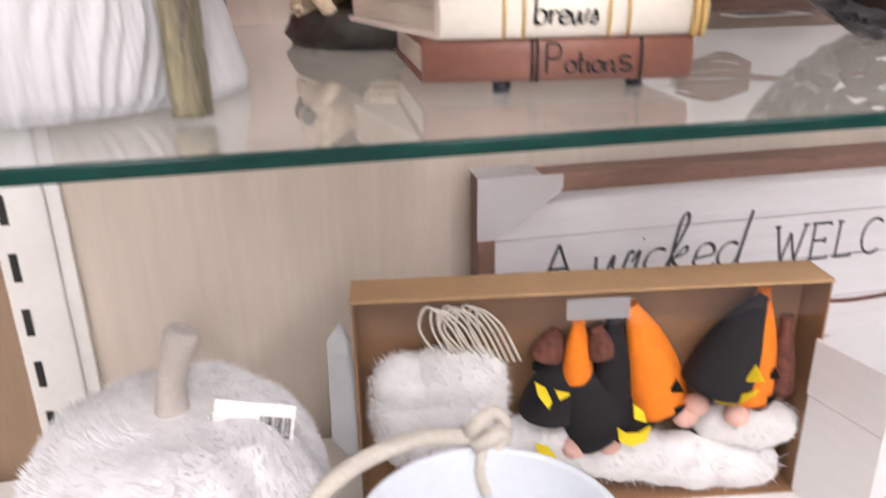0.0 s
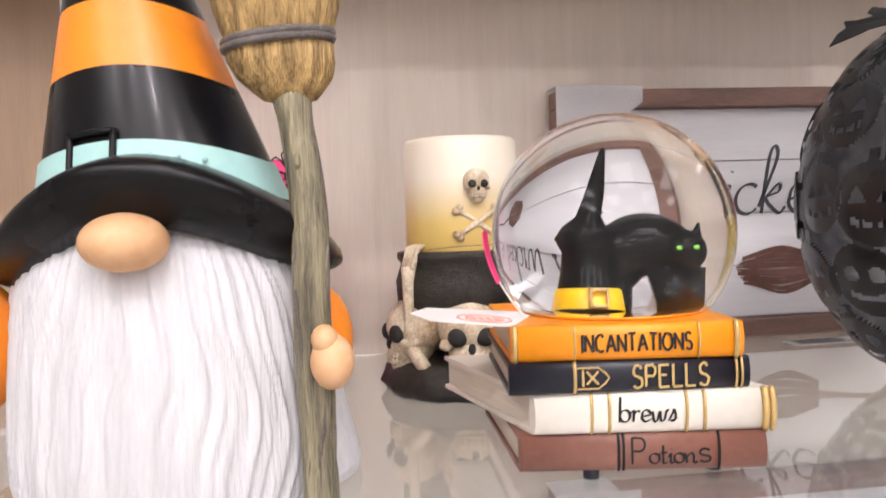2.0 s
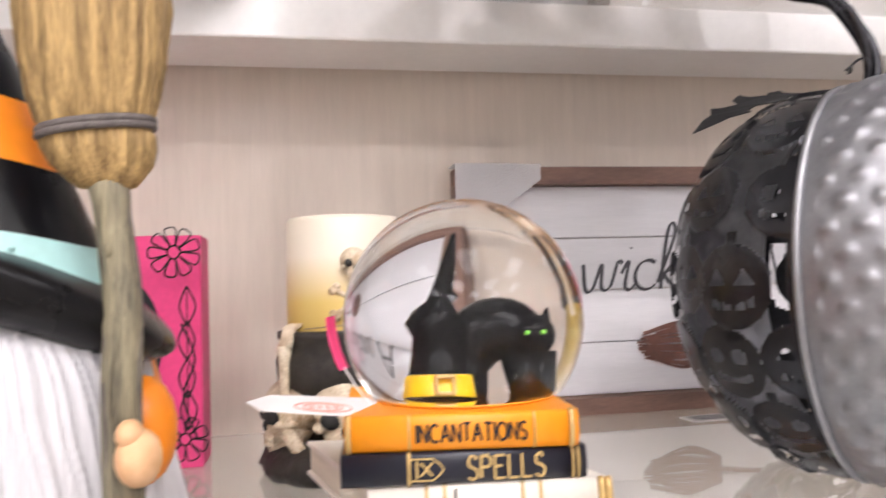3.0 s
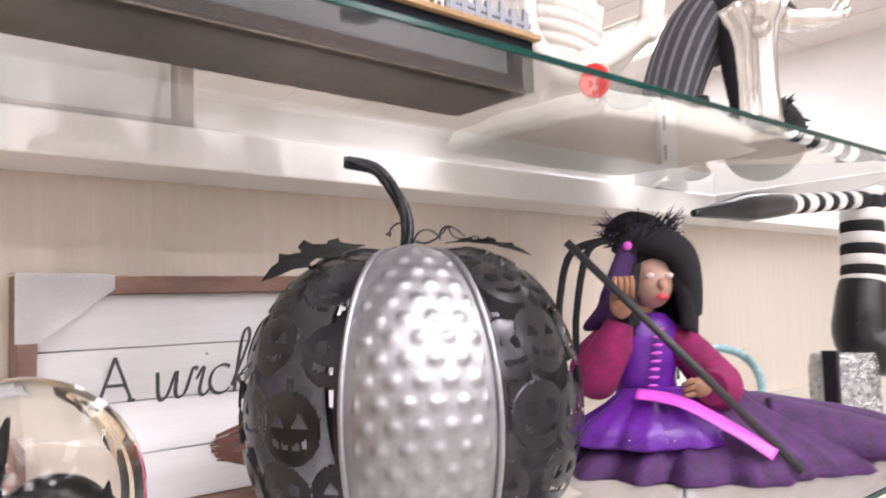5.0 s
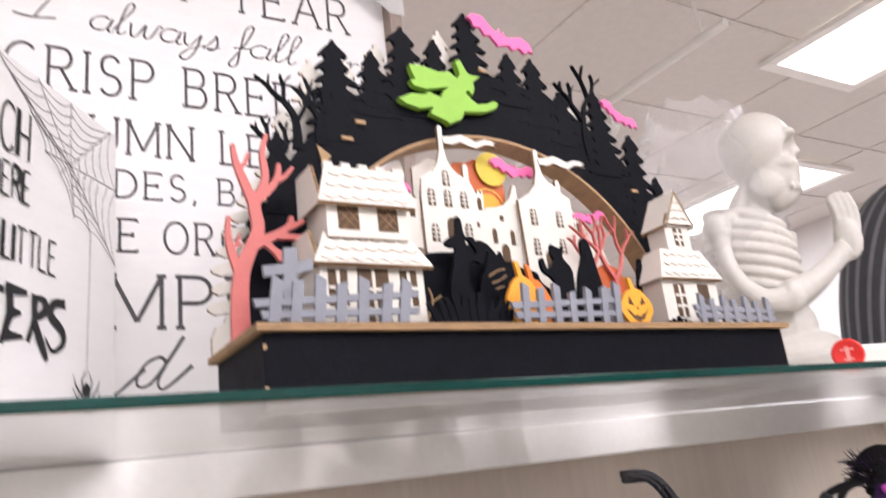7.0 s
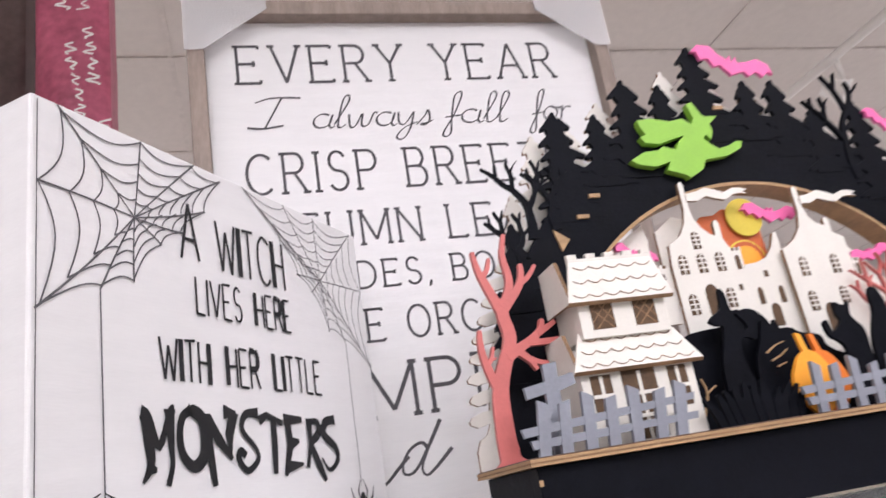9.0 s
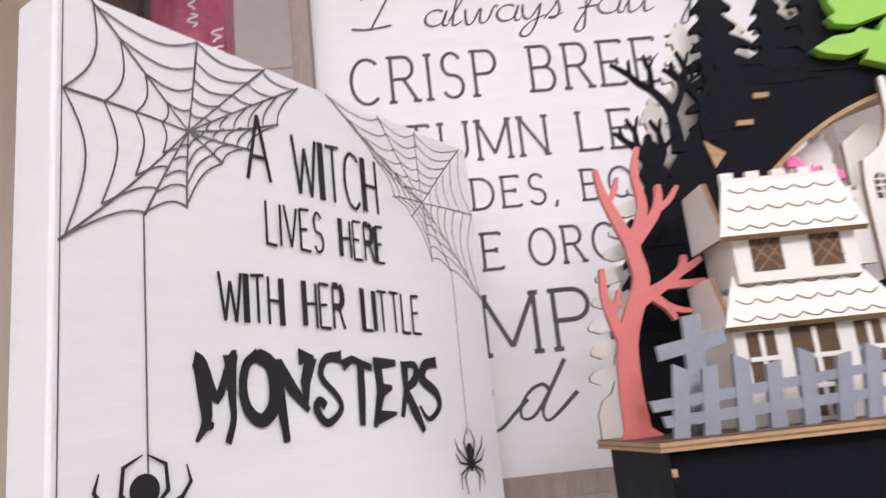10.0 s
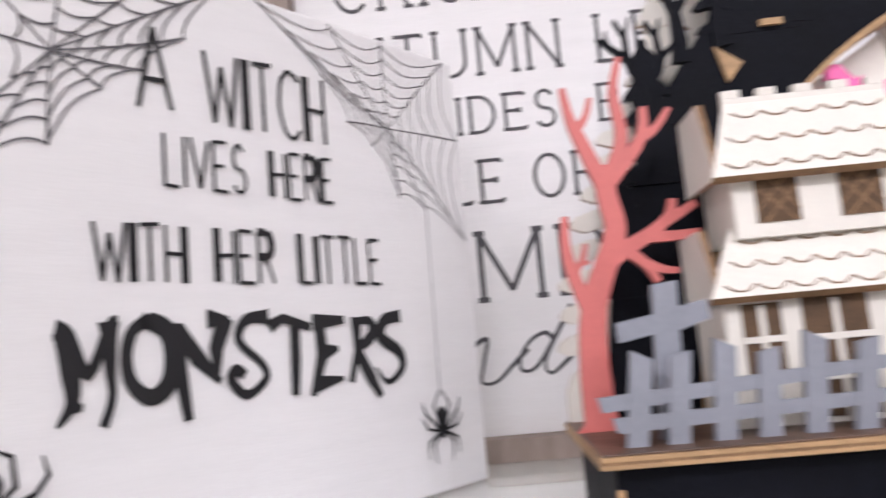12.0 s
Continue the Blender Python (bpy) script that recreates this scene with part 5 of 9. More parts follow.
    plate(bm, rounded([(0.352, VZ + 0.020), (0.352, VZ + 0.052), (0.362, VZ + 0.064), (0.376, VZ + 0.062), (0.386, VZ + 0.048), (0.392, VZ + 0.020)], 3), 0.3800, 0.3826)
    wpart("autumn_bush", bm, M_REDPLY, t, "burnt orange bush cut-out")
    bm = bmesh.new()
    limb_plate(bm, [(0.390, VZ + 0.018), (0.388, VZ + 0.045), (0.392, VZ + 0.066)], (0.0042, 0.0018), 0.3660, 0.3688)
    wpart("bare_tree", bm, M_BLACKPLY, t)


def coral_tree(t):
    """The large coral tree at the end of the tray."""
    y = 0.3700
    limbs = [([(0.0560, VZ), (0.0555, VZ + 0.020), (0.0575, VZ + 0.044), (0.0655, VZ + 0.064)], (0.0062, 0.0040)), ([(0.0645, VZ + 0.061), (0.0690, VZ + 0.074), (0.0672, VZ + 0.088), (0.0690, VZ + 0.098)], (0.0042, 0.0034)),
             ([(0.0680, VZ + 0.092), (0.0752, VZ + 0.108), (0.0740, VZ + 0.126), (0.0775, VZ + 0.1400)], (0.0030, 0.0011)), ([(0.0690, VZ + 0.092), (0.0800, VZ + 0.1040), (0.0838, VZ + 0.1120), (0.0845, VZ + 0.1195)], (0.0030, 0.0012)),
             ([(0.0815, VZ + 0.1070), (0.0880, VZ + 0.1105), (0.0940, VZ + 0.1180)], (0.0020, 0.0010)), ([(0.0668, VZ + 0.090), (0.0600, VZ + 0.108), (0.0565, VZ + 0.118), (0.0548, VZ + 0.1300)], (0.0032, 0.0011)), ([(0.0585, VZ + 0.113), (0.0625, VZ + 0.118), (0.0648, VZ + 0.1250)], (0.0018, 0.0009)),
             ([(0.0650, VZ + 0.062), (0.0735, VZ + 0.0665), (0.0830, VZ + 0.0715), (0.0895, VZ + 0.0770), (0.0912, VZ + 0.0830)], (0.0036, 0.0013)), ([(0.0870, VZ + 0.0745), (0.0935, VZ + 0.0775), (0.0995, VZ + 0.0808)], (0.0022, 0.0014)), ([(0.0800, VZ + 0.0695), (0.0900, VZ + 0.0690), (0.0998, VZ + 0.0695)], (0.0022, 0.0015)),
             ([(0.0720, VZ + 0.0655), (0.0790, VZ + 0.0590), (0.0825, VZ + 0.0525)], (0.0024, 0.0011)), ([(0.0780, VZ + 0.0600), (0.0845, VZ + 0.0570), (0.0905, VZ + 0.0560)], (0.0018, 0.0010)),
             ([(0.0572, VZ + 0.0400), (0.0520, VZ + 0.0560), (0.0498, VZ + 0.0680), (0.0505, VZ + 0.0800)], (0.0030, 0.0012)), ([(0.0515, VZ + 0.0580), (0.0550, VZ + 0.0625), (0.0572, VZ + 0.0690)], (0.0015, 0.0008)), ([(0.0545, VZ + 0.0615), (0.0580, VZ + 0.0622)], (0.0010, 0.0006))]
    bm = bmesh.new()
    plate(bm, rounded([(0.0468, VZ), (0.0500, VZ + 0.0035), (0.0510, VZ + 0.0120), (0.0610, VZ + 0.0120), (0.0620, VZ + 0.0045), (0.0668, VZ)], 3), y + 0.0002, y + 0.0042)
    for k, (pts, rr) in enumerate(limbs):
        o = 0.00012 * (k % 5)
        limb_plate(bm, pts, rr, y - o, y + 0.0040 - o)
    wpart("coral_tree", bm, M_CORALPLY, t, "coral pink bare tree cut-out")


def wooden_village():
    t = thing("wooden_village", pose(0.266, 0.366, GLASS_HIGH), "laser-cut wooden haunted village under a black forest arch", "decoration")
    for build in (village_base, forest_arch, flying_things, castle, front_houses, village_yard, coral_tree):
        build(t)
    return t


wooden_village()

# ---- things on the middle glass shelf ----
M_HATBLACK = material("black_glazed_resin", (0.005, 0.005, 0.006), 0.28, vary=0.3, scale=25, bump=0.12, coat=0.05, spec=0.22)
M_ORANGE = material("orange_glazed_resin", (0.90, 0.27, 0.015), 0.35, vary=0.1, scale=20, bump=0.05)
M_TEAL = material("pale_aqua_resin", (0.42, 0.68, 0.65), 0.45, vary=0.08, scale=30, bump=0.1)
M_BEARD = material("white_painted_resin_hair", (0.71, 0.70, 0.715), 0.55, vary=0.06, scale=30, bump=0.5, bscale=220, stretch=(3, 3, 0.25), second=(0.60, 0.59, 0.61))
M_NOSE = material("tan_painted_resin", (0.76, 0.48, 0.27), 0.5, vary=0.1, scale=25, bump=0.05, second=(0.62, 0.33, 0.15))
M_STICK = material("grey_bark_resin", (0.31, 0.27, 0.17), 0.45, vary=0.4, scale=70, bump=1.0, stretch=(3.2, 3.2, 0.16), second=(0.016, 0.014, 0.016))
M_STRAW = material("straw_resin", (0.62, 0.42, 0.17), 0.55, vary=0.25, scale=80, bump=1.0, stretch=(3.2, 3.2, 0.16), second=(0.11, 0.055, 0.015))
M_CORD = material("grey_cord_resin", (0.14, 0.12, 0.11), 0.6, vary=0.4, scale=120, bump=0.8)


def gnome():
    """One painted resin figure: beard, hat, nose, sleeve, hand and broom in a single mesh."""
    bm = bmesh.new()
    cx, cy = -0.082, 0.302
    rnd = random.Random(2)
    phase = [rnd.uniform(0, 6.28) for _ in range(6)]

    def strand(a, z):
        tw = a + 0.075 * math.sin(z * 38 + phase[0] + 2 * a) + 0.022 * math.sin(z * 120 + 5 * a + phase[1])
        fan = tw + 1.5708
        fan = math.atan2(math.sin(fan), math.cos(fan)) * (1.0 + 2.2 * max(0.0, z - 1.35))
        r = 1 + 0.009 * math.sin(37 * fan + phase[2]) + 0.011 * math.sin(61 * fan + 1.2 * math.sin(z * 40) + phase[3]) + 0.008 * math.sin(89 * fan + phase[4] + 18 * z)
        return r
    prof = [(0.0, 1.2945), (0.040, 1.2945), (0.0535, 1.2965), (0.0585, 1.302), (0.0605, 1.312), (0.061, 1.325), (0.0605, 1.338), (0.0602, 1.350), (0.0595, 1.362), (0.0585, 1.373), (0.0572, 1.383), (0.0555, 1.391), (0.0525, 1.399), (0.0470, 1.407), (0.0390, 1.414), (0.0280, 1.419), (0.0, 1.424)]
    fine = []
    for (r0, z0), (r1, z1) in zip(prof, prof[1:]):
        for k in range(3):
            fine.append((r0 + (r1 - r0) * k / 3, z0 + (z1 - z0) * k / 3))
    fine.append(prof[-1])
    fine = [f for i, f in enumerate(fine) if i == 0 or f[0] > 1e-4 or i == len(fine) - 1]
    lathe(bm, fine, 420, (cx + 0.002, cy), 0, 1.05, 0.93, strand)
    # Orange robe and white underside behind the beard.
    lathe(bm, [(0.0, 1.2945), (0.060, 1.2945), (0.061, 1.300), (0.056, 1.32), (0.050, 1.345), (0.0, 1.346)], 60, (cx + 0.016, cy + 0.03), 0, 1.02, 0.9)
    lathe(bm, [(0.0, 1.325), (0.058, 1.326), (0.062, 1.345), (0.060, 1.37), (0.054, 1.395), (0.04, 1.415), (0.0, 1.42)], 40, (cx, cy + 0.026), 1, 1.06, 0.8)
    ball(bm, (-0.020, 0.287, 1.361), (0.014, 0.016, 0.022), 18, 1)
    ball(bm, (-0.149, 0.287, 1.365), (0.014, 0.016, 0.026), 18, 1)
    # Nose and fists.
    ball(bm, (-0.0838, 0.2455, 1.4035), (0.0152, 0.0140, 0.0104), 28, 2)
    for hx in (-0.0155,):
        ball(bm, (hx + 0.001, 0.2535, 1.3568), (0.0082, 0.0095, 0.0105), 18, 2)
        ball(bm, (hx - 0.0015, 0.2515, 1.3655), (0.0050, 0.0065, 0.0055), 14, 2)
    # Hat: a drooping brim, a tapering crown with bands.
    n = 72
    rings = []
    for f, dz in ((0.60, 0.006), (0.80, 0.0045), (0.93, 0.0030), (0.985, 0.0015), (1.0, -0.0015), (0.99, -0.0045), (0.95, -0.0090), (0.86, -0.0165), (0.76, -0.0215), (0.5, -0.0215)):
        ring = []
        for i in range(n):
            a = 2 * math.pi * i / n
            x, y = 0.0690 * f * math.cos(a), 0.063 * f * math.sin(a)
            z = 1.4245 - 0.031 * (x / 0.0690) ** 2 + 0.006 * (1 - f) - 0.004 * math.sin(a) * f + 0.0012 * math.sin(3 * a + 1)
            ring.append(bm.verts.new((cx + 0.004 + x, cy - 0.002 + y, z + dz)))
        rings.append(ring)
    for p, q in zip(rings, rings[1:]):
        for i in range(n):
            fc = bm.faces.new((p[i], p[(i + 1) % n], q[(i + 1) % n], q[i]))
            fc.smooth, fc.material_index = True, 3
    # Crown as stacked lathes that lean; each band its own stretch.
    def crown(z0, z1, mi, steps=6, grow=0.0):
        prev = None
        for k in range(steps + 1):
            z = z0 + (z1 - z0) * k / steps
            u = (z - 1.41) / 0.16
            r = 0.0535 * (1 - u) ** 0.86 + 0.001 + grow
            lx = cx + 0.005 - 0.023 * u
            ring = [bm.verts.new((lx + r * math.cos(2 * math.pi * i / n), cy - 0.004 + r * 0.9 * math.sin(2 * math.pi * i / n), z - 0.012 * math.cos(2 * math.pi * i / n) ** 2 * (1 - u) + 0.003 * math.sin(2 * math.pi * i / n))) for i in range(n)]
            if prev:
                for i in range(n):
                    fc = bm.faces.new((prev[i], prev[(i + 1) % n], ring[(i + 1) % n], ring[i]))
                    fc.smooth, fc.material_index = True, mi
            prev = ring
        return prev
    crown(1.4275, 1.472, 3)
    crown(1.472, 1.4985, 1)
    crown(1.4985, 1.5685, 3, 8)
    top = crown(1.566, 1.569, 3, 1)
    fc = bm.faces.new(top)
    fc.material_index = 3
    crown(1.4290, 1.4435, 4, 3, 0.0011)
    # Buckle on the band.
    def on_hat(x, z):
        u = (z - 1.41) / 0.16
        r = 0.0535 * (1 - u) ** 0.86 + 0.0026
        k = max(-0.98, min(0.98, (x - (cx + 0.005 - 0.023 * u)) / r))
        return (x, cy - 0.004 - 0.9 * r * math.sqrt(1 - k * k), z - 0.012 * k * k * (1 - u) - 0.003 * math.sqrt(1 - k * k))
    for p, q in (((-0.1055, 1.4300), (-0.1055, 1.4475)), ((-0.0890, 1.4300), (-0.0890, 1.4475)), ((-0.1055, 1.4470), (-0.0890, 1.4470)), ((-0.1055, 1.4305), (-0.0890, 1.4305))):
        tube(bm, [on_hat(p[0] + (q[0] - p[0]) * k / 5, p[1] + (q[1] - p[1]) * k / 5) for k in range(6)], 0.0013, 8, 3)
    for k in range(3):
        ball(bm, on_hat(-0.076 + 0.009 * k, 1.4375), (0.0012, 0.0012, 0.0012), 8, 4)
    # Broom.
    def knots(pts, r0):
        return [r0 * rnd.uniform(0.92, 1.10) for _ in pts]
    stick = smooth_line([(-0.0205, 0.2600, 1.2965), (-0.0208, 0.2605, 1.33), (-0.0215, 0.2600, 1.375), (-0.0212, 0.2620, 1.415), (-0.0262, 0.2640, 1.458)], 7)
    tube(bm, stick, knots(stick, 0.0066), 18, 5)
    # Bark strips that wander up the stick, with a few knots.
    for k in range(20):
        a0_, w0 = 6.283 * k / 20 + rnd.uniform(-0.1, 0.1), rnd.uniform(0, 6.28)
        i0 = rnd.randrange(0, 10)
        i1 = min(len(stick), i0 + rnd.randrange(10, 22))
        pts = [p + 0.0064 * Vector((math.cos(a0_ + 0.22 * math.sin(i * 0.7 + w0)), math.sin(a0_ + 0.22 * math.sin(i * 0.7 + w0)), 0)) for i, p in enumerate(stick)][i0:i1]
        tube(bm, pts, [0.0002 + 0.0006 * math.sin(math.pi * (i + 0.5) / len(pts)) for i in range(len(pts))], 6, 7 if k % 4 == 0 else 5)
    for kz, ka in ((1.322, -1.9), (1.405, -1.2), (1.431, -2.2), (1.35, -0.9)):
        ball(bm, (-0.0212 + 0.0058 * math.cos(ka), 0.2612 + 0.0058 * math.sin(ka), kz), (0.0013, 0.0013, 0.0030), 10, 5)
    m = 96

    def head(prof_, mi):
        rs = []
        for z, r, x in prof_:
            rs.append([bm.verts.new((x + r * (1 + 0.045 * math.sin(31 * a + z * 60) + 0.03 * math.sin(53 * a)) * math.cos(a), 0.264 + 0.62 * r * (1 + 0.045 * math.sin(31 * a + z * 60) + 0.03 * math.sin(53 * a)) * math.sin(a), z)) for a in [2 * math.pi * i / m for i in range(m)]])
        for p, q in zip(rs, rs[1:]):
            for i in range(m):
                fc = bm.faces.new((p[i], p[(i + 1) % m], q[(i + 1) % m], q[i]))
                fc.smooth, fc.material_index = True, mi
        for ring in (rs[0], rs[-1]):
            fc = bm.faces.new(ring)
            fc.material_index = mi
    head([(1.4545, 0.0095, -0.0265), (1.4575, 0.0125, -0.0272), (1.463, 0.0172, -0.0282), (1.469, 0.0195, -0.0292), (1.4745, 0.0198, -0.0298), (1.4765, 0.0186, -0.03), (1.479, 0.0198, -0.0303), (1.488, 0.0225, -0.0306), (1.502, 0.0252, -0.0308), (1.522, 0.0272, -0.031), (1.540, 0.0262, -0.0312), (1.548, 0.022, -0.0312)], 6)
    for dz in (0.0, 0.0022):
        ringp = [(-0.03 + 0.0200 * math.cos(a), 0.264 + 0.0132 * math.sin(a), 1.4755 + dz + 0.0022 * math.cos(a)) for a in [2 * math.pi * i / 40 for i in range(41)]]
        tube(bm, ringp, 0.0016, 8, 7)
    return solid("gnome_figurine", bm, [M_BEARD, M_ORANGE, M_NOSE, M_HATBLACK, M_TEAL, M_STICK, M_STRAW, M_CORD], "resin gnome with white beard, striped witch hat and broom", "figurine", m=None)


gnome()

M_BOOKORANGE = material("orange_painted_book", (0.88, 0.31, 0.012), 0.35, vary=0.06, scale=40, bump=0.08)
M_BOOKNAVY = material("navy_painted_book", (0.010, 0.011, 0.020), 0.3, vary=0.3, scale=40, bump=0.1)
M_BOOKCREAM = material("cream_painted_book", (0.80, 0.74, 0.65), 0.4, vary=0.05, scale=40, bump=0.08)
M_BOOKBROWN = material("brown_painted_book", (0.205, 0.085, 0.06), 0.4, vary=0.15, scale=40, bump=0.1)
M_GOLD = material("gold_paint", (0.62, 0.43, 0.17), 0.4, metal=0.45, vary=0.2, scale=200, bump=0.3)
M_PAPER = material("resin_page_edges", (0.74, 0.67, 0.55), 0.6, vary=0.12, scale=60, bump=0.6, stretch=(0.3, 0.3, 8))
M_GLOBE = glass("clear_solid_globe", (0.995, 0.998, 1.0), 1.36)
M_CATBLACK = material("black_cat_resin", (0.002, 0.002, 0.0025), 0.08, vary=0.3, scale=60, bump=0.03, spec=0.16)
M_YELLOW = material("yellow_hat_band", (0.85, 0.52, 0.01), 0.35, vary=0.06, scale=60)
M_CATEYE = material("green_cat_eye", (0.16, 0.50, 0.05), 0.3)
M_RUBBER = material("dark_rubber_foot", (0.015, 0.017, 0.03), 0.5)


def book(t, z0, z1, x0, x1, d, ang, ox, oy, mat, spine_round, ink, words, style, wx, wh, bands, labelled, skew=0.0):
    """A closed book lying flat, its rounded spine to the front. Local x along the spine; skew slants its ends towards the back."""
    h = z1 - z0
    b = thing("book")
    b.parent = t
    b.matrix_local = t.matrix_basis.inverted() @ pose(ox, oy, z0, 0, 0, ang)
    b["label"] = labelled
    bm = bmesh.new()
    c = 0.0022
    nseg = 8
    prof = [(d, 0.0), (0.0035, 0.0)] + [(0.0035 - spine_round * math.sin(math.pi * (i + 0.5) / nseg), h / 2 - h / 2 * math.cos(math.pi * (i + 0.5) / nseg)) for i in range(nseg)] + [(0.0035, h), (d, h), (d, h - c), (0.006, h - c), (0.006, c), (d, c)]
    a = [bm.verts.new((x0 + skew * p[0] / d, p[0], p[1])) for p in prof]
    e = [bm.verts.new((x1 + skew * p[0] / d, p[0], p[1])) for p in prof]
    f1, f2 = bm.faces.new(a), bm.faces.new(list(reversed(e)))
    for i in range(len(prof)):
        j = (i + 1) % len(prof)
        f = bm.faces.new((a[j], a[i], e[i], e[j]))
        f.smooth = 1 < i < 10
    f1.normal_update()
    f2.normal_update()
    bmesh.ops.triangulate(bm, faces=[f1, f2])
    bm.verts.ensure_lookup_table()
    part("cover", bm, mat, b)
    bm = bmesh.new()
    box(bm, x0 + 0.0015, x1 - 0.0015, 0.0062, d - 0.002, c + 0.0001, h - c - 0.0001)
    for v in bm.verts:
        v.co.x += skew * v.co.y / d
    part("page_block", bm, M_PAPER, b, "cream page edges")
    front = 0.0035 - spine_round - 0.0005
    bm = bmesh.new()
    if style == "mixed":
        lettering(bm, words[0], wx[0], h * 0.22, wx[1] * 0.16, wh, 0.0009, front, "plain", jitter=1)
        lettering(bm, words[1], wx[0] + wx[1] * 0.21, h * 0.22, wx[1] * 0.58, wh * 0.86, 0.0009, front, "script")
        lettering(bm, words[2], wx[0] + wx[1] * 0.82, h * 0.24, wx[1] * 0.14, wh * 0.50, 0.0009, front, "plain", jitter=1)
    elif style == "script":
        lettering(bm, words, wx[0], h * 0.30, wx[1], wh, 0.0010, front, "script", shear=0.05)
    else:
        lettering(bm, words, wx[0], h * 0.5 - wh / 2, wx[1], wh, 0.0011, front, "plain", jitter=2)
    part("lettering", bm, ink, b, "painted title")
    for bx, bw, m_ in bands:
        bm = bmesh.new()
        pts = [(bx, 0.0035 - (spine_round + 0.0004) * math.sin(math.pi * (i + 0.5) / nseg), h / 2 - (h / 2 + 0.0002) * math.cos(math.pi * (i + 0.5) / nseg)) for i in range(nseg)]
        tube(bm, pts, bw, 6)
        part("spine_band", bm, m_, b)
    return b


def globe_on_books():
    z = GLASS_LOW
    t = thing("book_stack_globe", pose(0.115, 0.315, z, 0, 0, 0), "glass globe with cat and hat on four spell books", "figurine")
    inkd = M_INK
    A = -10.0
    B = book(t, z + 0.0045, z + 0.0205, 0.0, 0.1035, 0.105, A, 0.0625, 0.2845, M_BOOKBROWN, 0.0028, inkd, ("P", "otion", "S"), "mixed", (0.047, 0.034), 0.011, [(0.0415, 0.0006, inkd), (0.0435, 0.0006, inkd), (0.0835, 0.0006, inkd)], "brown resin book titled Potions", -0.014)
    B = book(t, z + 0.0208, z + 0.0385, 0.0, 0.1015, 0.104, A + 1.5, 0.0690, 0.2815, M_BOOKCREAM, 0.0030, inkd, "brews", "script", (0.035, 0.024), 0.0108, [(0.0235, 0.0007, M_GOLD), (0.031, 0.0007, M_GOLD), (0.0635, 0.0007, M_GOLD), (0.071, 0.0007, M_GOLD), (0.0965, 0.0016, M_GOLD), (0.0995, 0.0014, M_GOLD)], "cream resin book titled brews", -0.040)
    N = book(t, z + 0.0388, z + 0.0520, 0.0, 0.102, 0.100, A + 4, 0.0575, 0.2795, M_BOOKNAVY, 0.0024, M_GOLD, "SPELLS", "plain", (0.052, 0.032), 0.0094, [(0.0278, 0.0008, M_GOLD), (0.0962, 0.0006, M_GOLD), (0.0985, 0.0006, M_GOLD)], "navy resin book titled Spells with gold crest")
    bm = bmesh.new()
    f = 0.0035 - 0.0024 - 0.0006
    hh = 0.0132
    ribbon(bm, [(0.0285, 0.0022), (0.0375, 0.0022), (0.0405, 0.0045), (0.0420, hh / 2), (0.0405, hh - 0.0045), (0.0375, hh - 0.0022), (0.0285, hh - 0.0022)], [0.0008] * 7, f)
    for pts in ([(0.0325, 0.004), (0.0375, 0.0095)], [(0.0325, 0.0095), (0.0375, 0.004)], [(0.031, 0.003), (0.031, 0.0102)]):
        ribbon(bm, pts, 0.0010, f - 0.0001)
    part("crest", bm, M_GOLD, N, "gold raised crest")
    O = book(t, z + 0.0523, z + 0.0675, 0.0, 0.097, 0.098, A + 1, 0.0595, 0.2820, M_BOOKORANGE, 0.0028, inkd, "INCANTATIONS", "plain", (0.0295, 0.0455), 0.0072, [(0.0265, 0.0005, M_GOLD), (0.0785, 0.0005, M_GOLD), (0.0015, 0.0012, M_GOLD), (0.094, 0.0012, M_GOLD)], "orange resin book titled Incantations", -0.006)
    for fx, fy in ((0.094, 0.287), (0.15, 0.287), (0.085, 0.36), (0.16, 0.36)):
        bm = bmesh.new()
        lathe(bm, [(0.0, z), (0.0035, z), (0.0035, z + 0.0044), (0.0, z + 0.0044)], 14, (fx, fy))
        wpart("foot", bm, M_RUBBER, t, "dark rubber foot")
    # Globe, cut flat at its foot, on an orange disc.
    gx, gy, gz, R = 0.1205, 0.3280, 1.3985, 0.0580
    zb = z + 0.0692
    bm = bmesh.new()
    lathe(bm, [(0.0, z + 0.0676), (0.043, z + 0.0676), (0.044, z + 0.0684), (0.043, z + 0.0691), (0.0, z + 0.0691)], 48, (gx, gy))
    wpart("globe_foot", bm, M_BOOKORANGE, t, "orange painted disc under the globe")
    bm = bmesh.new()
    a0 = math.asin((zb + 0.0002 - gz) / R)
    prof = [(0.0, zb + 0.0002)] + [(R * math.cos(a0 + (math.pi / 2 - a0) * k / 40), gz + R * math.sin(a0 + (math.pi / 2 - a0) * k / 40)) for k in range(40)] + [(0.0, gz + R)]
    lathe(bm, prof, 96, (gx, gy))
    g = wpart("glass_ball", bm, M_GLOBE, t, "clear solid glass ball")
    g.visible_shadow = False
    # Hat inside.
    hx, hy = gx - 0.010, gy - 0.002
    bm = bmesh.new()
    lathe(bm, [(0.0, zb + 0.0006), (0.0195, zb + 0.0006), (0.0205, zb + 0.0028), (0.0185, zb + 0.0052), (0.0125, zb + 0.0070), (0.0116, zb + 0.013), (0.0098, zb + 0.022), (0.0086, zb + 0.029), (0.0100, zb + 0.034), (0.0080, zb + 0.0385), (0.0046, zb + 0.042), (0.0036, zb + 0.050), (0.0024, zb + 0.058), (0.0010, zb + 0.066), (0.0, zb + 0.067)], 32, (0, 0), wob=None)
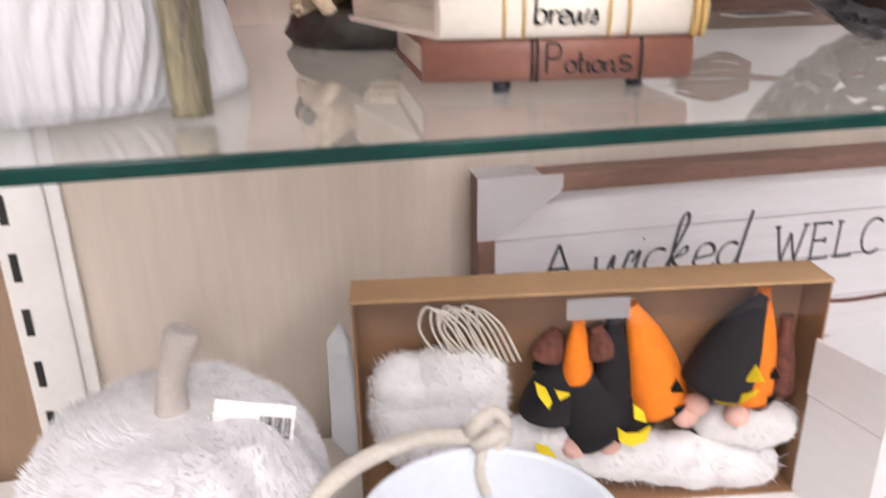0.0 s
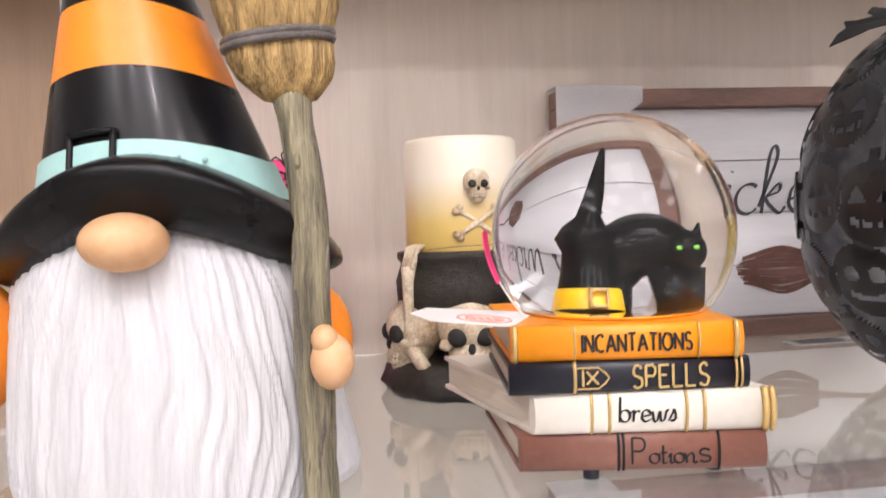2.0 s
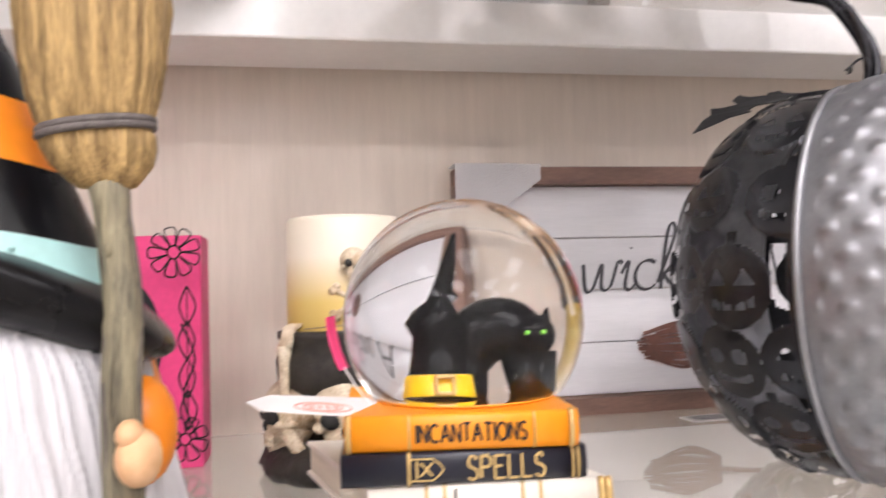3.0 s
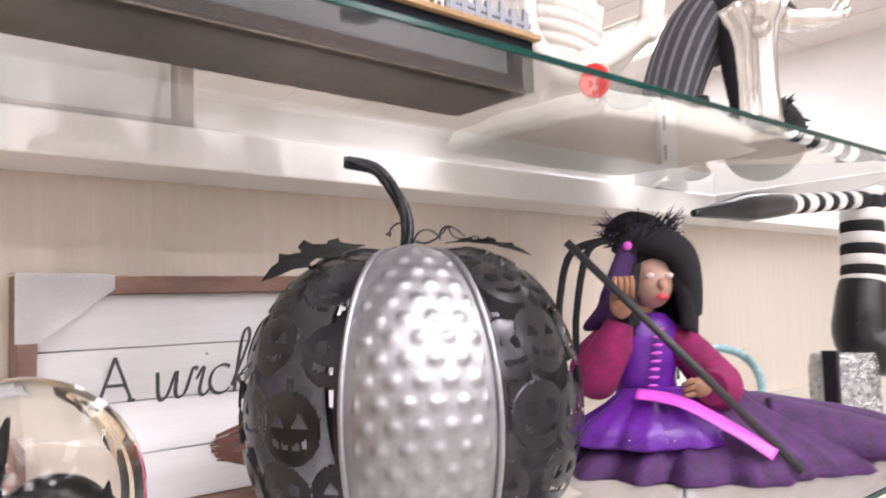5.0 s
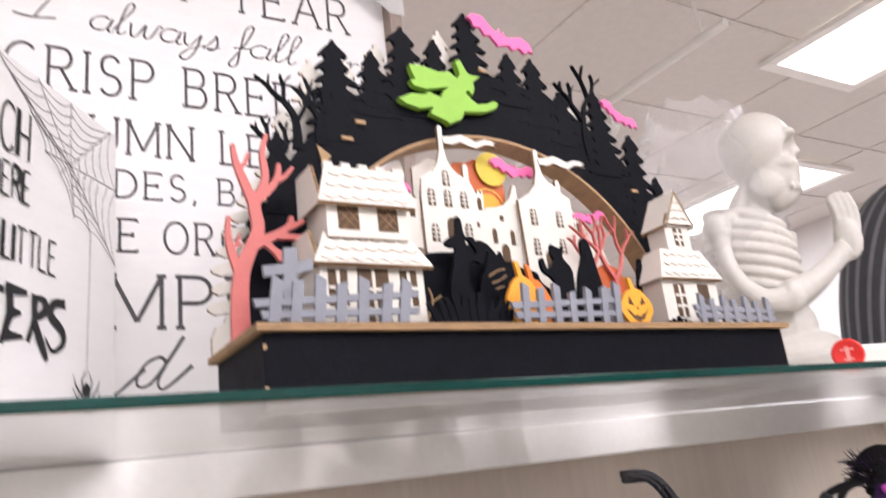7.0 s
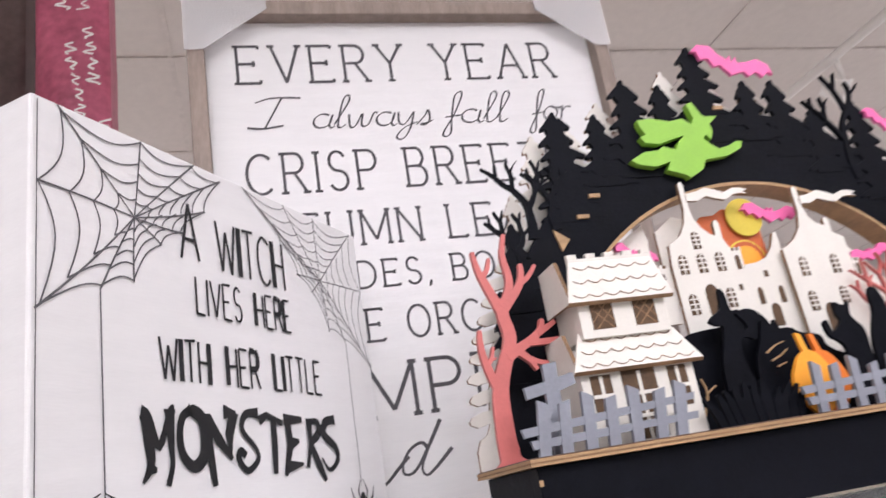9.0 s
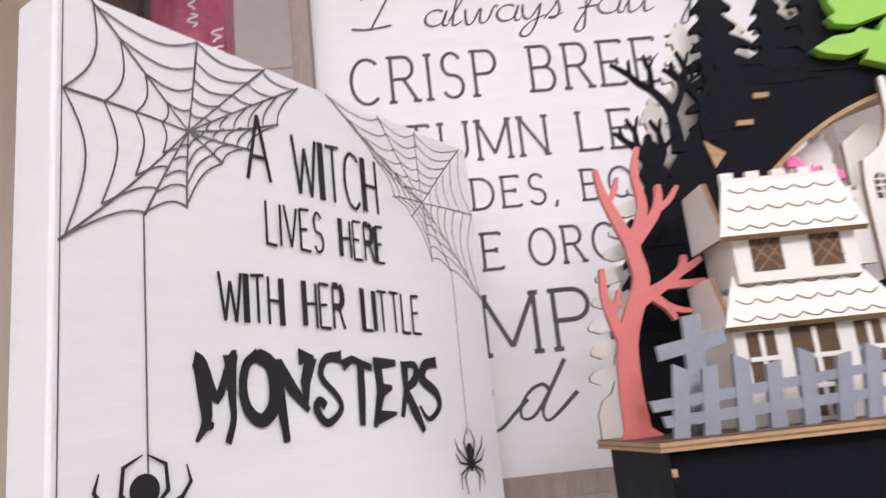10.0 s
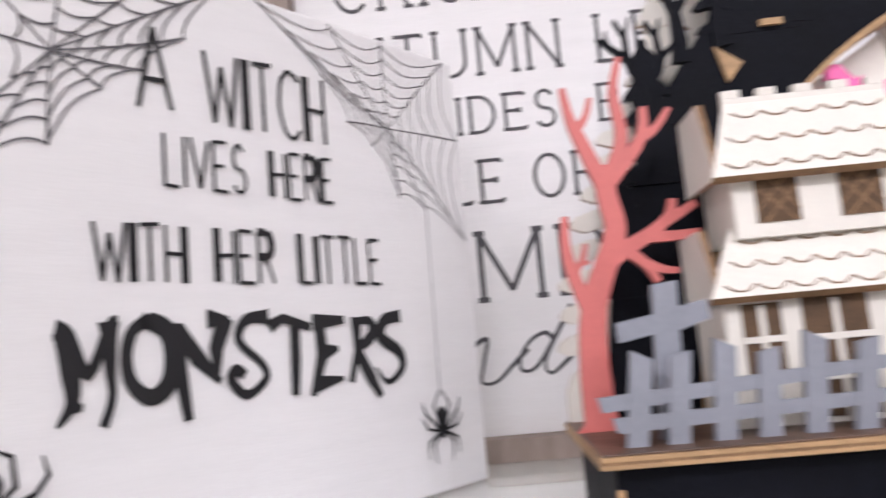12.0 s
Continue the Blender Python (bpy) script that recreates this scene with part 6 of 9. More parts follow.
    for v in bm.verts:
        k = max(0.0, v.co.z - zb - 0.034)
        v.co.x += hx + 0.22 * k - 0.0022 * math.exp(-((v.co.z - zb - 0.036) / 0.006) ** 2)
        v.co.y += hy
    hat = wpart("witch_hat", bm, M_CATBLACK, t, "small black witch hat inside the globe")
    bm = bmesh.new()
    lathe(bm, [(0.0135, zb + 0.0068), (0.0133, zb + 0.008), (0.0122, zb + 0.0148), (0.0112, zb + 0.0154), (0.0112, zb + 0.0068)], 32, (hx, hy))
    part("hat_band", bm, M_YELLOW, hat, "yellow hat band")
    bm = bmesh.new()
    for b in ((-0.006, -0.0045, 0.005, 0.013), (0.0025, 0.004, 0.005, 0.013), (-0.0045, 0.0025, 0.0115, 0.013), (-0.0045, 0.0025, 0.005, 0.0065)):
        box(bm, hx + b[0] * 0.8, hx + b[1] * 0.8, hy - 0.0146, hy - 0.0120, zb + b[2] + 0.0022, zb + b[3] + 0.0022, 0.0004)
    part("buckle", bm, M_GOLD, hat, "gold buckle")
    # Arched cat beside the hat.
    bm = bmesh.new()
    kx, ky = gx + 0.013, gy + 0.002
    body = smooth_line([(kx - 0.013, ky + 0.004, zb + 0.020), (kx - 0.006, ky + 0.003, zb + 0.029), (kx + 0.003, ky + 0.001, zb + 0.031), (kx + 0.010, ky - 0.002, zb + 0.026)], 5)
    tube(bm, body, [0.0090, 0.0098, 0.0104, 0.0107, 0.0110, 0.0112, 0.0112, 0.0112, 0.0110, 0.0108, 0.0106, 0.0104, 0.0102, 0.0100, 0.0096, 0.0090][:len(body)], 14)
    for lx, ly in ((-0.013, 0.0), (-0.010, 0.008), (0.007, -0.004), (0.012, -0.001)):
        tube(bm, [(kx + lx, ky + ly, zb + 0.022), (kx + lx + 0.001, ky + ly - 0.001, zb + 0.010), (kx + lx, ky + ly - 0.002, zb + 0.0006)], [0.0080, 0.0060, 0.0050], 10)
    ball(bm, (kx + 0.0115, ky - 0.0065, zb + 0.0285), (0.0080, 0.0068, 0.0075), 16)
    lathe(bm, [(0.0, zb + 0.0004), (0.019, zb + 0.0004), (0.018, zb + 0.0022), (0.0, zb + 0.0026)], 30, (kx, ky))
    for d in (-1, 1):
        tube(bm, [(kx + 0.0115 + d * 0.004, ky - 0.0065, zb + 0.0325), (kx + 0.0115 + d * 0.0052, ky - 0.0065, zb + 0.038)], [0.0024, 0.0004], 8)
    tail = smooth_line([(kx - 0.015, ky + 0.005, zb + 0.022), (kx - 0.021, ky + 0.004, zb + 0.030), (kx - 0.018, ky + 0.006, zb + 0.04), (kx - 0.014, ky + 0.006, zb + 0.044)], 4)
    tube(bm, tail, 0.002, 8)
    cat = wpart("cat", bm, M_CATBLACK, t, "arched black cat inside the globe")
    for d in (-1, 1):
        bm = bmesh.new()
        ball(bm, (kx + 0.0115 + d * 0.0030, ky - 0.0126, zb + 0.0296), (0.0012, 0.0006, 0.0009), 10)
        part("eye", bm, M_CATEYE, cat, "bright green eye")
    return t


globe_on_books()

# Price ticket that sticks out from under the globe.
M_TICKET = material("white_card", (0.82, 0.79, 0.77), 0.6, vary=0.03, scale=60)
M_REDINK = material("red_print", (0.80, 0.38, 0.32), 0.6)
M_PINKCARD = material("pink_card", (0.88, 0.05, 0.20), 0.5)


def price_ticket():
    t = thing("price_ticket", pose(0.072, 0.300, 1.3605, 4, 6, 8), "white price ticket with red print stuck under the globe", "ticket")
    bm = bmesh.new()
    v = [(-0.052, 0.012), (-0.047, -0.004), (-0.004, -0.012), (0.012, 0.0), (0.006, 0.03), (-0.04, 0.03)]
    a = [bm.verts.new((x, y, 0.0)) for x, y in v]
    b = [bm.verts.new((x, y, 0.0005)) for x, y in v]
    bm.faces.new(list(reversed(a)))
    bm.faces.new(b)
    for i in range(6):
        bm.faces.new((a[i], a[(i + 1) % 6], b[(i + 1) % 6], b[i]))
    part("card", bm, M_TICKET, t)
    bm = bmesh.new()
    for r in (0.0095, 0.0065):
        pts = [(-0.02 + r * 1.3 * math.cos(i / 30 * 6.283), 0.004 + r * math.sin(i / 30 * 6.283), 0.0007) for i in range(31)]
        tube(bm, pts, 0.0005, 4)
    for i in range(4):
        box(bm, -0.026 + i * 0.0035, -0.024 + i * 0.0035, 0.001, 0.007, 0.0006, 0.0008)
    part("printed_mark", bm, M_REDINK, t, "red ring and bars")
    return t


def pink_tag():
    """A bent pink tag that leans on the globe."""
    t = thing("pink_tag", pose(0.0590, 0.317, 1.3780, 0, 0, -20), "bent hot pink card tag leaning against the globe", "tag")
    bm = bmesh.new()
    rows = []
    for k in range(9):
        u = k / 8
        x, zz = -0.003 + 0.006 * u * u, 0.024 * (1 - u)
        rows.append([bm.verts.new((x + dx, dy, zz)) for dx, dy in ((0, -0.006), (0, 0.006), (0.0006, 0.006), (0.0006, -0.006))])
    for p, q in zip(rows, rows[1:]):
        for i in range(4):
            bm.faces.new((p[i], p[(i + 1) % 4], q[(i + 1) % 4], q[i]))
    bm.faces.new(rows[0])
    bm.faces.new(list(reversed(rows[-1])))
    part("card", bm, M_PINKCARD, t)
    bm = bmesh.new()
    tube(bm, smooth_line([(0.003, 0.0, 0.001), (0.008, 0.002, -0.008), (0.014, 0.004, -0.0164)], 5), 0.0004, 5)
    part("string", bm, M_TICKET, t, "thin white string")


pink_tag()


price_ticket()

# Skull candle.
M_BONE = material("ivory_bone_resin", (0.78, 0.69, 0.53), 0.45, vary=0.12, scale=75, bump=0.5, second=(0.36, 0.23, 0.11))
M_CAULDRON = material("black_iron_resin", (0.030, 0.024, 0.018), 0.45, vary=0.5, scale=140, bump=1.0, second=(0.006, 0.005, 0.004))


def wax_two_tone():
    """Ivory wax that turns mustard towards its foot."""
    m = material("dipped_wax", (0.80, 0.70, 0.55), 0.4, vary=0.04, scale=20, bump=0.05)
    nt = m.node_tree
    b = nt.nodes["Principled BSDF"]
    tc = nt.nodes.new("ShaderNodeTexCoord")
    sep = nt.nodes.new("ShaderNodeSeparateXYZ")
    nt.links.new(tc.outputs["Generated"], sep.inputs[0])
    ramp = nt.nodes.new("ShaderNodeValToRGB")
    ramp.color_ramp.elements[0].position, ramp.color_ramp.elements[0].color = 0.12, (0.55, 0.37, 0.09, 1)
    ramp.color_ramp.elements[1].position, ramp.color_ramp.elements[1].color = 0.72, (0.80, 0.71, 0.57, 1)
    e = ramp.color_ramp.elements.new(0.4)
    e.color = (0.66, 0.48, 0.15, 1)
    nt.links.new(sep.outputs["Z"], ramp.inputs["Fac"])
    nt.links.new(ramp.outputs["Color"], b.inputs["Base Color"])
    return m


def skull_into(bm, c, s, turn, mi=0, md=1):
    """A small skull facing -y before the turn."""
    R = Matrix.Rotation(radians(turn), 3, "Z")

    def at(x, y, z):
        return Vector(c) + R @ Vector((x * s, y * s, z * s))
    ball(bm, at(0, 0, 0.2), (0.9 * s, 1.0 * s, 0.85 * s), 22, mi, R)
    ball(bm, at(0, -0.25, -0.45), (0.62 * s, 0.7 * s, 0.55 * s), 18, mi, R)
    ball(bm, at(0, -0.35, -0.95), (0.48 * s, 0.55 * s, 0.28 * s), 16, mi, R)
    for d in (-1, 1):
        ball(bm, at(d * 0.37, -0.82, 0.0), (0.29 * s, 0.22 * s, 0.27 * s), 14, md, R)
        ball(bm, at(d * 0.68, -0.5, -0.25), (0.2 * s, 0.35 * s, 0.16 * s), 12, mi, R)
    ball(bm, at(0, -0.93, -0.32), (0.11 * s, 0.1 * s, 0.16 * s), 10, md, R)
    for row, z in ((0, -0.62), (1, -0.80)):
        for i in range(6):
            a = (i - 2.5) * 0.16
            ball(bm, at(a, -0.93 + a * a * 0.5, z), (0.075 * s, 0.06 * s, 0.10 * s), 8, mi, R)
        ball(bm, at(0, -0.86, z - 0.09), (0.42 * s, 0.07 * s, 0.02 * s), 12, md, R)


def skull_candle():
    cx, cy, z = 0.073, 0.490, GLASS_LOW
    t = thing("skull_candle", pose(cx, cy, z), "ivory candle in a black cauldron carried by resin skulls", "candle holder")
    bm = bmesh.new()
    lathe(bm, [(0.0, z + 0.075), (0.0385, z + 0.075), (0.0388, z + 0.09), (0.0385, z + 0.166), (0.037, z + 0.1685), (0.030, z + 0.168), (0.026, z + 0.163), (0.0, z + 0.162)], 48, (cx, cy))
    c = wpart("candle", bm, wax_two_tone(), t, "ivory wax candle, mustard at its foot")
    bm = bmesh.new()
    tube(bm, [(cx, cy, z + 0.16), (cx + 0.001, cy, z + 0.172)], 0.001, 6)
    part("wick", bm, M_DARK, c)
    bm = bmesh.new()
    lathe(bm, [(0.0, z + 0.05), (0.036, z + 0.05), (0.046, z + 0.06), (0.047, z + 0.074), (0.043, z + 0.086), (0.0455, z + 0.0895), (0.0455, z + 0.0935), (0.0425, z + 0.0945), (0.0405, z + 0.09), (0.0, z + 0.0895)], 40, (cx, cy))
    wpart("cauldron", bm, M_CAULDRON, t, "black cauldron")
    bm = bmesh.new()
    lathe(bm, [(0.0, z), (0.054, z), (0.058, z + 0.006), (0.055, z + 0.016), (0.046, z + 0.021), (0.0, z + 0.022)], 56, (cx, cy), wob=lambda a, zz: 1 + 0.025 * math.sin(11 * a) + 0.02 * math.sin(23 * a + zz * 300))
    wpart("base", bm, M_CAULDRON, t, "rough black base")
    for k in range(5):
        a = -95 + 72 * k
        bm = bmesh.new()
        skull_into(bm, (cx + 0.0335 * math.cos(radians(a)), cy + 0.0335 * math.sin(radians(a)), z + 0.041), 0.0230, a + 90)
        wpart("skull", bm, [M_BONE, M_DARK], t)
    # Applied skull and crossed bones on the wax.
    bm = bmesh.new()
    fx, fy = cx + 0.004, cy - 0.0375
    skull_into(bm, (fx, fy, z + 0.137), 0.0098, 0)
    wpart("skull_ornament", bm, [M_BONE, M_DARK], t)
    for d in (-1, 1):
        bm = bmesh.new()
        p0, p1 = Vector((fx - d * 0.0125, fy - 0.001 - 0.0006 * d, z + 0.104)), Vector((fx + d * 0.0125, fy - 0.001 - 0.0006 * d, z + 0.121))
        tube(bm, [p0, p0.lerp(p1, 0.15), p1.lerp(p0, 0.15), p1], [0.0026, 0.0017, 0.0017, 0.0026], 10)
        for p in (p0, p1):
            for e in (-1, 1):
                ball(bm, p + Vector((0.0012 * e, 0, -0.0012 * e * d)), 0.0027, 8)
        wpart("crossed_bone", bm, M_BONE, t)
    # Arm bones at the sides.
    for a in (-148, -32, 90):
        dx, dy = math.cos(radians(a)), math.sin(radians(a))
        bm = bmesh.new()
        r = 0.0475
        tube(bm, smooth_line([(cx + dx * r, cy + dy * r, z + 0.03), (cx + dx * (r + 0.001), cy + dy * (r + 0.001), z + 0.055), (cx + dx * r, cy + dy * r, z + 0.085)], 4), [0.0052, 0.0042, 0.0036, 0.0034, 0.0034, 0.0036, 0.004, 0.0045, 0.005], 12)
        for e in range(4):
            tube(bm, [(cx + dx * r + (e - 1.5) * 0.003 * -dy, cy + dy * r + (e - 1.5) * 0.003 * dx, z + 0.084), (cx + dx * (r - 0.004) + (e - 1.5) * 0.0034 * -dy, cy + dy * (r - 0.004) + (e - 1.5) * 0.0034 * dx, z + 0.0965), (cx + dx * (r - 0.010) + (e - 1.5) * 0.0034 * -dy, cy + dy * (r - 0.010) + (e - 1.5) * 0.0034 * dx, z + 0.0985)], [0.0022, 0.0019, 0.0014], 8)
        tube(bm, [(cx + dx * r, cy + dy * r, z + 0.031), (cx + dx * 0.04 - dy * 0.012, cy + dy * 0.046 + dx * 0.012, z + 0.012)], [0.005, 0.0042], 12)
        wpart("arm_bone", bm, M_BONE, t)
    # Pink tag on a string.
    bm = bmesh.new()
    box(bm, cx + 0.016, cx + 0.030, cy - 0.062, cy - 0.0612, z + 0.070, z + 0.098, 0.0003)
    tg = wpart("price_tag", bm, M_PINKCARD, t, "bright pink hang tag")
    bm = bmesh.new()
    tube(bm, smooth_line([(cx - 0.028, cy - 0.036, z + 0.096), (cx - 0.005, cy - 0.050, z + 0.098), (cx + 0.021, cy - 0.0606, z + 0.098)], 6), 0.0003, 5)
    part("string", bm, M_CORD, tg)
    return t


skull_candle()

# Pink printed gift bag behind the gnome.
M_PINKBAG = material("magenta_printed_card", (0.66, 0.045, 0.18), 0.5, vary=0.12, scale=40, bump=0.1)


def gift_bag():
    x0, x1, y, z = -0.150, -0.025, 0.545, GLASS_LOW
    t = thing("gift_bag", pose((x0 + x1) / 2, y, z), "magenta gift box printed with black flowers and a skull", "gift box")
    bm = bmesh.new()
    box(bm, x0, x1, y - 0.022, y + 0.022, z, z + 0.162, 0.0012)
    wpart("box", bm, M_PINKBAG, t)
    bm = bmesh.new()
    yf = y - 0.0224

    def line(pts, w):
        ribbon(bm, [(p[0], p[1]) for p in smooth_line([(a, b, 0) for a, b in pts], 5)], [w] * ((len(pts) - 1) * 5 + 1), yf - 0.0001)

    def flower(fx, fz, r, n):
        for i in range(n):
            a = 2 * math.pi * i / n
            b = a + 2 * math.pi / n
            line([(fx + 0.3 * r * math.cos(a), fz + 0.3 * r * math.sin(a)), (fx + r * math.cos(a + 0.1), fz + r * math.sin(a + 0.1)), (fx + 1.1 * r * math.cos((a + b) / 2), fz + 1.1 * r * math.sin((a + b) / 2)), (fx + r * math.cos(b - 0.1), fz + r * math.sin(b - 0.1)), (fx + 0.3 * r * math.cos(b), fz + 0.3 * r * math.sin(b))], 0.0011)
        line([(fx + 0.3 * r * math.cos(k), fz + 0.3 * r * math.sin(k)) for k in (0, 1.2, 2.4, 3.6, 4.8, 6.28)], 0.0013)
    flower(x1 - 0.018, z + 0.150, 0.016, 9)
    flower(x1 - 0.012, z + 0.020, 0.014, 8)
    flower(x0 + 0.02, z + 0.145, 0.015, 9)
    flower(x0 + 0.015, z + 0.03, 0.015, 8)
    for lz, d in ((0.112, 1), (0.062, -1), (0.04, 1), (0.088, -1)):
        lx = x1 - 0.010
        line([(lx, z + lz - 0.014), (lx + d * 0.006, z + lz), (lx, z + lz + 0.014)], 0.0012)
        line([(lx, z + lz - 0.014), (lx - d * 0.005, z + lz), (lx, z + lz + 0.014)], 0.0012)
        line([(lx, z + lz - 0.014), (lx, z + lz + 0.010)], 0.0008)
    line([(x1 - 0.004, z + 0.02), (x1 - 0.013, z + 0.05), (x1 - 0.005, z + 0.075), (x1 - 0.014, z + 0.10)], 0.0014)
    sx, sz = (x0 + x1) / 2, z + 0.088
    v = [bm.verts.new((sx + 0.036 * math.cos(i / 32 * 6.2832), yf, sz + 0.05 * math.sin(i / 32 * 6.2832))) for i in range(32)]
    bm.faces.new(v)
    wpart("floral_print", bm, M_INK, t, "black printed flowers and oval", fix=False)
    bm = bmesh.new()
    for d in (-1, 1):
        for r in (0.007, 0.0105):
            ribbon(bm, [(sx + d * 0.014 + r * math.cos(i / 16 * 6.2832), sz + 0.008 + r * math.sin(i / 16 * 6.2832)) for i in range(17)], [0.0016] * 17, yf - 0.0006)
    for i in range(7):
        ribbon(bm, [(sx + (i - 3) * 0.0055, sz - 0.022), (sx + (i - 3) * 0.0055, sz - 0.031)], 0.0014, yf - 0.0006)
    ribbon(bm, [(sx - 0.02, sz - 0.0265), (sx + 0.02, sz - 0.0265)], 0.0012, yf - 0.0007)
    wpart("skull_print", bm, M_TICKET, t, "white printed skull face", fix=False)


gift_bag()

# Ticket lying at the back of the glass.
t = thing("paper_label", pose(0.40, 0.575, GLASS_LOW, 0, 0, 3), "small printed paper label lying on the glass", "label")
bm = bmesh.new()
box(bm, -0.035, 0.035, -0.012, 0.012, 0.0, 0.0006)
part("slip", bm, M_TICKET, t)
bm = bmesh.new()
for i in range(5):
    box(bm, -0.030, 0.02 - 0.006 * (i % 2), -0.009 + i * 0.004, -0.0075 + i * 0.004, 0.0007, 0.0009)
part("printed_bars", bm, M_INKGREY, t)

# ---- punched metal pumpkin ----
M_STEEL = material("hammered_grey_metal", (0.33, 0.33, 0.345), 0.46, metal=0.85, vary=0.12, scale=30, bump=0.15)
M_STEELDARK = material("punched_dark_metal", (0.048, 0.048, 0.053), 0.24, metal=0.8, vary=0.2, scale=30, bump=0.15)
M_LEAF = material("black_painted_metal", (0.006, 0.006, 0.007), 0.6, vary=0.3, scale=60, spec=0.2)
M_WIRE = material("dark_wire", (0.06, 0.06, 0.065), 0.4, metal=0.8, vary=0.2, scale=60)


def metal_pumpkin():
    cx, cy, z0 = 0.404, 0.383, GLASS_LOW
    A, HZ = 0.1255, 0.121
    zc = z0 + HZ - 0.004
    t = thing("metal_pumpkin", pose(cx, cy, z0), "grey metal pumpkin lantern with punched and dimpled panels", "lantern")

    def surf(a, v, push=0.0):
        """a: degrees round, v: -1 (foot) to 1 (crown)."""
        ph = v * math.pi / 2 * 0.93
        r = (A * math.cos(ph) ** 0.80 + push * math.cos(ph))
        z = zc + (HZ + push) * math.sin(ph) - 0.010 * max(0.0, v) ** 6
        return Vector((cx + r * math.cos(radians(a)), cy + r * math.sin(radians(a)), max(z, z0 + 0.0005)))
    # Three narrow dimpled panels and three wide punched ones by turns.
    for g in range(6):
        solid_gore = g % 2 == 0
        a0 = -149 + 120 * (g // 2) + (0 if solid_gore else 46)
        a1 = a0 + (46 if solid_gore else 74)
        span = 0.1005 if solid_gore else 0.162
        rnd = random.Random(40 + g)
        bm = bmesh.new()
        nu, nv = (140, 230) if not solid_gore else (80, 150)
        shapes = []
        if not solid_gore:
            # Overlapping pumpkins and skulls: centre u, v, size, kind.
            for row in range(7):
                v = -0.80 + row * 0.265
                for col in range(3 if row % 2 else 4):
                    u = (0.20 + 0.30 * col) if row % 2 else (0.05 + 0.30 * col)
                    shapes.append((u + rnd.uniform(-0.05, 0.05), v + rnd.uniform(-0.03, 0.03), rnd.uniform(0.90, 1.06), rnd.random() < 0.45))

        def kept(u, v):
            if u < 0.035 or u > 0.965 or v > 0.86 or v < -0.92:
                return True
            w = math.cos(v * math.pi / 2 * 0.93) ** 0.8
            inside = False
            for su, sv, s, skull in shapes:
                dx, dz = (u - su) * span * w / (0.0250 * s), (v - sv) * 0.177 / (0.0228 * s)
                if abs(dx) > 1.3 or abs(dz) > 1.4:
                    continue
                d = dx * dx + dz * dz
                if d < 1.0:
                    inside = True
                    for q in (-1, 1):
                        ex, ez = dx - q * 0.36, dz - 0.18
                        if (ex * ex + ez * ez < 0.045) if skull else (abs(ex) < 0.21 - 0.6 * (ez + 0.08) and -0.14 < ez < 0.24):
                            return False
                    if abs(dx) < 0.55 and -0.56 + 0.35 * dx * dx < dz < -0.40 + 0.5 * dx * dx and (int((dx + 2) * 9) % 3 != 0 or skull):
                        return False
                    if d > 0.955 and dx > 0.35 and dz < 0.2:
                        return False
                elif abs(dx) < 0.12 and 1.0 <= dz < 1.28:
                    inside = True
            return inside
        grid = {}

        def vert(i, j):
            if (i, j) not in grid:
                u, v = i / nu, -0.985 + 1.955 * j / nv
                push = 0.006 * math.sin(math.pi * u)
                if solid_gore:
                    # Staggered hammered dimples.
                    w = math.cos(v * math.pi / 2 * 0.93) ** 0.8
                    sx, sz = (u - 0.5) * 0.1005 * w / 0.0172, v * 0.177 / 0.0132
                    row = round(sz)
                    fx = sx - (row % 2) * 0.5
                    dd = ((fx - round(fx)) ** 2 + (sz - row) ** 2) ** 0.5
                    if abs(u - 0.5) < 0.42 and -0.86 < v < 0.80:
                        push += 0.0019 * max(0.0, 1 - (dd / 0.36) ** 2) ** 1.3
                else:
                    # Plates lie at slightly different depths.
                    push = 0.003 * math.sin(math.pi * u)
                    w = math.cos(v * math.pi / 2 * 0.93) ** 0.8
                    for k, (su, sv, s, skull) in enumerate(shapes):
                        if ((u - su) * span * w / (0.0250 * s)) ** 2 + ((v - sv) * 0.177 / (0.0228 * s)) ** 2 < 1.0:
                            push = 0.003 * math.sin(math.pi * u) + 0.0011 * (k % 3)
                grid[(i, j)] = bm.verts.new(surf(a0 + (a1 - a0) * u, v, push))
            return grid[(i, j)]
        for i in range(nu):
            for j in range(nv):
                if solid_gore or kept((i + 0.5) / nu, -0.985 + 1.955 * (j + 0.5) / nv):
                    f = bm.faces.new((vert(i, j), vert(i + 1, j), vert(i + 1, j + 1), vert(i, j + 1)))
                    f.smooth = True
        wpart("dimpled_panel" if solid_gore else "punched_panel", bm, M_STEEL if solid_gore else M_STEELDARK, t, "hammered grey metal panel with dimples" if solid_gore else "dark metal panel punched with small faces", fix=False)
        bm = bmesh.new()
        tube(bm, [surf(a0, -0.985 + 1.955 * k / 40, 0.0015) for k in range(41)], 0.0022, 8)
        wpart("seam_rib", bm, M_STEEL, t)
    bm = bmesh.new()
    lathe(bm, [(0.0, z0), (0.034, z0), (0.036, z0 + 0.004), (0.03, z0 + 0.007), (0.0, z0 + 0.007)], 32, (cx, cy))
    wpart("foot_ring", bm, M_STEELDARK, t)
    zt = zc + HZ - 0.008
    bm = bmesh.new()
    lathe(bm, [(0.022, zt - 0.006), (0.024, zt + 0.001), (0.012, zt + 0.006), (0.0, zt + 0.007)], 24, (cx, cy))
    wpart("crown_cap", bm, M_STEELDARK, t)
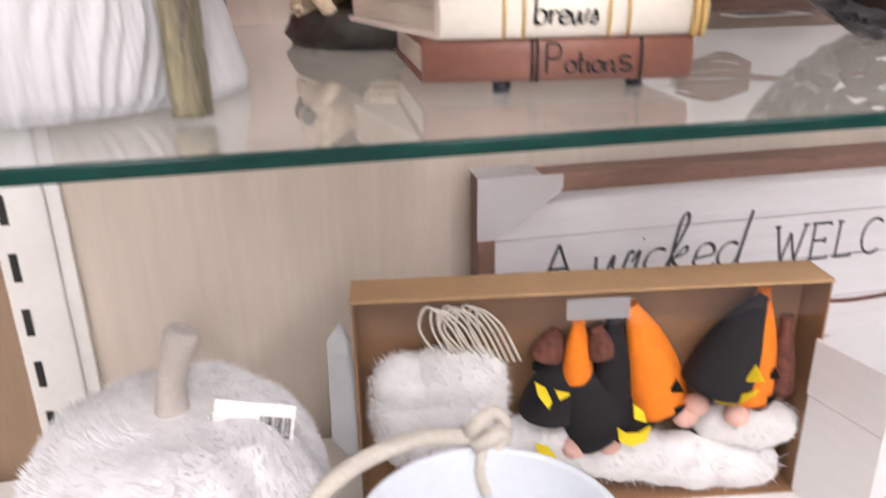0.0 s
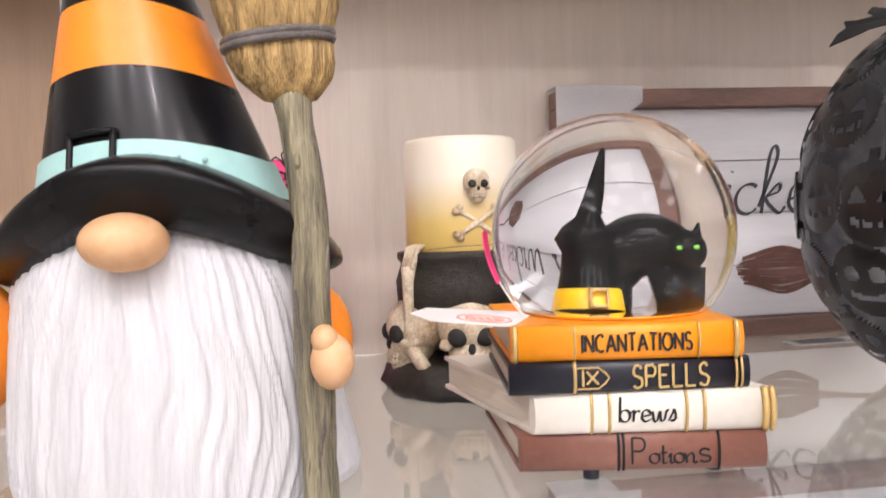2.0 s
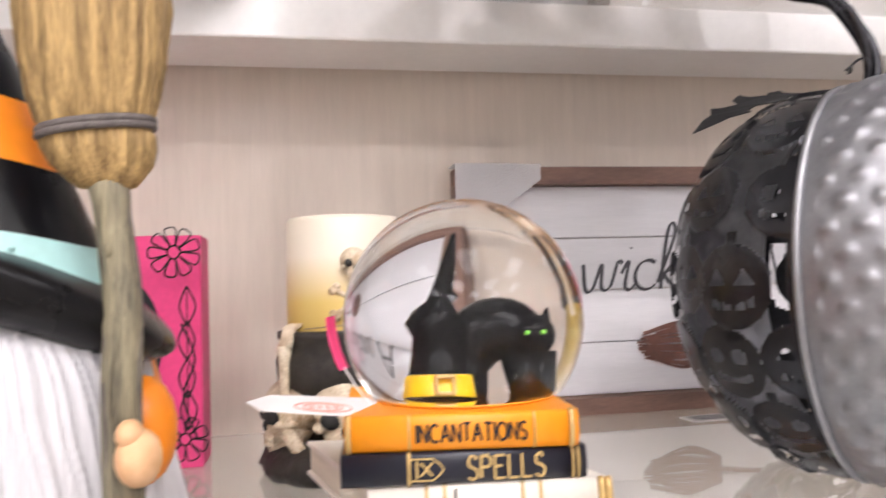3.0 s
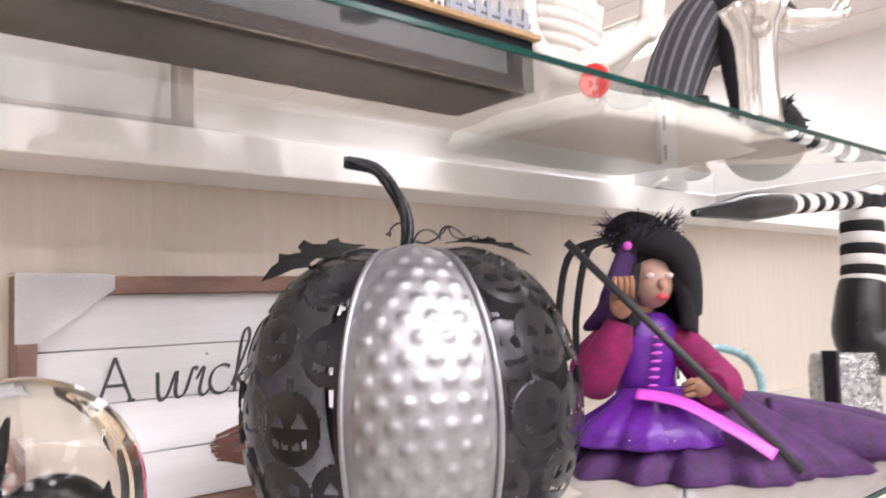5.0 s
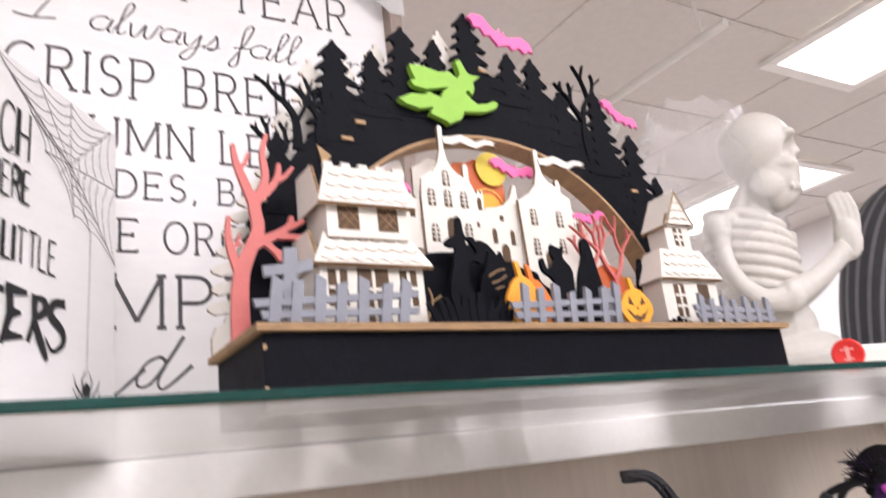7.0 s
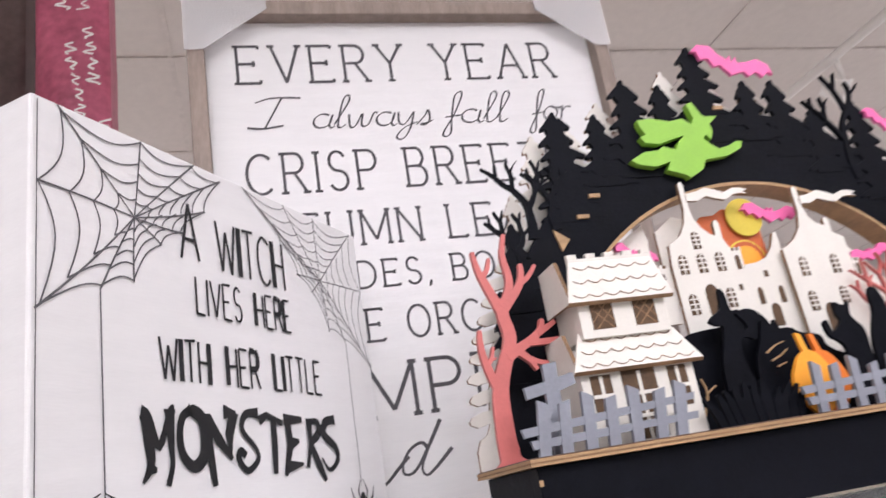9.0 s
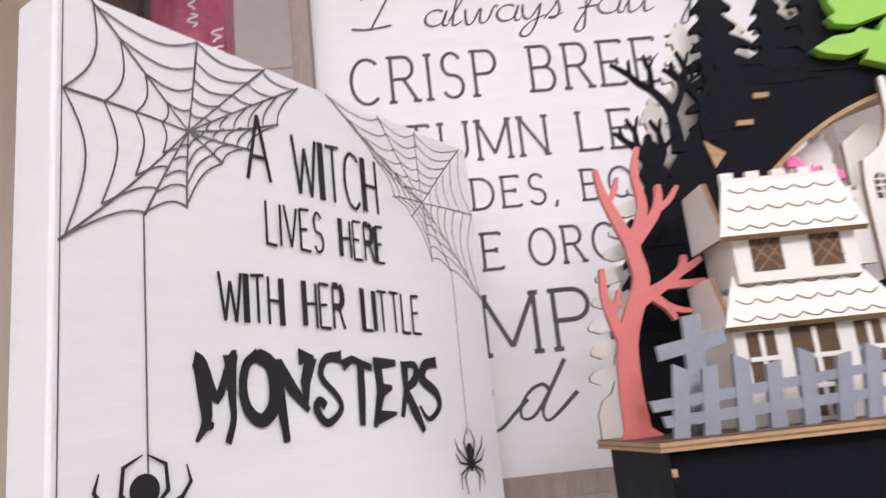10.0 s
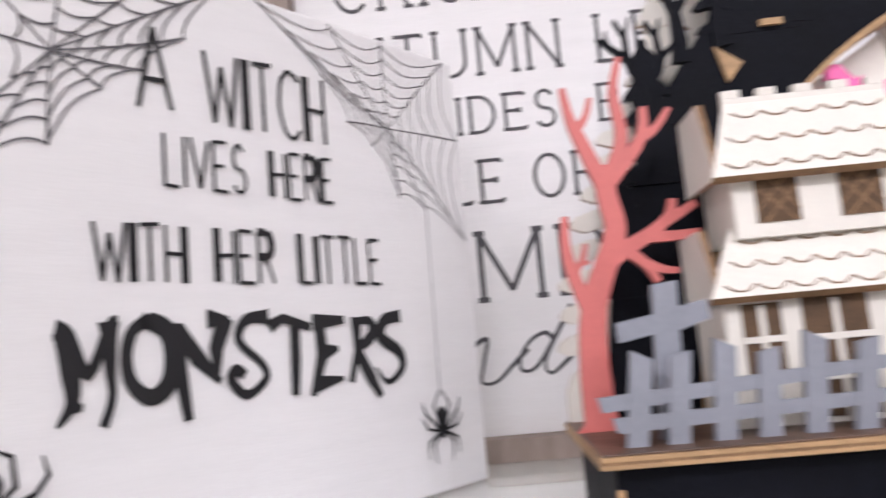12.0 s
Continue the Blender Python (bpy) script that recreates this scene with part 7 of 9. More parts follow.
    # Twisted stem.
    base = [(cx - 0.004, cy - 0.002, zt), (cx - 0.002, cy - 0.002, zt + 0.022), (cx - 0.010, cy + 0.0, zt + 0.046), (cx - 0.028, cy + 0.002, zt + 0.064), (cx - 0.054, cy + 0.003, zt + 0.0685)]
    line = smooth_line(base, 9)
    for k in range(3):
        bm = bmesh.new()
        pts = []
        for i, p in enumerate(line):
            d = (line[min(i + 1, len(line) - 1)] - line[max(i - 1, 0)]).normalized()
            s = Vector((0, 1, 0))
            u = d.cross(s).normalized()
            a = i * 0.16 + k * 2 * math.pi / 3
            pts.append(p + 0.0026 * (s * math.cos(a) + u * math.sin(a)))
        tube(bm, pts, 0.0030, 8)
        wpart("stem_strand", bm, M_STEELDARK, t, "twisted metal stem rod")

    # Cut metal leaves and curled tendrils.
    def leaf(p0, ang, L, tilt, nm, roll=0.0):
        bm = bmesh.new()
        out = []
        lob = [(0.0, 0.02), (0.10, 0.05), (0.16, 0.13), (0.10, 0.25), (0.24, 0.21), (0.30, 0.13), (0.40, 0.20), (0.40, 0.34), (0.52, 0.24), (0.56, 0.11), (0.66, 0.16), (0.70, 0.25), (0.78, 0.12), (0.86, 0.10), (1.0, 0.0)]
        full = lob + [(a, -b) for a, b in reversed(lob[:-1])]
        c, s = math.cos(radians(ang)), math.sin(radians(ang))
        vs = []
        for a, b in full:
            x, y = a * L, b * L
            vs.append(Vector((p0[0] + x * c - y * s, p0[1] + x * s + y * c, p0[2] + a * L * tilt - 0.35 * L * (a - 0.2) ** 2 * 0.8 + 0.08 * abs(b) * L - roll * b * L)))
        top = [bm.verts.new(v) for v in vs]
        bot = [bm.verts.new(v - Vector((0, 0, 0.0007))) for v in vs]
        f = bm.faces.new(top)
        g_ = bm.faces.new(list(reversed(bot)))
        for i in range(len(vs)):
            j = (i + 1) % len(vs)
            bm.faces.new((top[j], top[i], bot[i], bot[j]))
        f.normal_update()
        g_.normal_update()
        bmesh.ops.triangulate(bm, faces=[f, g_])
        wpart(nm, bm, M_LEAF, t, "dark cut metal leaf")
    leaf((cx - 0.030, cy + 0.017, zt + 0.009), 181, 0.088, -0.14, "leaf", 0.27)
    leaf((cx + 0.022, cy - 0.018, zt + 0.009), -28, 0.070, 0.02, "leaf")
    leaf((cx + 0.020, cy + 0.03, zt + 0.006), 60, 0.07, 0.0, "leaf")
    for ax, ay, L, tw in ((-0.9, -0.5, 0.04, 1), (0.95, -0.35, 0.06, 1), (0.6, -0.8, 0.045, -1)):
        bm = bmesh.new()
        pts = []
        for i in range(46):
            f = i / 45
            r = 0.006 * math.sin(math.pi * f)
            pts.append((cx + ax * L * f + 0.4 * r * math.cos(12 * f), cy + ay * L * f + r * math.sin(12 * f), zt + 0.007 + 0.010 * math.sin(2.6 * f) + r * math.cos(12 * f) * tw))
        tube(bm, pts, 0.0008, 6)
        wpart("tendril", bm, M_WIRE, t, "curled wire tendril")
    return t


metal_pumpkin()

# ---- other things on the top shelf ----
M_RESIN = material("ivory_resin", (0.64, 0.61, 0.565), 0.4, vary=0.05, scale=25, bump=0.12)
M_STRIPE_D = material("charcoal_felt", (0.055, 0.055, 0.062), 0.9, vary=0.2, scale=90, bump=0.5)
M_STRIPE_L = material("grey_felt", (0.17, 0.17, 0.185), 0.9, vary=0.12, scale=90, bump=0.5)
M_BLACKFELT = material("black_felt", (0.012, 0.011, 0.013), 0.95, vary=0.3, scale=120, bump=0.6)
M_WHITESOCK = material("white_knit", (0.76, 0.73, 0.71), 0.85, vary=0.06, scale=120, bump=0.4)
M_SILVER = material("crinkled_silver", (0.74, 0.71, 0.67), 0.22, metal=0.95, vary=0.12, scale=25, bump=0.35)
M_FILM = film_material("crinkled_clear_bag", 0.16, 0.04)
M_REDTAG = material("red_plastic_tag", (0.80, 0.03, 0.025), 0.35, vary=0.05, scale=40)


def praying_skeleton():
    """A plain pale bust of a praying skeleton, one mesh."""
    bm = bmesh.new()
    z0 = GLASS_HIGH
    y = 0.455
    # Rough foot slab.
    lathe(bm, [(0.0, z0), (0.98, z0), (1.0, z0 + 0.008), (0.97, z0 + 0.021), (0.88, z0 + 0.027), (0.0, z0 + 0.029)], 64, (0.0, 0.0), wob=lambda a, zz: (1 / max(abs(math.cos(a)), abs(math.sin(a)))) ** 0.72 * (1 + 0.02 * math.sin(9 * a)))
    for v in bm.verts:
        v.co.x, v.co.y = 0.735 + v.co.x * 0.17, 0.425 + v.co.y * 0.115
    slab = set(bm.verts)
    # Pelvis and spine.
    ball(bm, (0.735, y, 1.700), (0.072, 0.055, 0.032), 24)
    ball(bm, (0.725, y, 1.735), (0.052, 0.045, 0.040), 20)
    tube(bm, smooth_line([(0.715, y, 1.70), (0.69, y, 1.76), (0.675, y, 1.82), (0.70, y, 1.88), (0.725, y, 1.91)], 5), 0.017, 12)
    # Rib cage.
    for k in range(8):
        zz = 1.765 + k * 0.0145
        rx, ry = 0.062 - 0.0016 * abs(k - 4) ** 1.5, 0.056 - 0.0012 * abs(k - 4) ** 1.5
        pts = [(0.708 + rx * math.cos(a), y + ry * math.sin(a), zz - 0.016 * math.cos(a) + 0.006) for a in [2 * math.pi * i / 28 for i in range(29)]]
        tube(bm, pts, 0.0062, 10)
    ball(bm, (0.700, y, 1.815), (0.050, 0.046, 0.066), 20)
    tube(bm, [(0.752, y, 1.775), (0.768, y, 1.85)], 0.012, 10)
    # Shoulders, arms and folded fingers.
    for s in (-1, 1):
        tube(bm, smooth_line([(0.745, y, 1.872), (0.70, y + s * 0.035, 1.876), (0.665, y + s * 0.066, 1.862)], 4), 0.011, 10)
        ball(bm, (0.662, y + s * 0.068, 1.856), 0.021, 14)
        tube(bm, smooth_line([(0.662, y + s * 0.068, 1.855), (0.668, y + s * 0.076, 1.80), (0.70, y + s * 0.07, 1.765), (0.735, y + s * 0.064, 1.762)], 4), [0.016, 0.0145, 0.0135, 0.013, 0.013, 0.013, 0.013, 0.0135, 0.014, 0.0145, 0.015, 0.0155, 0.016][:13], 12)
        ball(bm, (0.742, y + s * 0.062, 1.764), 0.019, 14)
        tube(bm, smooth_line([(0.742, y + s * 0.062, 1.765), (0.79, y + s * 0.038, 1.785), (0.835, y + s * 0.014, 1.815)], 4), [0.018, 0.017, 0.0155, 0.0145, 0.014, 0.0135, 0.013, 0.0135, 0.014], 12)
        ball(bm, (0.846, y + s * 0.009, 1.828), (0.019, 0.010, 0.026), 14)
        for f in range(4):
            tube(bm, smooth_line([(0.836 + f * 0.0085, y + s * 0.006, 1.838), (0.838 + f * 0.0088, y + s * 0.008, 1.862), (0.834 + f * 0.0085, y + s * 0.005, 1.889 - 0.003 * abs(f - 1.5))], 3), [0.0058, 0.0056, 0.0054, 0.005, 0.005, 0.0046, 0.0036], 8)
    # Neck and head, facing +x; dark sockets are left as deep hollows.
    tube(bm, [(0.725, y, 1.885), (0.735, y, 1.925)], 0.019, 12)
    ball(bm, (0.752, y, 1.966), (0.058, 0.047, 0.048), 72)
    ball(bm, (0.768, y, 1.930), (0.040, 0.036, 0.046), 64)
    ball(bm, (0.758, y, 1.900), (0.040, 0.030, 0.022), 32)
    for s in (-1, 1):
        ball(bm, (0.796, y + s * 0.018, 1.972), (0.015, 0.018, 0.008), 16)
        ball(bm, (0.780, y + s * 0.026, 1.932), (0.020, 0.012, 0.010), 16)
        ball(bm, (0.752, y + s * 0.028, 1.910), (0.026, 0.012, 0.020), 16)
    tube(bm, [(0.803, y, 1.972), (0.812, y, 1.948)], 0.005, 10)
    for i in range(7):
        a = (i - 3) * 0.32
        for zz in (1.913, 1.9015):
            ball(bm, (0.769 + 0.031 * math.cos(a), y + 0.031 * math.sin(a), zz), (0.004, 0.0042, 0.0052), 8)
    # Eye sockets and nose hollow.
    for sx, sy, sz, r, deep in ((0.806, 0.018, 1.952, 0.0165, 0.030), (0.806, -0.018, 1.952, 0.0165, 0.030), (0.812, 0.0, 1.930, 0.009, 0.010)):
        for v in bm.verts:
            d = math.hypot(v.co.y - y - sy, v.co.z - sz)
            if v.co.x > 0.775 and d < r:
                v.co.x -= deep * (1 - (d / r) ** 2)
    turn = Matrix.Rotation(radians(-48), 3, "Z")
    for v in bm.verts:
        if v not in slab:
            p = turn @ (Vector((v.co.x - 0.742, v.co.y - 0.455, 0)) * 0.86)
            v.co = Vector((0.818 + p.x, 0.530 + p.y, GLASS_HIGH + (v.co.z - GLASS_HIGH) * 1.075))
    ob = solid("skeleton_statue", bm, [M_RESIN], "ivory resin statue of a praying skeleton on a slab", "statue")
    blend = ob.modifiers.new("blend", "REMESH")
    blend.mode, blend.voxel_size, blend.use_smooth_shade = "VOXEL", 0.0022, True
    ease = ob.modifiers.new("ease", "SMOOTH")
    ease.factor, ease.iterations = 0.4, 2
    return ob


praying_skeleton()

# Crumpled clear bag that hangs over the statue's back.
bm = bmesh.new()
rows = []
for k in range(21):
    u = k / 20
    ring = []
    for i in range(40):
        a = 2 * math.pi * i / 40
        q = 1 + 0.26 * noise.noise(Vector((3 * math.cos(a), 3 * math.sin(a), 5 * u))) + 0.20 * noise.noise(Vector((8 * math.cos(a), 8 * math.sin(a), 14 * u)))
        r = (0.062 + 0.034 * math.sin(math.pi * min(1, u * 1.08))) * q
        ring.append(bm.verts.new((0.755 + 0.02 * u + r * 1.25 * math.cos(a), 0.575 + r * 0.75 * math.sin(a), 1.835 + 0.225 * u + 0.014 * noise.noise(Vector((4 * a, u * 6, 1.0))))))
    rows.append(ring)
for p, q in zip(rows, rows[1:]):
    for i in range(40):
        f = bm.faces.new((p[i], p[(i + 1) % 40], q[(i + 1) % 40], q[i]))
        f.smooth = True
ob = solid("plastic_bag", bm, M_FILM, "crumpled clear plastic bag draped over the statue", "bag")
ob.visible_shadow = False

# Round red security tag.
t = thing("security_tag", pose(0.5400, 0.300, 1.6660, 0, 0, -62), "round red plastic security tag with pale mark", "tag")
bm = bmesh.new()
lathe(bm, [(0.0, 0.0), (0.0112, 0.0), (0.0126, 0.0012), (0.0126, 0.0032), (0.0112, 0.0042), (0.0098, 0.0036), (0.0, 0.0036)], 32)
part("disc", bm, M_REDTAG, t, m=pose(0, 0, 0, 90, 0, 0))
bm = bmesh.new()
for b in ((-0.0015, 0.0015, -0.006, 0.006), (-0.005, 0.005, 0.003, 0.0045), (-0.004, 0.004, -0.005, -0.0036)):
    box(bm, b[0], b[1], -0.0042, -0.0037, b[2], b[3])
part("raised_mark", bm, material("pale_red_mark", (0.85, 0.35, 0.33), 0.4), t)
bm = bmesh.new()
tube(bm, [(0.0, 0.0, -0.0105), (0.0, 0.004, -0.0155)], 0.0022, 8)
part("pin", bm, M_WHITE_METAL, t)


def bent_witch():
    """A felt witch bent over: striped grey dress, striped sock, black wig; one mesh."""
    bm = bmesh.new()
    cx, cy = 1.085, 0.505
    n, m = 54, 26
    rings = []
    for k in range(m):
        u = k / (m - 1)
        ang = radians(-8 + 128 * u)
        px_, pz = cx + 0.03 - 0.085 * math.cos(ang) + 0.11 * u, 1.665 + 0.235 * math.sin(ang * 0.72 + 0.12)
        r = 0.088 + 0.028 * math.sin(math.pi * u)
        d = Vector((math.cos(ang * 0.9 + 0.5), 0, math.sin(ang * 0.9 + 0.9)))
        side = Vector((-math.sin(radians(20 + 100 * u)) * 0.55, 0, 0.85 * math.cos(radians(20 + 100 * u)) + 0.15))
        rings.append([bm.verts.new((px_ + r * math.cos(a) * 0.85, cy + r * 0.8 * math.sin(a), pz + r * 0.25 * math.cos(a) * (1 - 2 * u))) for a in [2 * math.pi * i / n for i in range(n)]])
    for p, q in zip(rings, rings[1:]):
        for i in range(n):
            f = bm.faces.new((p[i], p[(i + 1) % n], q[(i + 1) % n], q[i]))
            f.smooth, f.material_index = True, 0 if i % 3 else 1
    f = bm.faces.new(rings[-1])
    f.material_index = 0
    ball(bm, (cx + 0.105, cy - 0.01, 1.868), (0.085, 0.07, 0.055), 26, 0)
    # Skirt's pointed hem to the side.
    tube(bm, smooth_line([(cx + 0.11, cy, 1.885), (cx + 0.20, cy, 1.900), (cx + 0.30, cy, 1.895), (cx + 0.345, cy - 0.01, 1.880)], 5), [0.050, 0.046, 0.043, 0.040, 0.037, 0.034, 0.031, 0.028, 0.025, 0.022, 0.019, 0.016, 0.013, 0.010, 0.006, 0.002][:16], 18, 0, 0.6)
    # Black wrap and wig.
    tube(bm, smooth_line([(cx + 0.09, cy - 0.065, 1.895), (cx + 0.12, cy - 0.075, 1.865), (cx + 0.13, cy - 0.07, 1.80), (cx + 0.16, cy - 0.05, 1.74)], 5), 0.027, 14, 2)
    ball(bm, (cx + 0.225, cy - 0.01, 1.712), (0.115, 0.07, 0.056), 30, 2)
    rnd = random.Random(12)
    for i in range(120):
        a, b = rnd.uniform(0, 6.28), rnd.uniform(-0.4, 1.2)
        p = Vector((cx + 0.225 + 0.112 * math.cos(a) * math.cos(b), cy - 0.01 + 0.068 * math.sin(a) * math.cos(b), 1.712 + 0.054 * math.sin(b)))
        q = p + Vector((rnd.uniform(-1, 1) * 0.01 + math.cos(a) * 0.012, math.sin(a) * 0.008, rnd.uniform(-0.012, 0.01)))
        tube(bm, [p, q], [0.003, 0.0006], 5, 2)
    # Striped sock and shoe on the shelf.
    for k in range(7):
        z_ = 1.668 + k * 0.0125
        lathe(bm, [(0.0, z_), (0.024, z_), (0.0248, z_ + 0.006), (0.024, z_ + 0.0124), (0.0, z_ + 0.0124)], 24, (cx + 0.02 + k * 0.003, cy - 0.075), 3 if k % 2 else 2)
    ball(bm, (cx + 0.005, cy - 0.09, 1.6615), (0.045, 0.026, 0.0095), 18, 2)
    ball(bm, (cx - 0.01, cy + 0.06, 1.6625), (0.045, 0.026, 0.0105), 18, 2)
    lathe(bm, [(0.0, 1.655), (0.026, 1.655), (0.026, 1.75), (0.0, 1.75)], 20, (cx + 0.01, cy + 0.06), 2)
    for v in bm.verts:
        v.co.x = 1.0 + (v.co.x - 1.0) * 0.58
        p = Matrix.Rotation(radians(-48), 3, "Z") @ Vector((v.co.x - 1.135, v.co.y - 0.505, 0))
        v.co = Vector((1.12 + p.x * 0.92, 0.49 + p.y * 0.92, GLASS_HIGH + (v.co.z - GLASS_HIGH) * 1.12))
    return solid("witch_figure", bm, [M_STRIPE_D, M_STRIPE_L, M_BLACKFELT, M_WHITESOCK], "bent felt witch figure in grey striped dress", "figure")


bent_witch()


def silver_ornament():
    t = thing("silver_candlestick", pose(0.868, 0.32, GLASS_HIGH), "crinkled silver branch candlestick with a round foot", "candlestick")
    z = GLASS_HIGH
    bm = bmesh.new()
    lathe(bm, [(0.0, z), (0.062, z), (0.064, z + 0.004), (0.05, z + 0.009), (0.022, z + 0.012), (0.0, z + 0.013)], 40, (0.885, 0.325), wob=lambda a, zz: 1 + 0.05 * math.sin(5 * a))
    wpart("foot", bm, M_SILVER, t)
    bm = bmesh.new()
    lathe(bm, [(0.0, z + 0.0125), (0.024, z + 0.0126), (0.021, z + 0.03), (0.0195, z + 0.07), (0.021, z + 0.11), (0.026, z + 0.135), (0.033, z + 0.147), (0.036, z + 0.155), (0.030, z + 0.158), (0.0, z + 0.154)], 60, (0.865, 0.32), wob=lambda a, zz: 1 + 0.07 * math.sin(9 * a + 14 * zz) + 0.04 * math.sin(17 * a))
    wpart("fluted_column", bm, M_SILVER, t)
    for pts, rr in ([[(0.875, 0.318, z + 0.146), (0.93, 0.30, z + 0.148), (0.965, 0.28, z + 0.153), (0.985, 0.262, z + 0.178)], (0.015, 0.005)], [[(0.90, 0.305, z + 0.147), (0.95, 0.275, z + 0.150), (0.975, 0.262, z + 0.158)], (0.012, 0.006)], [[(0.86, 0.312, z + 0.128), (0.838, 0.30, z + 0.122), (0.828, 0.297, z + 0.126)], (0.012, 0.006)]):
        bm = bmesh.new()
        ln = smooth_line(pts, 6)
        k = len(ln)
        tube(bm, ln, [rr[0] + (rr[1] - rr[0]) * i / (k - 1) + 0.0014 * math.sin(i * 1.7) for i in range(k)], 12)
        wpart("branch", bm, M_SILVER, t)


silver_ornament()

# Pink printed bag that hangs behind the top shelf, on the next unit's pole.
M_PINKCLOTH = material("dusky_pink_satin", (0.46, 0.10, 0.17), 0.4, vary=0.35, scale=12, bump=0.3, second=(0.26, 0.045, 0.085))
M_BROWNCLOTH = material("brown_cloth", (0.10, 0.065, 0.06), 0.8, vary=0.3, scale=15, bump=0.3)


def hanging_bag(x, w, z0, z1, y, mat, name, label, words):
    t = thing(name, pose(x + w / 2, y, z0), label, "bag")
    bm = bmesh.new()
    nx, nz = 14, 20
    for yy, flip in ((0.0, False), (0.05, True)):
        g = {}
        for i in range(nx + 1):
            for j in range(nz + 1):
                u, v = i / nx, j / nz
                bulge = 0.022 * math.sin(math.pi * u) * math.sin(math.pi * min(1.0, v + 0.1))
                d = 0.006 * noise.noise(Vector((u * 5, v * 6, 2.0 + yy)))
                g[i, j] = bm.verts.new((x + w * u, y + yy + (bulge if flip else -bulge) + d, z0 + (z1 - z0) * v))
        for i in range(nx):
            for j in range(nz):
                f = bm.faces.new((g[i, j], g[i + 1, j], g[i + 1, j + 1], g[i, j + 1]))
                f.smooth = True
        if not flip:
            first = g
        else:
            for i in range(nx):
                bm.faces.new((first[i, 0], first[i + 1, 0], g[i + 1, 0], g[i, 0]))
                bm.faces.new((first[i, nz], first[i + 1, nz], g[i + 1, nz], g[i, nz]))
            for j in range(nz):
                bm.faces.new((first[0, j], first[0, j + 1], g[0, j + 1], g[0, j]))
                bm.faces.new((first[nx, j], first[nx, j + 1], g[nx, j + 1], g[nx, j]))
    wpart("bag_body", bm, mat, t)
    if words:
        bm = bmesh.new()
        rnd = random.Random(6)
        for col in range(2):
            for k in range(15):
                zz = z1 - 0.03 - k * 0.022
                xx = x + w * (0.30 + 0.26 * col) + 0.0026 * k
                pts = [(xx + 0.007 * rnd.uniform(0.4, 1.2) * math.sin(2.1 * s + col + k) + rnd.uniform(-1, 1) * 0.003, zz - 0.0034 * s) for s in range(6)]
                if rnd.random() < 0.18:
                    continue
                ribbon(bm, [(p[0], p[1]) for p in smooth_line([(a, b, 0) for a, b in pts], 3)], [0.0022 + 0.0008 * rnd.random()] * 16, y - 0.033)
        wpart("printed_bars", bm, M_TICKET, t, "white unreadable writing", fix=False)
    return t


hanging_bag(-0.315, 0.088, 2.00, 2.50, 0.85, M_PINKCLOTH, "hanging_bag", "dusky pink printed bag hanging behind the shelf", True)
hanging_bag(-0.475, 0.135, 2.02, 2.50, 0.90, M_BROWNCLOTH, "hanging_bag", "dark brown cloth bag hanging behind the shelf", False)
t = thing("display_pole", pose(-0.37, 0.80, 1.2), "white metal pole that carries the hanging bags", "pole")
bm = bmesh.new()
tube(bm, [(-0.372, 0.775, 2.15), (-0.49, 0.775, 2.44)], 0.017, 14)
wpart("arm", bm, M_WHITE_METAL, t)
bm = bmesh.new()
tube(bm, [(-0.372, 0.775, 0.002), (-0.372, 0.775, 2.16)], 0.017, 14)
wpart("post", bm, M_WHITE_METAL, t)
bm = bmesh.new()
tube(bm, [(-0.49, 0.775, 2.43), (-0.49, 0.90, 2.512), (-0.15, 0.88, 2.512)], 0.009, 10)
wpart("hook_rail", bm, M_WHITE_METAL, t)
bm = bmesh.new()
lathe(bm, [(0.0, 0.0), (0.11, 0.0), (0.11, 0.008), (0.02, 0.012), (0.0, 0.012)], 24, (-0.372, 0.775))
wpart("base_plate", bm, M_WHITE_METAL, t)

# ---- witch doll and striped legs ----
M_MAGENTA = material("magenta_velvet", (0.20, 0.006, 0.075), 0.85, vary=0.35, scale=90, bump=0.6)
M_PURPLE = material("purple_satin", (0.11, 0.014, 0.26), 0.35, vary=0.4, scale=40, bump=0.4)
M_PLUM = material("dark_plum_tulle", (0.055, 0.012, 0.085), 0.7, vary=0.6, scale=60, bump=0.8)
M_VIOLETHAT = material("dark_violet_felt", (0.040, 0.009, 0.075), 0.85, vary=0.3, scale=90, bump=0.5)
M_RIBBON = material("orchid_ribbon", (0.70, 0.10, 0.62), 0.3, vary=0.12, scale=20)
M_DOLLSKIN = material("brown_doll_resin", (0.30, 0.15, 0.085), 0.45, vary=0.12, scale=30)
M_DOLLFACE = material("painted_doll_face", (0.40, 0.24, 0.19), 0.4, vary=0.2, scale=60)
M_SEQUIN = material("silver_sequins", (0.62, 0.62, 0.64), 0.16, metal=0.95, vary=0.35, scale=160, bump=1.0, bscale=420)
M_TEALTINSEL = material("teal_tinsel", (0.30, 0.46, 0.50), 0.3, metal=0.5, vary=0.4, scale=200, bump=1.0)


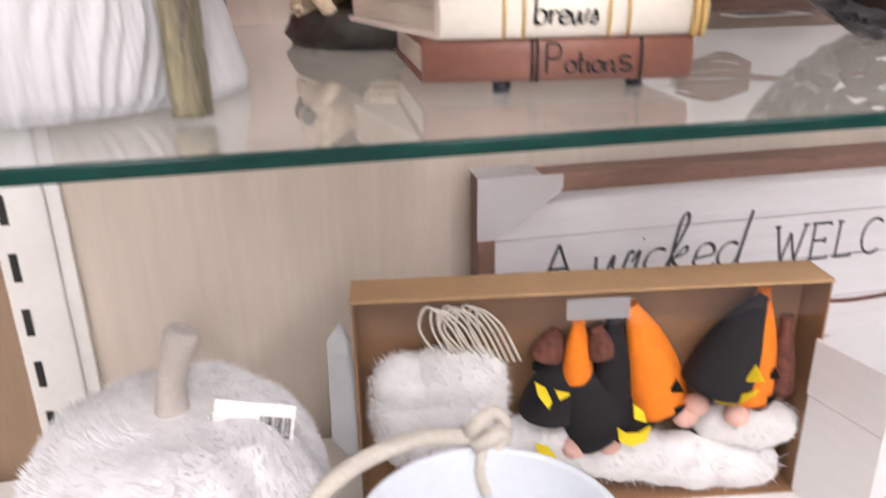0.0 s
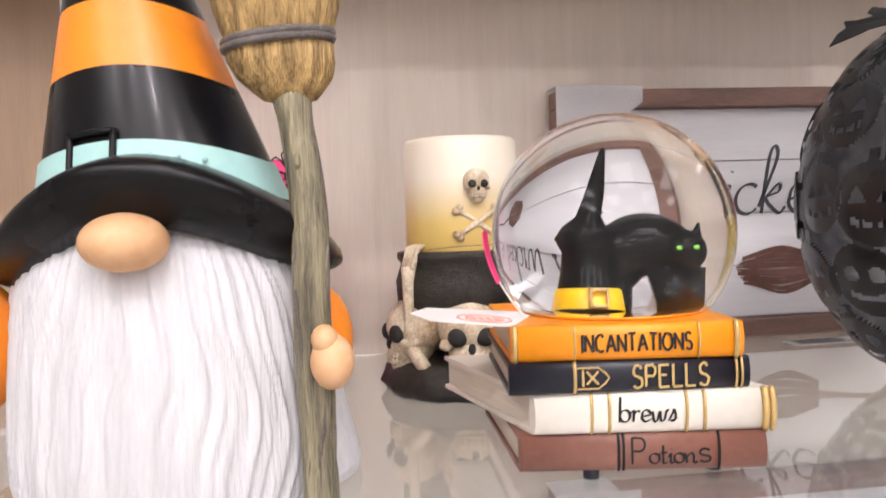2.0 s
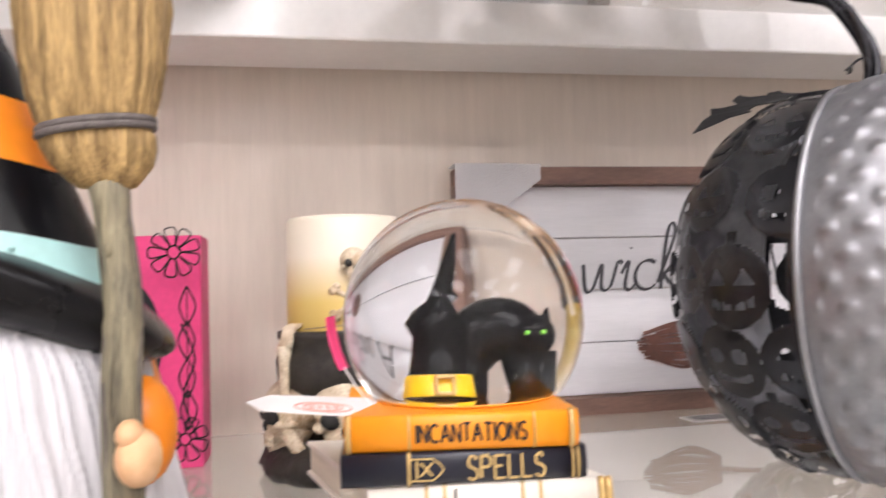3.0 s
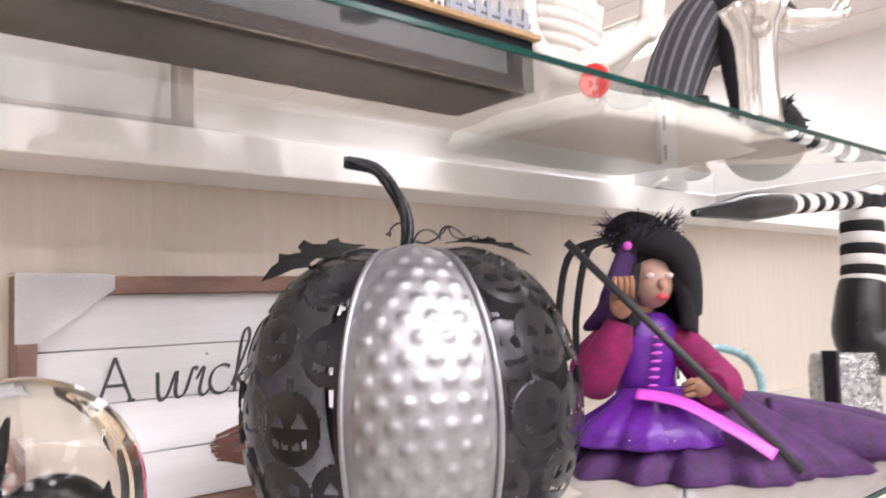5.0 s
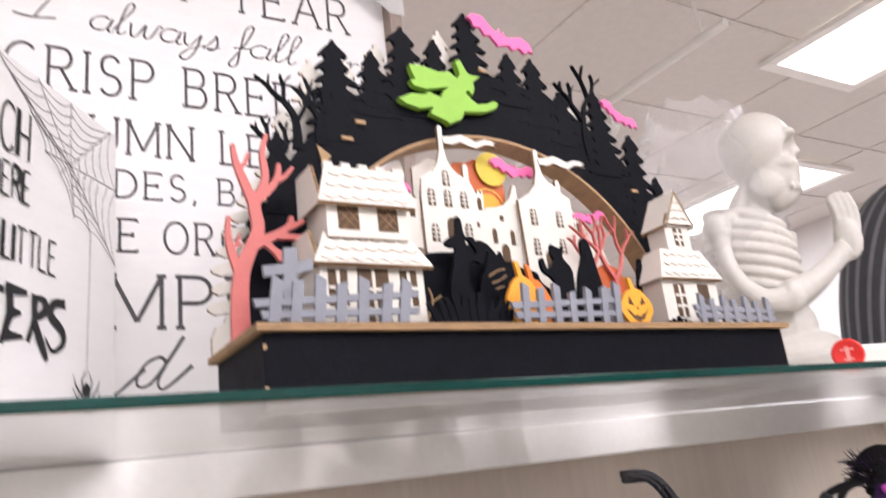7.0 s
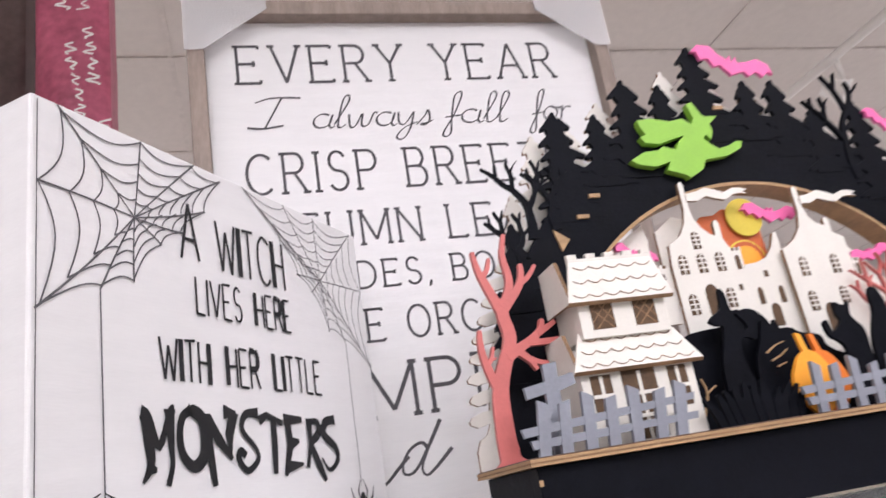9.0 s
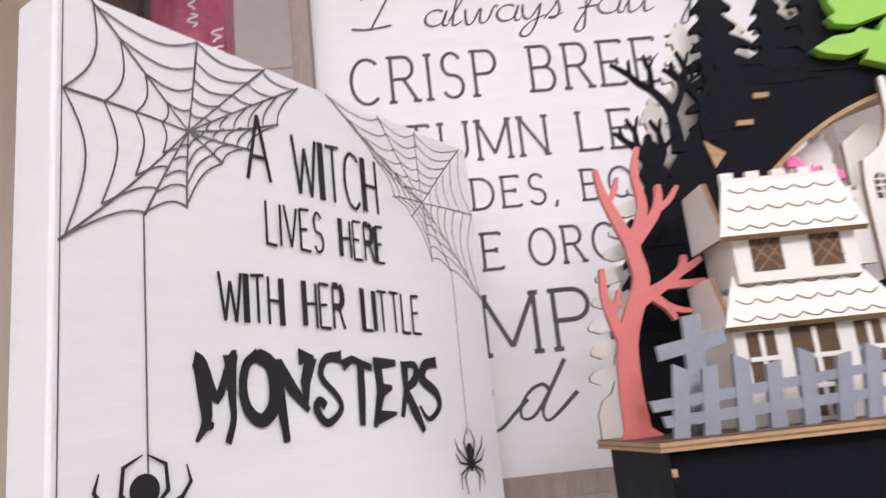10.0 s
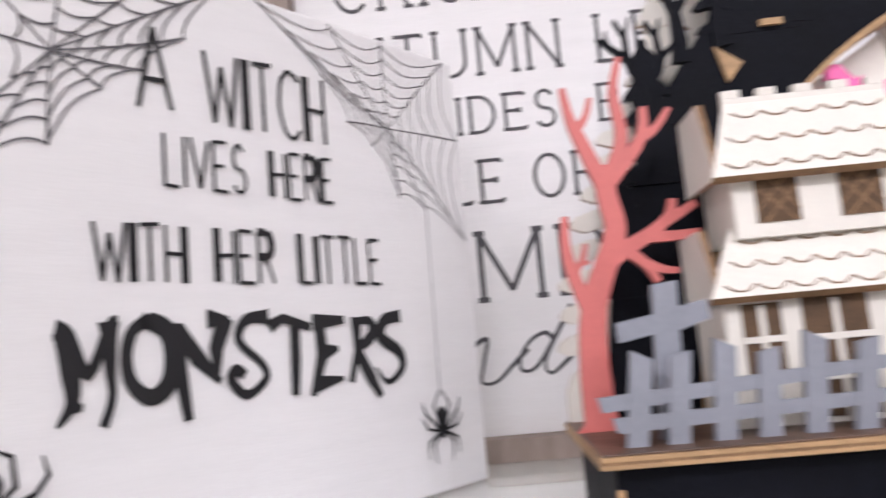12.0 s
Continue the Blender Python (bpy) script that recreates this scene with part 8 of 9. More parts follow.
def witch_doll():
    """A seated cloth witch doll with a staff; one mesh."""
    bm = bmesh.new()
    z = GLASS_LOW
    # Spread skirt with folds.
    cx, cy = 0.835, 0.435
    lathe(bm, [(0.0, z), (0.150, z), (0.155, z + 0.004), (0.135, z + 0.022), (0.105, z + 0.040), (0.075, z + 0.056), (0.050, z + 0.070), (0.036, z + 0.084), (0.0, z + 0.088)], 120, (cx + 0.03, cy - 0.005), 1, 1.15, 0.82, lambda a, zz: 1 + 0.07 * math.sin(13 * a + 2 * math.sin(3 * a)) + 0.03 * math.sin(31 * a))
    lathe(bm, [(0.0, z + 0.03), (0.085, z + 0.03), (0.10, z + 0.036), (0.085, z + 0.054), (0.055, z + 0.072), (0.035, z + 0.088), (0.0, z + 0.09)], 90, (cx - 0.035, cy - 0.03), 0, 1.0, 0.75, lambda a, zz: 1 + 0.06 * math.sin(9 * a) + 0.03 * math.sin(23 * a))
    tube(bm, smooth_line([(cx + 0.09, cy - 0.03, z + 0.045), (cx + 0.16, cy - 0.05, z + 0.034), (cx + 0.235, cy - 0.07, z + 0.022)], 8), [0.034, 0.035, 0.036, 0.036, 0.035, 0.034, 0.033, 0.032, 0.031, 0.03, 0.029, 0.027, 0.025, 0.023, 0.02, 0.018, 0.017], 18, 1, 0.6)
    tube(bm, smooth_line([(cx + 0.09, cy + 0.03, z + 0.045), (cx + 0.18, cy + 0.03, z + 0.034), (cx + 0.28, cy + 0.04, z + 0.022)], 8), [0.034, 0.035, 0.036, 0.036, 0.035, 0.034, 0.033, 0.032, 0.031, 0.03, 0.029, 0.027, 0.025, 0.023, 0.02, 0.018, 0.017], 18, 1, 0.6)
    # Bodice, sleeves, fingers, neck.
    lathe(bm, [(0.0, z + 0.07), (0.036, z + 0.075), (0.034, z + 0.10), (0.040, z + 0.135), (0.042, z + 0.155), (0.026, z + 0.172), (0.0, z + 0.178)], 30, (cx - 0.035, cy), 0, 1.0, 0.72, lambda a, zz: 1 + 0.02 * math.sin(16 * a))
    bx = cx - 0.035
    tube(bm, smooth_line([(bx - 0.022, cy, z + 0.152), (bx - 0.056, cy - 0.02, z + 0.124), (bx - 0.068, cy - 0.040, z + 0.105), (bx - 0.052, cy - 0.060, z + 0.140), (bx - 0.044, cy - 0.066, z + 0.164)], 5), [0.020, 0.022, 0.024, 0.026, 0.027, 0.028, 0.029, 0.029, 0.029, 0.028, 0.027, 0.026, 0.025, 0.024, 0.023, 0.022, 0.020, 0.018, 0.017, 0.016, 0.015], 20, 2)
    tube(bm, smooth_line([(bx + 0.034, cy, z + 0.150), (bx + 0.056, cy - 0.015, z + 0.118), (bx + 0.072, cy - 0.035, z + 0.090), (bx + 0.052, cy - 0.065, z + 0.090)], 6), [0.018, 0.019, 0.020, 0.021, 0.022, 0.023, 0.023, 0.024, 0.024, 0.025, 0.025, 0.026, 0.026, 0.026, 0.025, 0.024, 0.022, 0.020, 0.018], 20, 2)
    ball(bm, (bx - 0.042, cy - 0.070, z + 0.183), (0.013, 0.009, 0.015), 14, 3)
    for f in range(4):
        tube(bm, [(bx - 0.051 + f * 0.0062, cy - 0.074, z + 0.190), (bx - 0.051 + f * 0.0062, cy - 0.081, z + 0.206), (bx - 0.0495 + f * 0.0058, cy - 0.079, z + 0.214)], [0.0042, 0.0038, 0.0026], 8, 3)
    ball(bm, (bx + 0.036, cy - 0.075, z + 0.093), (0.014, 0.010, 0.011), 12, 3)
    for f in range(3):
        tube(bm, [(bx + 0.028, cy - 0.080, z + 0.087 + f * 0.007), (bx + 0.016, cy - 0.084, z + 0.085 + f * 0.006)], [0.0038, 0.0026], 8, 3)
    tube(bm, [(bx, cy, z + 0.165), (bx, cy - 0.004, z + 0.19)], 0.014, 12, 3)
    # Head: a plain painted face inside a black velvet hood.
    hx, hy, hz = bx + 0.008, cy - 0.014, z + 0.209
    ball(bm, (hx, hy, hz), (0.025, 0.027, 0.031), 24, 4)
    ball(bm, (hx + 0.004, hy - 0.027, hz - 0.004), (0.005, 0.007, 0.007), 12, 4)
    ball(bm, (hx + 0.005, hy - 0.025, hz - 0.018), (0.008, 0.005, 0.004), 12, 8)
    for d in (-1, 1):
        ball(bm, (hx + 0.003 + d * 0.0105, hy - 0.0225, hz + 0.006), (0.0060, 0.005, 0.0042), 12, 9)
    for k in range(26):
        a = radians(-38 + 256 * k / 25)
        p = (hx + 0.028 * math.cos(a), hy + 0.006 + 0.028 * math.sin(a), hz + 0.02)
        q = (hx + 0.040 * math.cos(a) + 0.004, hy + 0.008 + 0.034 * math.sin(a), hz - 0.055 - 0.01 * math.sin(5 * k))
        tube(bm, smooth_line([p, ((p[0] + q[0]) / 2 + 0.008 * math.cos(a), (p[1] + q[1]) / 2 + 0.008 * math.sin(a), hz - 0.02), q], 4), 0.0095, 8, 5)
    ball(bm, (hx + 0.002, hy + 0.016, hz + 0.016), (0.038, 0.032, 0.042), 24, 5)
    # Rolled brim of the hood that sweeps over the brow and down one side.
    ln = smooth_line([(hx - 0.036, hy - 0.010, hz + 0.030), (hx - 0.022, hy - 0.016, hz + 0.050), (hx + 0.008, hy - 0.020, hz + 0.044), (hx + 0.030, hy - 0.018, hz + 0.028), (hx + 0.039, hy - 0.012, hz - 0.004), (hx + 0.040, hy - 0.010, hz - 0.040)], 6)
    tube(bm, ln, [0.010 + 0.008 * math.sin(math.pi * (0.12 + 0.8 * i / len(ln))) for i in range(len(ln))], 16, 5)
    # Bent crown.
    tube(bm, smooth_line([(hx + 0.004, hy + 0.014, hz + 0.035), (hx - 0.004, hy + 0.014, hz + 0.058), (hx - 0.024, hy + 0.014, hz + 0.070), (hx - 0.046, hy + 0.012, hz + 0.060)], 5), [0.036, 0.035, 0.033, 0.031, 0.029, 0.027, 0.024, 0.021, 0.018, 0.016, 0.013, 0.011, 0.009, 0.007, 0.005, 0.004], 20, 5)
    # Long violet drape beside the face.
    tube(bm, smooth_line([(hx - 0.024, hy - 0.014, hz + 0.058), (hx - 0.034, hy - 0.016, hz + 0.020), (hx - 0.052, hy - 0.012, hz - 0.030), (hx - 0.082, hy - 0.006, hz - 0.052)], 5), [0.008, 0.011, 0.014, 0.016, 0.018, 0.020, 0.022, 0.024, 0.025, 0.025, 0.023, 0.020, 0.017, 0.013, 0.009, 0.004], 14, 6, 0.45)
    rnd = random.Random(3)
    for i in range(260):
        a = rnd.uniform(0, 6.28)
        p = Vector((hx - 0.012 + 0.036 * math.cos(a), hy - 0.002 + 0.028 * math.sin(a), hz + 0.052 + rnd.uniform(-0.012, 0.018)))
        tube(bm, [p, p + Vector((math.cos(a) * rnd.uniform(0.004, 0.020), math.sin(a) * 0.012, rnd.uniform(-0.004, 0.018)))], [0.0012, 0.0003], 4, 6 if i % 4 == 0 else 5)
    for ox, L in ((-0.094, 0.090), (-0.076, 0.120)):
        tube(bm, smooth_line([(hx - 0.045, hy - 0.01, hz + 0.050), (hx + ox, hy - 0.02, hz + 0.036), (hx + ox - 0.016, hy - 0.02, hz + 0.034 - L * 0.55), (hx + ox - 0.018, hy - 0.02, hz + 0.040 - L)], 5), 0.0042, 8, 5)
    ball(bm, (hx - 0.034, hy - 0.034, hz + 0.040), (0.005, 0.004, 0.005), 10, 7)
    # Glitter on the front of the skirt.
    for i in range(420):
        a, r = rnd.uniform(-2.9, -0.2), rnd.uniform(0.045, 0.098)
        p = Vector((bx + r * math.cos(a), cy - 0.03 + 0.78 * r * math.sin(a), z + 0.098 - 0.62 * r + rnd.uniform(0.0, 0.004)))
        u = Vector((rnd.uniform(-1, 1), rnd.uniform(-1, 1), rnd.uniform(-1, 1))).normalized()
        w = u.orthogonal().normalized()
        k = rnd.uniform(0.0006, 0.0013)
        f = bm.faces.new([bm.verts.new(p + u * k), bm.verts.new(p + w * k), bm.verts.new(p - u * k), bm.verts.new(p - w * k)])
        f.material_index = 11
    # Ribbon over the lap and the staff.
    pts = smooth_line([(bx - 0.030, cy - 0.066, z + 0.088), (bx + 0.012, cy - 0.088, z + 0.080), (bx + 0.060, cy - 0.112, z + 0.052), (bx + 0.090, cy - 0.128, z + 0.030)], 6)
    tube(bm, pts, 0.008, 10, 7, 0.2)
    for k in range(8):
        ball(bm, (bx - 0.002 + 0.0015 * k, cy - 0.0345, z + 0.092 + k * 0.009), (0.0065, 0.003, 0.002), 10, 7)
    tube(bm, [(bx - 0.100, cy - 0.080, z + 0.253), (bx + 0.118, cy - 0.122, z + 0.012)], 0.0045, 12, 10)
    turn = Matrix.Rotation(radians(-40), 3, "Z")
    for v in bm.verts:
        p = turn @ Vector((v.co.x - bx, v.co.y - cy, 0))
        v.co = Vector((0.80 + p.x, 0.445 + p.y, v.co.z))
    return solid("witch_doll", bm, [M_PURPLE, M_PLUM, M_MAGENTA, M_DOLLSKIN, M_DOLLFACE, M_BLACKFELT, M_VIOLETHAT, M_RIBBON, material("doll_lips", (0.6, 0.06, 0.08), 0.35), material("doll_eye_paint", (0.62, 0.52, 0.5), 0.3, metal=0.3), material("dark_staff", (0.03, 0.028, 0.03), 0.5, bump=0.4), M_SEQUIN], "seated witch doll in purple dress with magenta sleeves and staff", "doll")


witch_doll()


def striped_leg(name, pts, radius, bands, boot, label):
    """A stuffed leg in black and white stripes that ends in a black boot."""
    t = thing(name, pose(*pts[0]), label, "decoration", "striped witch legs")
    line = smooth_line(pts, 24)
    k = len(line)
    for b in range(bands):
        a, c = round(b * (k - 1) / bands), round((b + 1) * (k - 1) / bands)
        bm = bmesh.new()
        seg = line[a:c + 1]
        tube(bm, seg, [radius * (1 + 0.05 * math.sin(math.pi * i / max(1, len(seg) - 1))) for i in range(len(seg))], 20)
        wpart("stripe", bm, M_BLACKFELT if b % 2 else M_WHITESOCK, t)
    bm = bmesh.new()
    bl = smooth_line(boot, 6)
    n = len(bl)
    tube(bm, bl, [radius * (1.08 + 0.28 * math.sin(math.pi * (i / (n - 1)) ** 0.9)) * (1.0 if i < n * 0.5 else max(0.2, 1.0 - 1.45 * (i / (n - 1) - 0.5))) for i in range(n)], 22)
    wpart("boot", bm, M_BOOT, t, "black glossy pointed boot")
    return t


M_BOOT = material("black_vinyl", (0.010, 0.010, 0.012), 0.3, vary=0.3, scale=40, bump=0.1)
striped_leg("striped_leg", [(1.245, 0.36, 1.636), (1.242, 0.36, 1.585), (1.236, 0.36, 1.535), (1.230, 0.36, 1.495)], 0.029, 9, [(1.230, 0.36, 1.497), (1.222, 0.362, 1.455), (1.222, 0.36, 1.412), (1.25, 0.315, 1.394), (1.285, 0.26, 1.408), (1.31, 0.215, 1.43)], "black and white striped stuffed leg with boot hanging below shelf")
striped_leg("striped_leg", [(1.30, 0.345, 1.622), (1.18, 0.352, 1.613), (1.08, 0.358, 1.604), (1.0, 0.362, 1.597)], 0.0125, 14, [(1.005, 0.362, 1.5975), (0.94, 0.364, 1.592), (0.87, 0.365, 1.584), (0.79, 0.366, 1.575)], "striped stuffed leg with a long pointed black boot under the shelf")

# Silver sequin bag and teal tinsel beside the doll.
t = thing("sequin_bag", pose(1.165, 0.37, GLASS_LOW), "silver sequin pouch with black trim", "bag")
bm = bmesh.new()
lathe(bm, [(0.0, 0.0), (0.052, 0.0), (0.058, 0.02), (0.055, 0.09), (0.05, 0.105), (0.0, 0.107)], 40, sy=0.7)
part("pouch", bm, M_SEQUIN, t, m=pose(0, 0, 0))
bm = bmesh.new()
rnd = random.Random(21)
for i in range(2600):
    a, zz = rnd.uniform(0, 6.283), rnd.uniform(0.003, 0.104)
    r = 0.0585 if zz < 0.09 else 0.0585 - 0.4 * (zz - 0.09)
    p = Vector((r * math.cos(a), 0.7 * r * math.sin(a), zz))
    nrm = Vector((math.cos(a) + rnd.uniform(-0.7, 0.7), math.sin(a) + rnd.uniform(-0.7, 0.7), rnd.uniform(-0.7, 0.7))).normalized()
    u = nrm.orthogonal().normalized() * 0.0024
    w = nrm.cross(u).normalized() * 0.0024
    bm.faces.new([bm.verts.new(p + u), bm.verts.new(p + w), bm.verts.new(p - u), bm.verts.new(p - w)])
tagged(part("sequin_layer", bm, M_SEQUIN, t, fix=False), kind="stuff")
bm = bmesh.new()
box(bm, -0.070, -0.059, -0.02, 0.0, 0.01, 0.112, 0.002)
part("trim", bm, M_BOOT, t, "black strap")
t = thing("tinsel_wreath", pose(0.985, 0.47, GLASS_LOW), "pale teal tinsel hoop lying by the doll", "wreath")
bm = bmesh.new()
rnd = random.Random(8)
tube(bm, [(0.10 * math.cos(a), 0.05 * math.sin(a), 0.06 + 0.055 * math.sin(a + 0.8)) for a in [2 * math.pi * i / 40 for i in range(41)]], 0.006, 8)
part("hoop", bm, M_TEALTINSEL, t)
bm = bmesh.new()
for i in range(500):
    a = rnd.uniform(0, 6.283)
    p = Vector((0.10 * math.cos(a), 0.05 * math.sin(a), 0.06 + 0.055 * math.sin(a + 0.8)))
    d = Vector((rnd.uniform(-1, 1), rnd.uniform(-1, 1), rnd.uniform(-1, 1))).normalized() * rnd.uniform(0.008, 0.016)
    s = d.orthogonal().normalized() * 0.0007
    q = p + d
    if q.z < 0.001:
        continue
    bm.faces.new([bm.verts.new(p + s), bm.verts.new(q), bm.verts.new(p - s)])
tagged(part("tinsel", bm, M_TEALTINSEL, t, fix=False), kind="stuff")

# ---- things on the lower shelf ----
M_TINSELWHITE = material("white_tinsel", (0.82, 0.81, 0.82), 0.3, metal=0.1, vary=0.1, scale=120, bump=0.6)
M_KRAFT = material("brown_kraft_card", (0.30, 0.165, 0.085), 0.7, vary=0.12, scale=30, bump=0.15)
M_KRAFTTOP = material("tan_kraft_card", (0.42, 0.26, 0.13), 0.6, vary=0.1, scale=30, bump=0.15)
M_FLUFF = material("white_fluff", (0.84, 0.82, 0.81), 0.95, vary=0.05, scale=120, bump=0.8)
M_ORANGEFELT = material("orange_felt", (0.86, 0.22, 0.012), 0.9, vary=0.1, scale=120, bump=0.4)
M_YELLOWFELT = material("yellow_felt", (0.88, 0.66, 0.02), 0.9, vary=0.06, scale=120, bump=0.4)
M_ENAMEL = material("white_blue_enamel", (0.74, 0.78, 0.83), 0.22, vary=0.04, scale=15, bump=0.03)
M_ROPE = material("cream_rope", (0.74, 0.68, 0.59), 0.9, vary=0.12, scale=200, bump=0.8)
M_PAPERBAG = film_material("crinkled_white_wrap", 0.55, 0.3)
M_BROWNPLAID = material("brown_plaid_felt", (0.13, 0.045, 0.03), 0.9, vary=0.6, scale=160, bump=0.4)


def fuzz(bm, blobs, count, length, seed):
    """Fine tufts on a heap of soft blobs: (centre, radii)."""
    rnd = random.Random(seed)
    for i in range(count):
        c, r = blobs[rnd.randrange(len(blobs))]
        d = Vector((rnd.gauss(0, 1), rnd.gauss(0, 1) - 0.6, rnd.gauss(0, 1) + 0.3)).normalized()
        p = Vector((c[0] + d.x * r[0], c[1] + d.y * r[1], c[2] + d.z * r[2]))
        e = (d * 0.6 + Vector((rnd.gauss(0, 1), rnd.gauss(0, 1), rnd.gauss(0, 1))) * 0.45) * length * rnd.uniform(0.6, 1.3)
        s = e.orthogonal().normalized() * length * 0.07
        bm.faces.new([bm.verts.new(p + s), bm.verts.new(p - s), bm.verts.new(p + e)])


def lumps(bm, blobs):
    """Soft uneven heaps."""
    for c, r in blobs:
        first = len(bm.verts)
        ball(bm, c, r, 28)
        bm.verts.ensure_lookup_table()
        for v in bm.verts[first:]:
            v.co += (v.co - Vector(c)) * (0.16 * noise.noise(v.co * 70) + 0.10 * noise.noise(v.co * 190))


def tinsel_pumpkin():
    cx, cy, cz = -0.082, 0.432, DECK + 0.098
    t = thing("tinsel_pumpkin", pose(cx, cy, DECK), "white tinsel pumpkin with curved stem and paper tag", "pumpkin")

    def shape(a, ph):
        lobe = 1 - 0.085 * abs(math.cos(4 * a)) ** 6
        r = 0.098 * math.cos(ph) ** 0.75 * lobe
        return Vector((cx + r * math.cos(a), cy + r * math.sin(a), cz + 0.098 * math.sin(ph) - 0.016 * max(0, math.sin(ph)) ** 8))
    bm = bmesh.new()
    n, m = 96, 40
    rings = [[bm.verts.new(shape(2 * math.pi * i / n, -math.pi / 2 * 0.96 + math.pi * 0.96 * k / m)) for i in range(n)] for k in range(m + 1)]
    for p, q in zip(rings, rings[1:]):
        for i in range(n):
            f = bm.faces.new((p[i], p[(i + 1) % n], q[(i + 1) % n], q[i]))
            f.smooth = True
    bm.faces.new(rings[0])
    bm.faces.new(rings[-1])
    body = wpart("body", bm, M_TINSELWHITE, t)
    rnd = random.Random(21)
    bm = bmesh.new()
    for i in range(15000):
        a, ph = rnd.uniform(0, 6.2832), math.asin(rnd.uniform(-0.5, 0.99))
        p = shape(a, ph)
        d = (p - Vector((cx, cy, cz))).normalized() * 0.55 + Vector((math.sin(a) * 0.5, -math.cos(a) * 0.5, rnd.uniform(-0.7, 0.3)))
        d = d.normalized() * rnd.uniform(0.004, 0.009)
        s = d.orthogonal().normalized() * 0.00055
        bm.faces.new([bm.verts.new(p + s), bm.verts.new(p - s), bm.verts.new(p + d)])
    tagged(part("tinsel", bm, M_TINSELWHITE, body, fix=False), kind="stuff")
    bm = bmesh.new()
    line = smooth_line([(cx + 0.004, cy, cz + 0.070), (cx + 0.007, cy, cz + 0.100), (cx + 0.013, cy - 0.002, cz + 0.122), (cx + 0.020, cy - 0.004, cz + 0.139)], 5)
    tube(bm, line, [0.014, 0.0125, 0.011, 0.010, 0.0095, 0.009, 0.009, 0.009, 0.0092, 0.0095, 0.010, 0.0105, 0.011, 0.0112, 0.010, 0.007][:len(line)], 18)
    wpart("stem", bm, material("greyish_velvet", (0.52, 0.47, 0.43), 0.8, vary=0.15, scale=60, bump=0.4), t, "greyish velvet stem")
    bm = bmesh.new()
    box(bm, -0.025, 0.025, -0.0004, 0.0004, -0.012, 0.012)
    tg = part("paper_tag", bm, M_TICKET, t, "white paper tag with printed bars", pose(0.055, -0.02, 0.176, -35, 14, 0))
    bm = bmesh.new()
    for i in range(9):
        box(bm, 0.004 + i * 0.0021, 0.005 + i * 0.0021 + 0.0004 * (i % 3), -0.0008, -0.0005, -0.009, 0.004)
    part("printed_bars", bm, M_INKGREY, tg)


tinsel_pumpkin()


def plush_hat(t, bx, by, bz, lean, h, r, mat, face, seed):
    """A felt hat of a small plush gnome with a cut felt face; returns nothing."""
    rnd = random.Random(seed)
    pts = smooth_line([(bx, by, bz), (bx + lean * 0.25, by, bz + h * 0.35), (bx + lean * 0.6, by + 0.004, bz + h * 0.7), (bx + lean, by + 0.006, bz + h)], 5)
    n = len(pts)
    bm = bmesh.new()
    tube(bm, pts, [max(0.004, r * (1 - (i / (n - 1)) ** 1.8)) + 0.003 for i in range(n)], 22, flat=0.75)
    hat = part("felt_hat", bm, mat, t)
    if face is None:
        return
    bm = bmesh.new()
    fy = by - r * 0.80

    def tri(cx, cz, s):
        v = [bm.verts.new((cx - s, fy, cz - s * 0.8)), bm.verts.new((cx + s, fy, cz - s * 0.8)), bm.verts.new((cx, fy + 0.001, cz + s))]
        bm.faces.new(v)
    tri(bx - r * 0.36 + lean * 0.16, bz + h * 0.30, r * 0.25)
    tri(bx + r * 0.36 + lean * 0.16, bz + h * 0.30, r * 0.25)
    tri(bx + lean * 0.10, bz + h * 0.19, r * 0.15)
    up = [(bx + r * 0.62 * u + lean * 0.05, bz + h * (0.07 + 0.06 * u * u)) for u in (-1, -0.5, 0, 0.5, 1)]
    dn = [(bx + r * 0.58 * u + lean * 0.05, bz + h * (-0.06 + 0.13 * u * u)) for u in (0.9, 0.45, 0, -0.45, -0.9)]
    bm.faces.new([bm.verts.new((x, fy - 0.001, z)) for x, z in up + dn])
    bmesh.ops.solidify(bm, geom=bm.faces[:], thickness=0.001)
    part("felt_face", bm, face, hat)


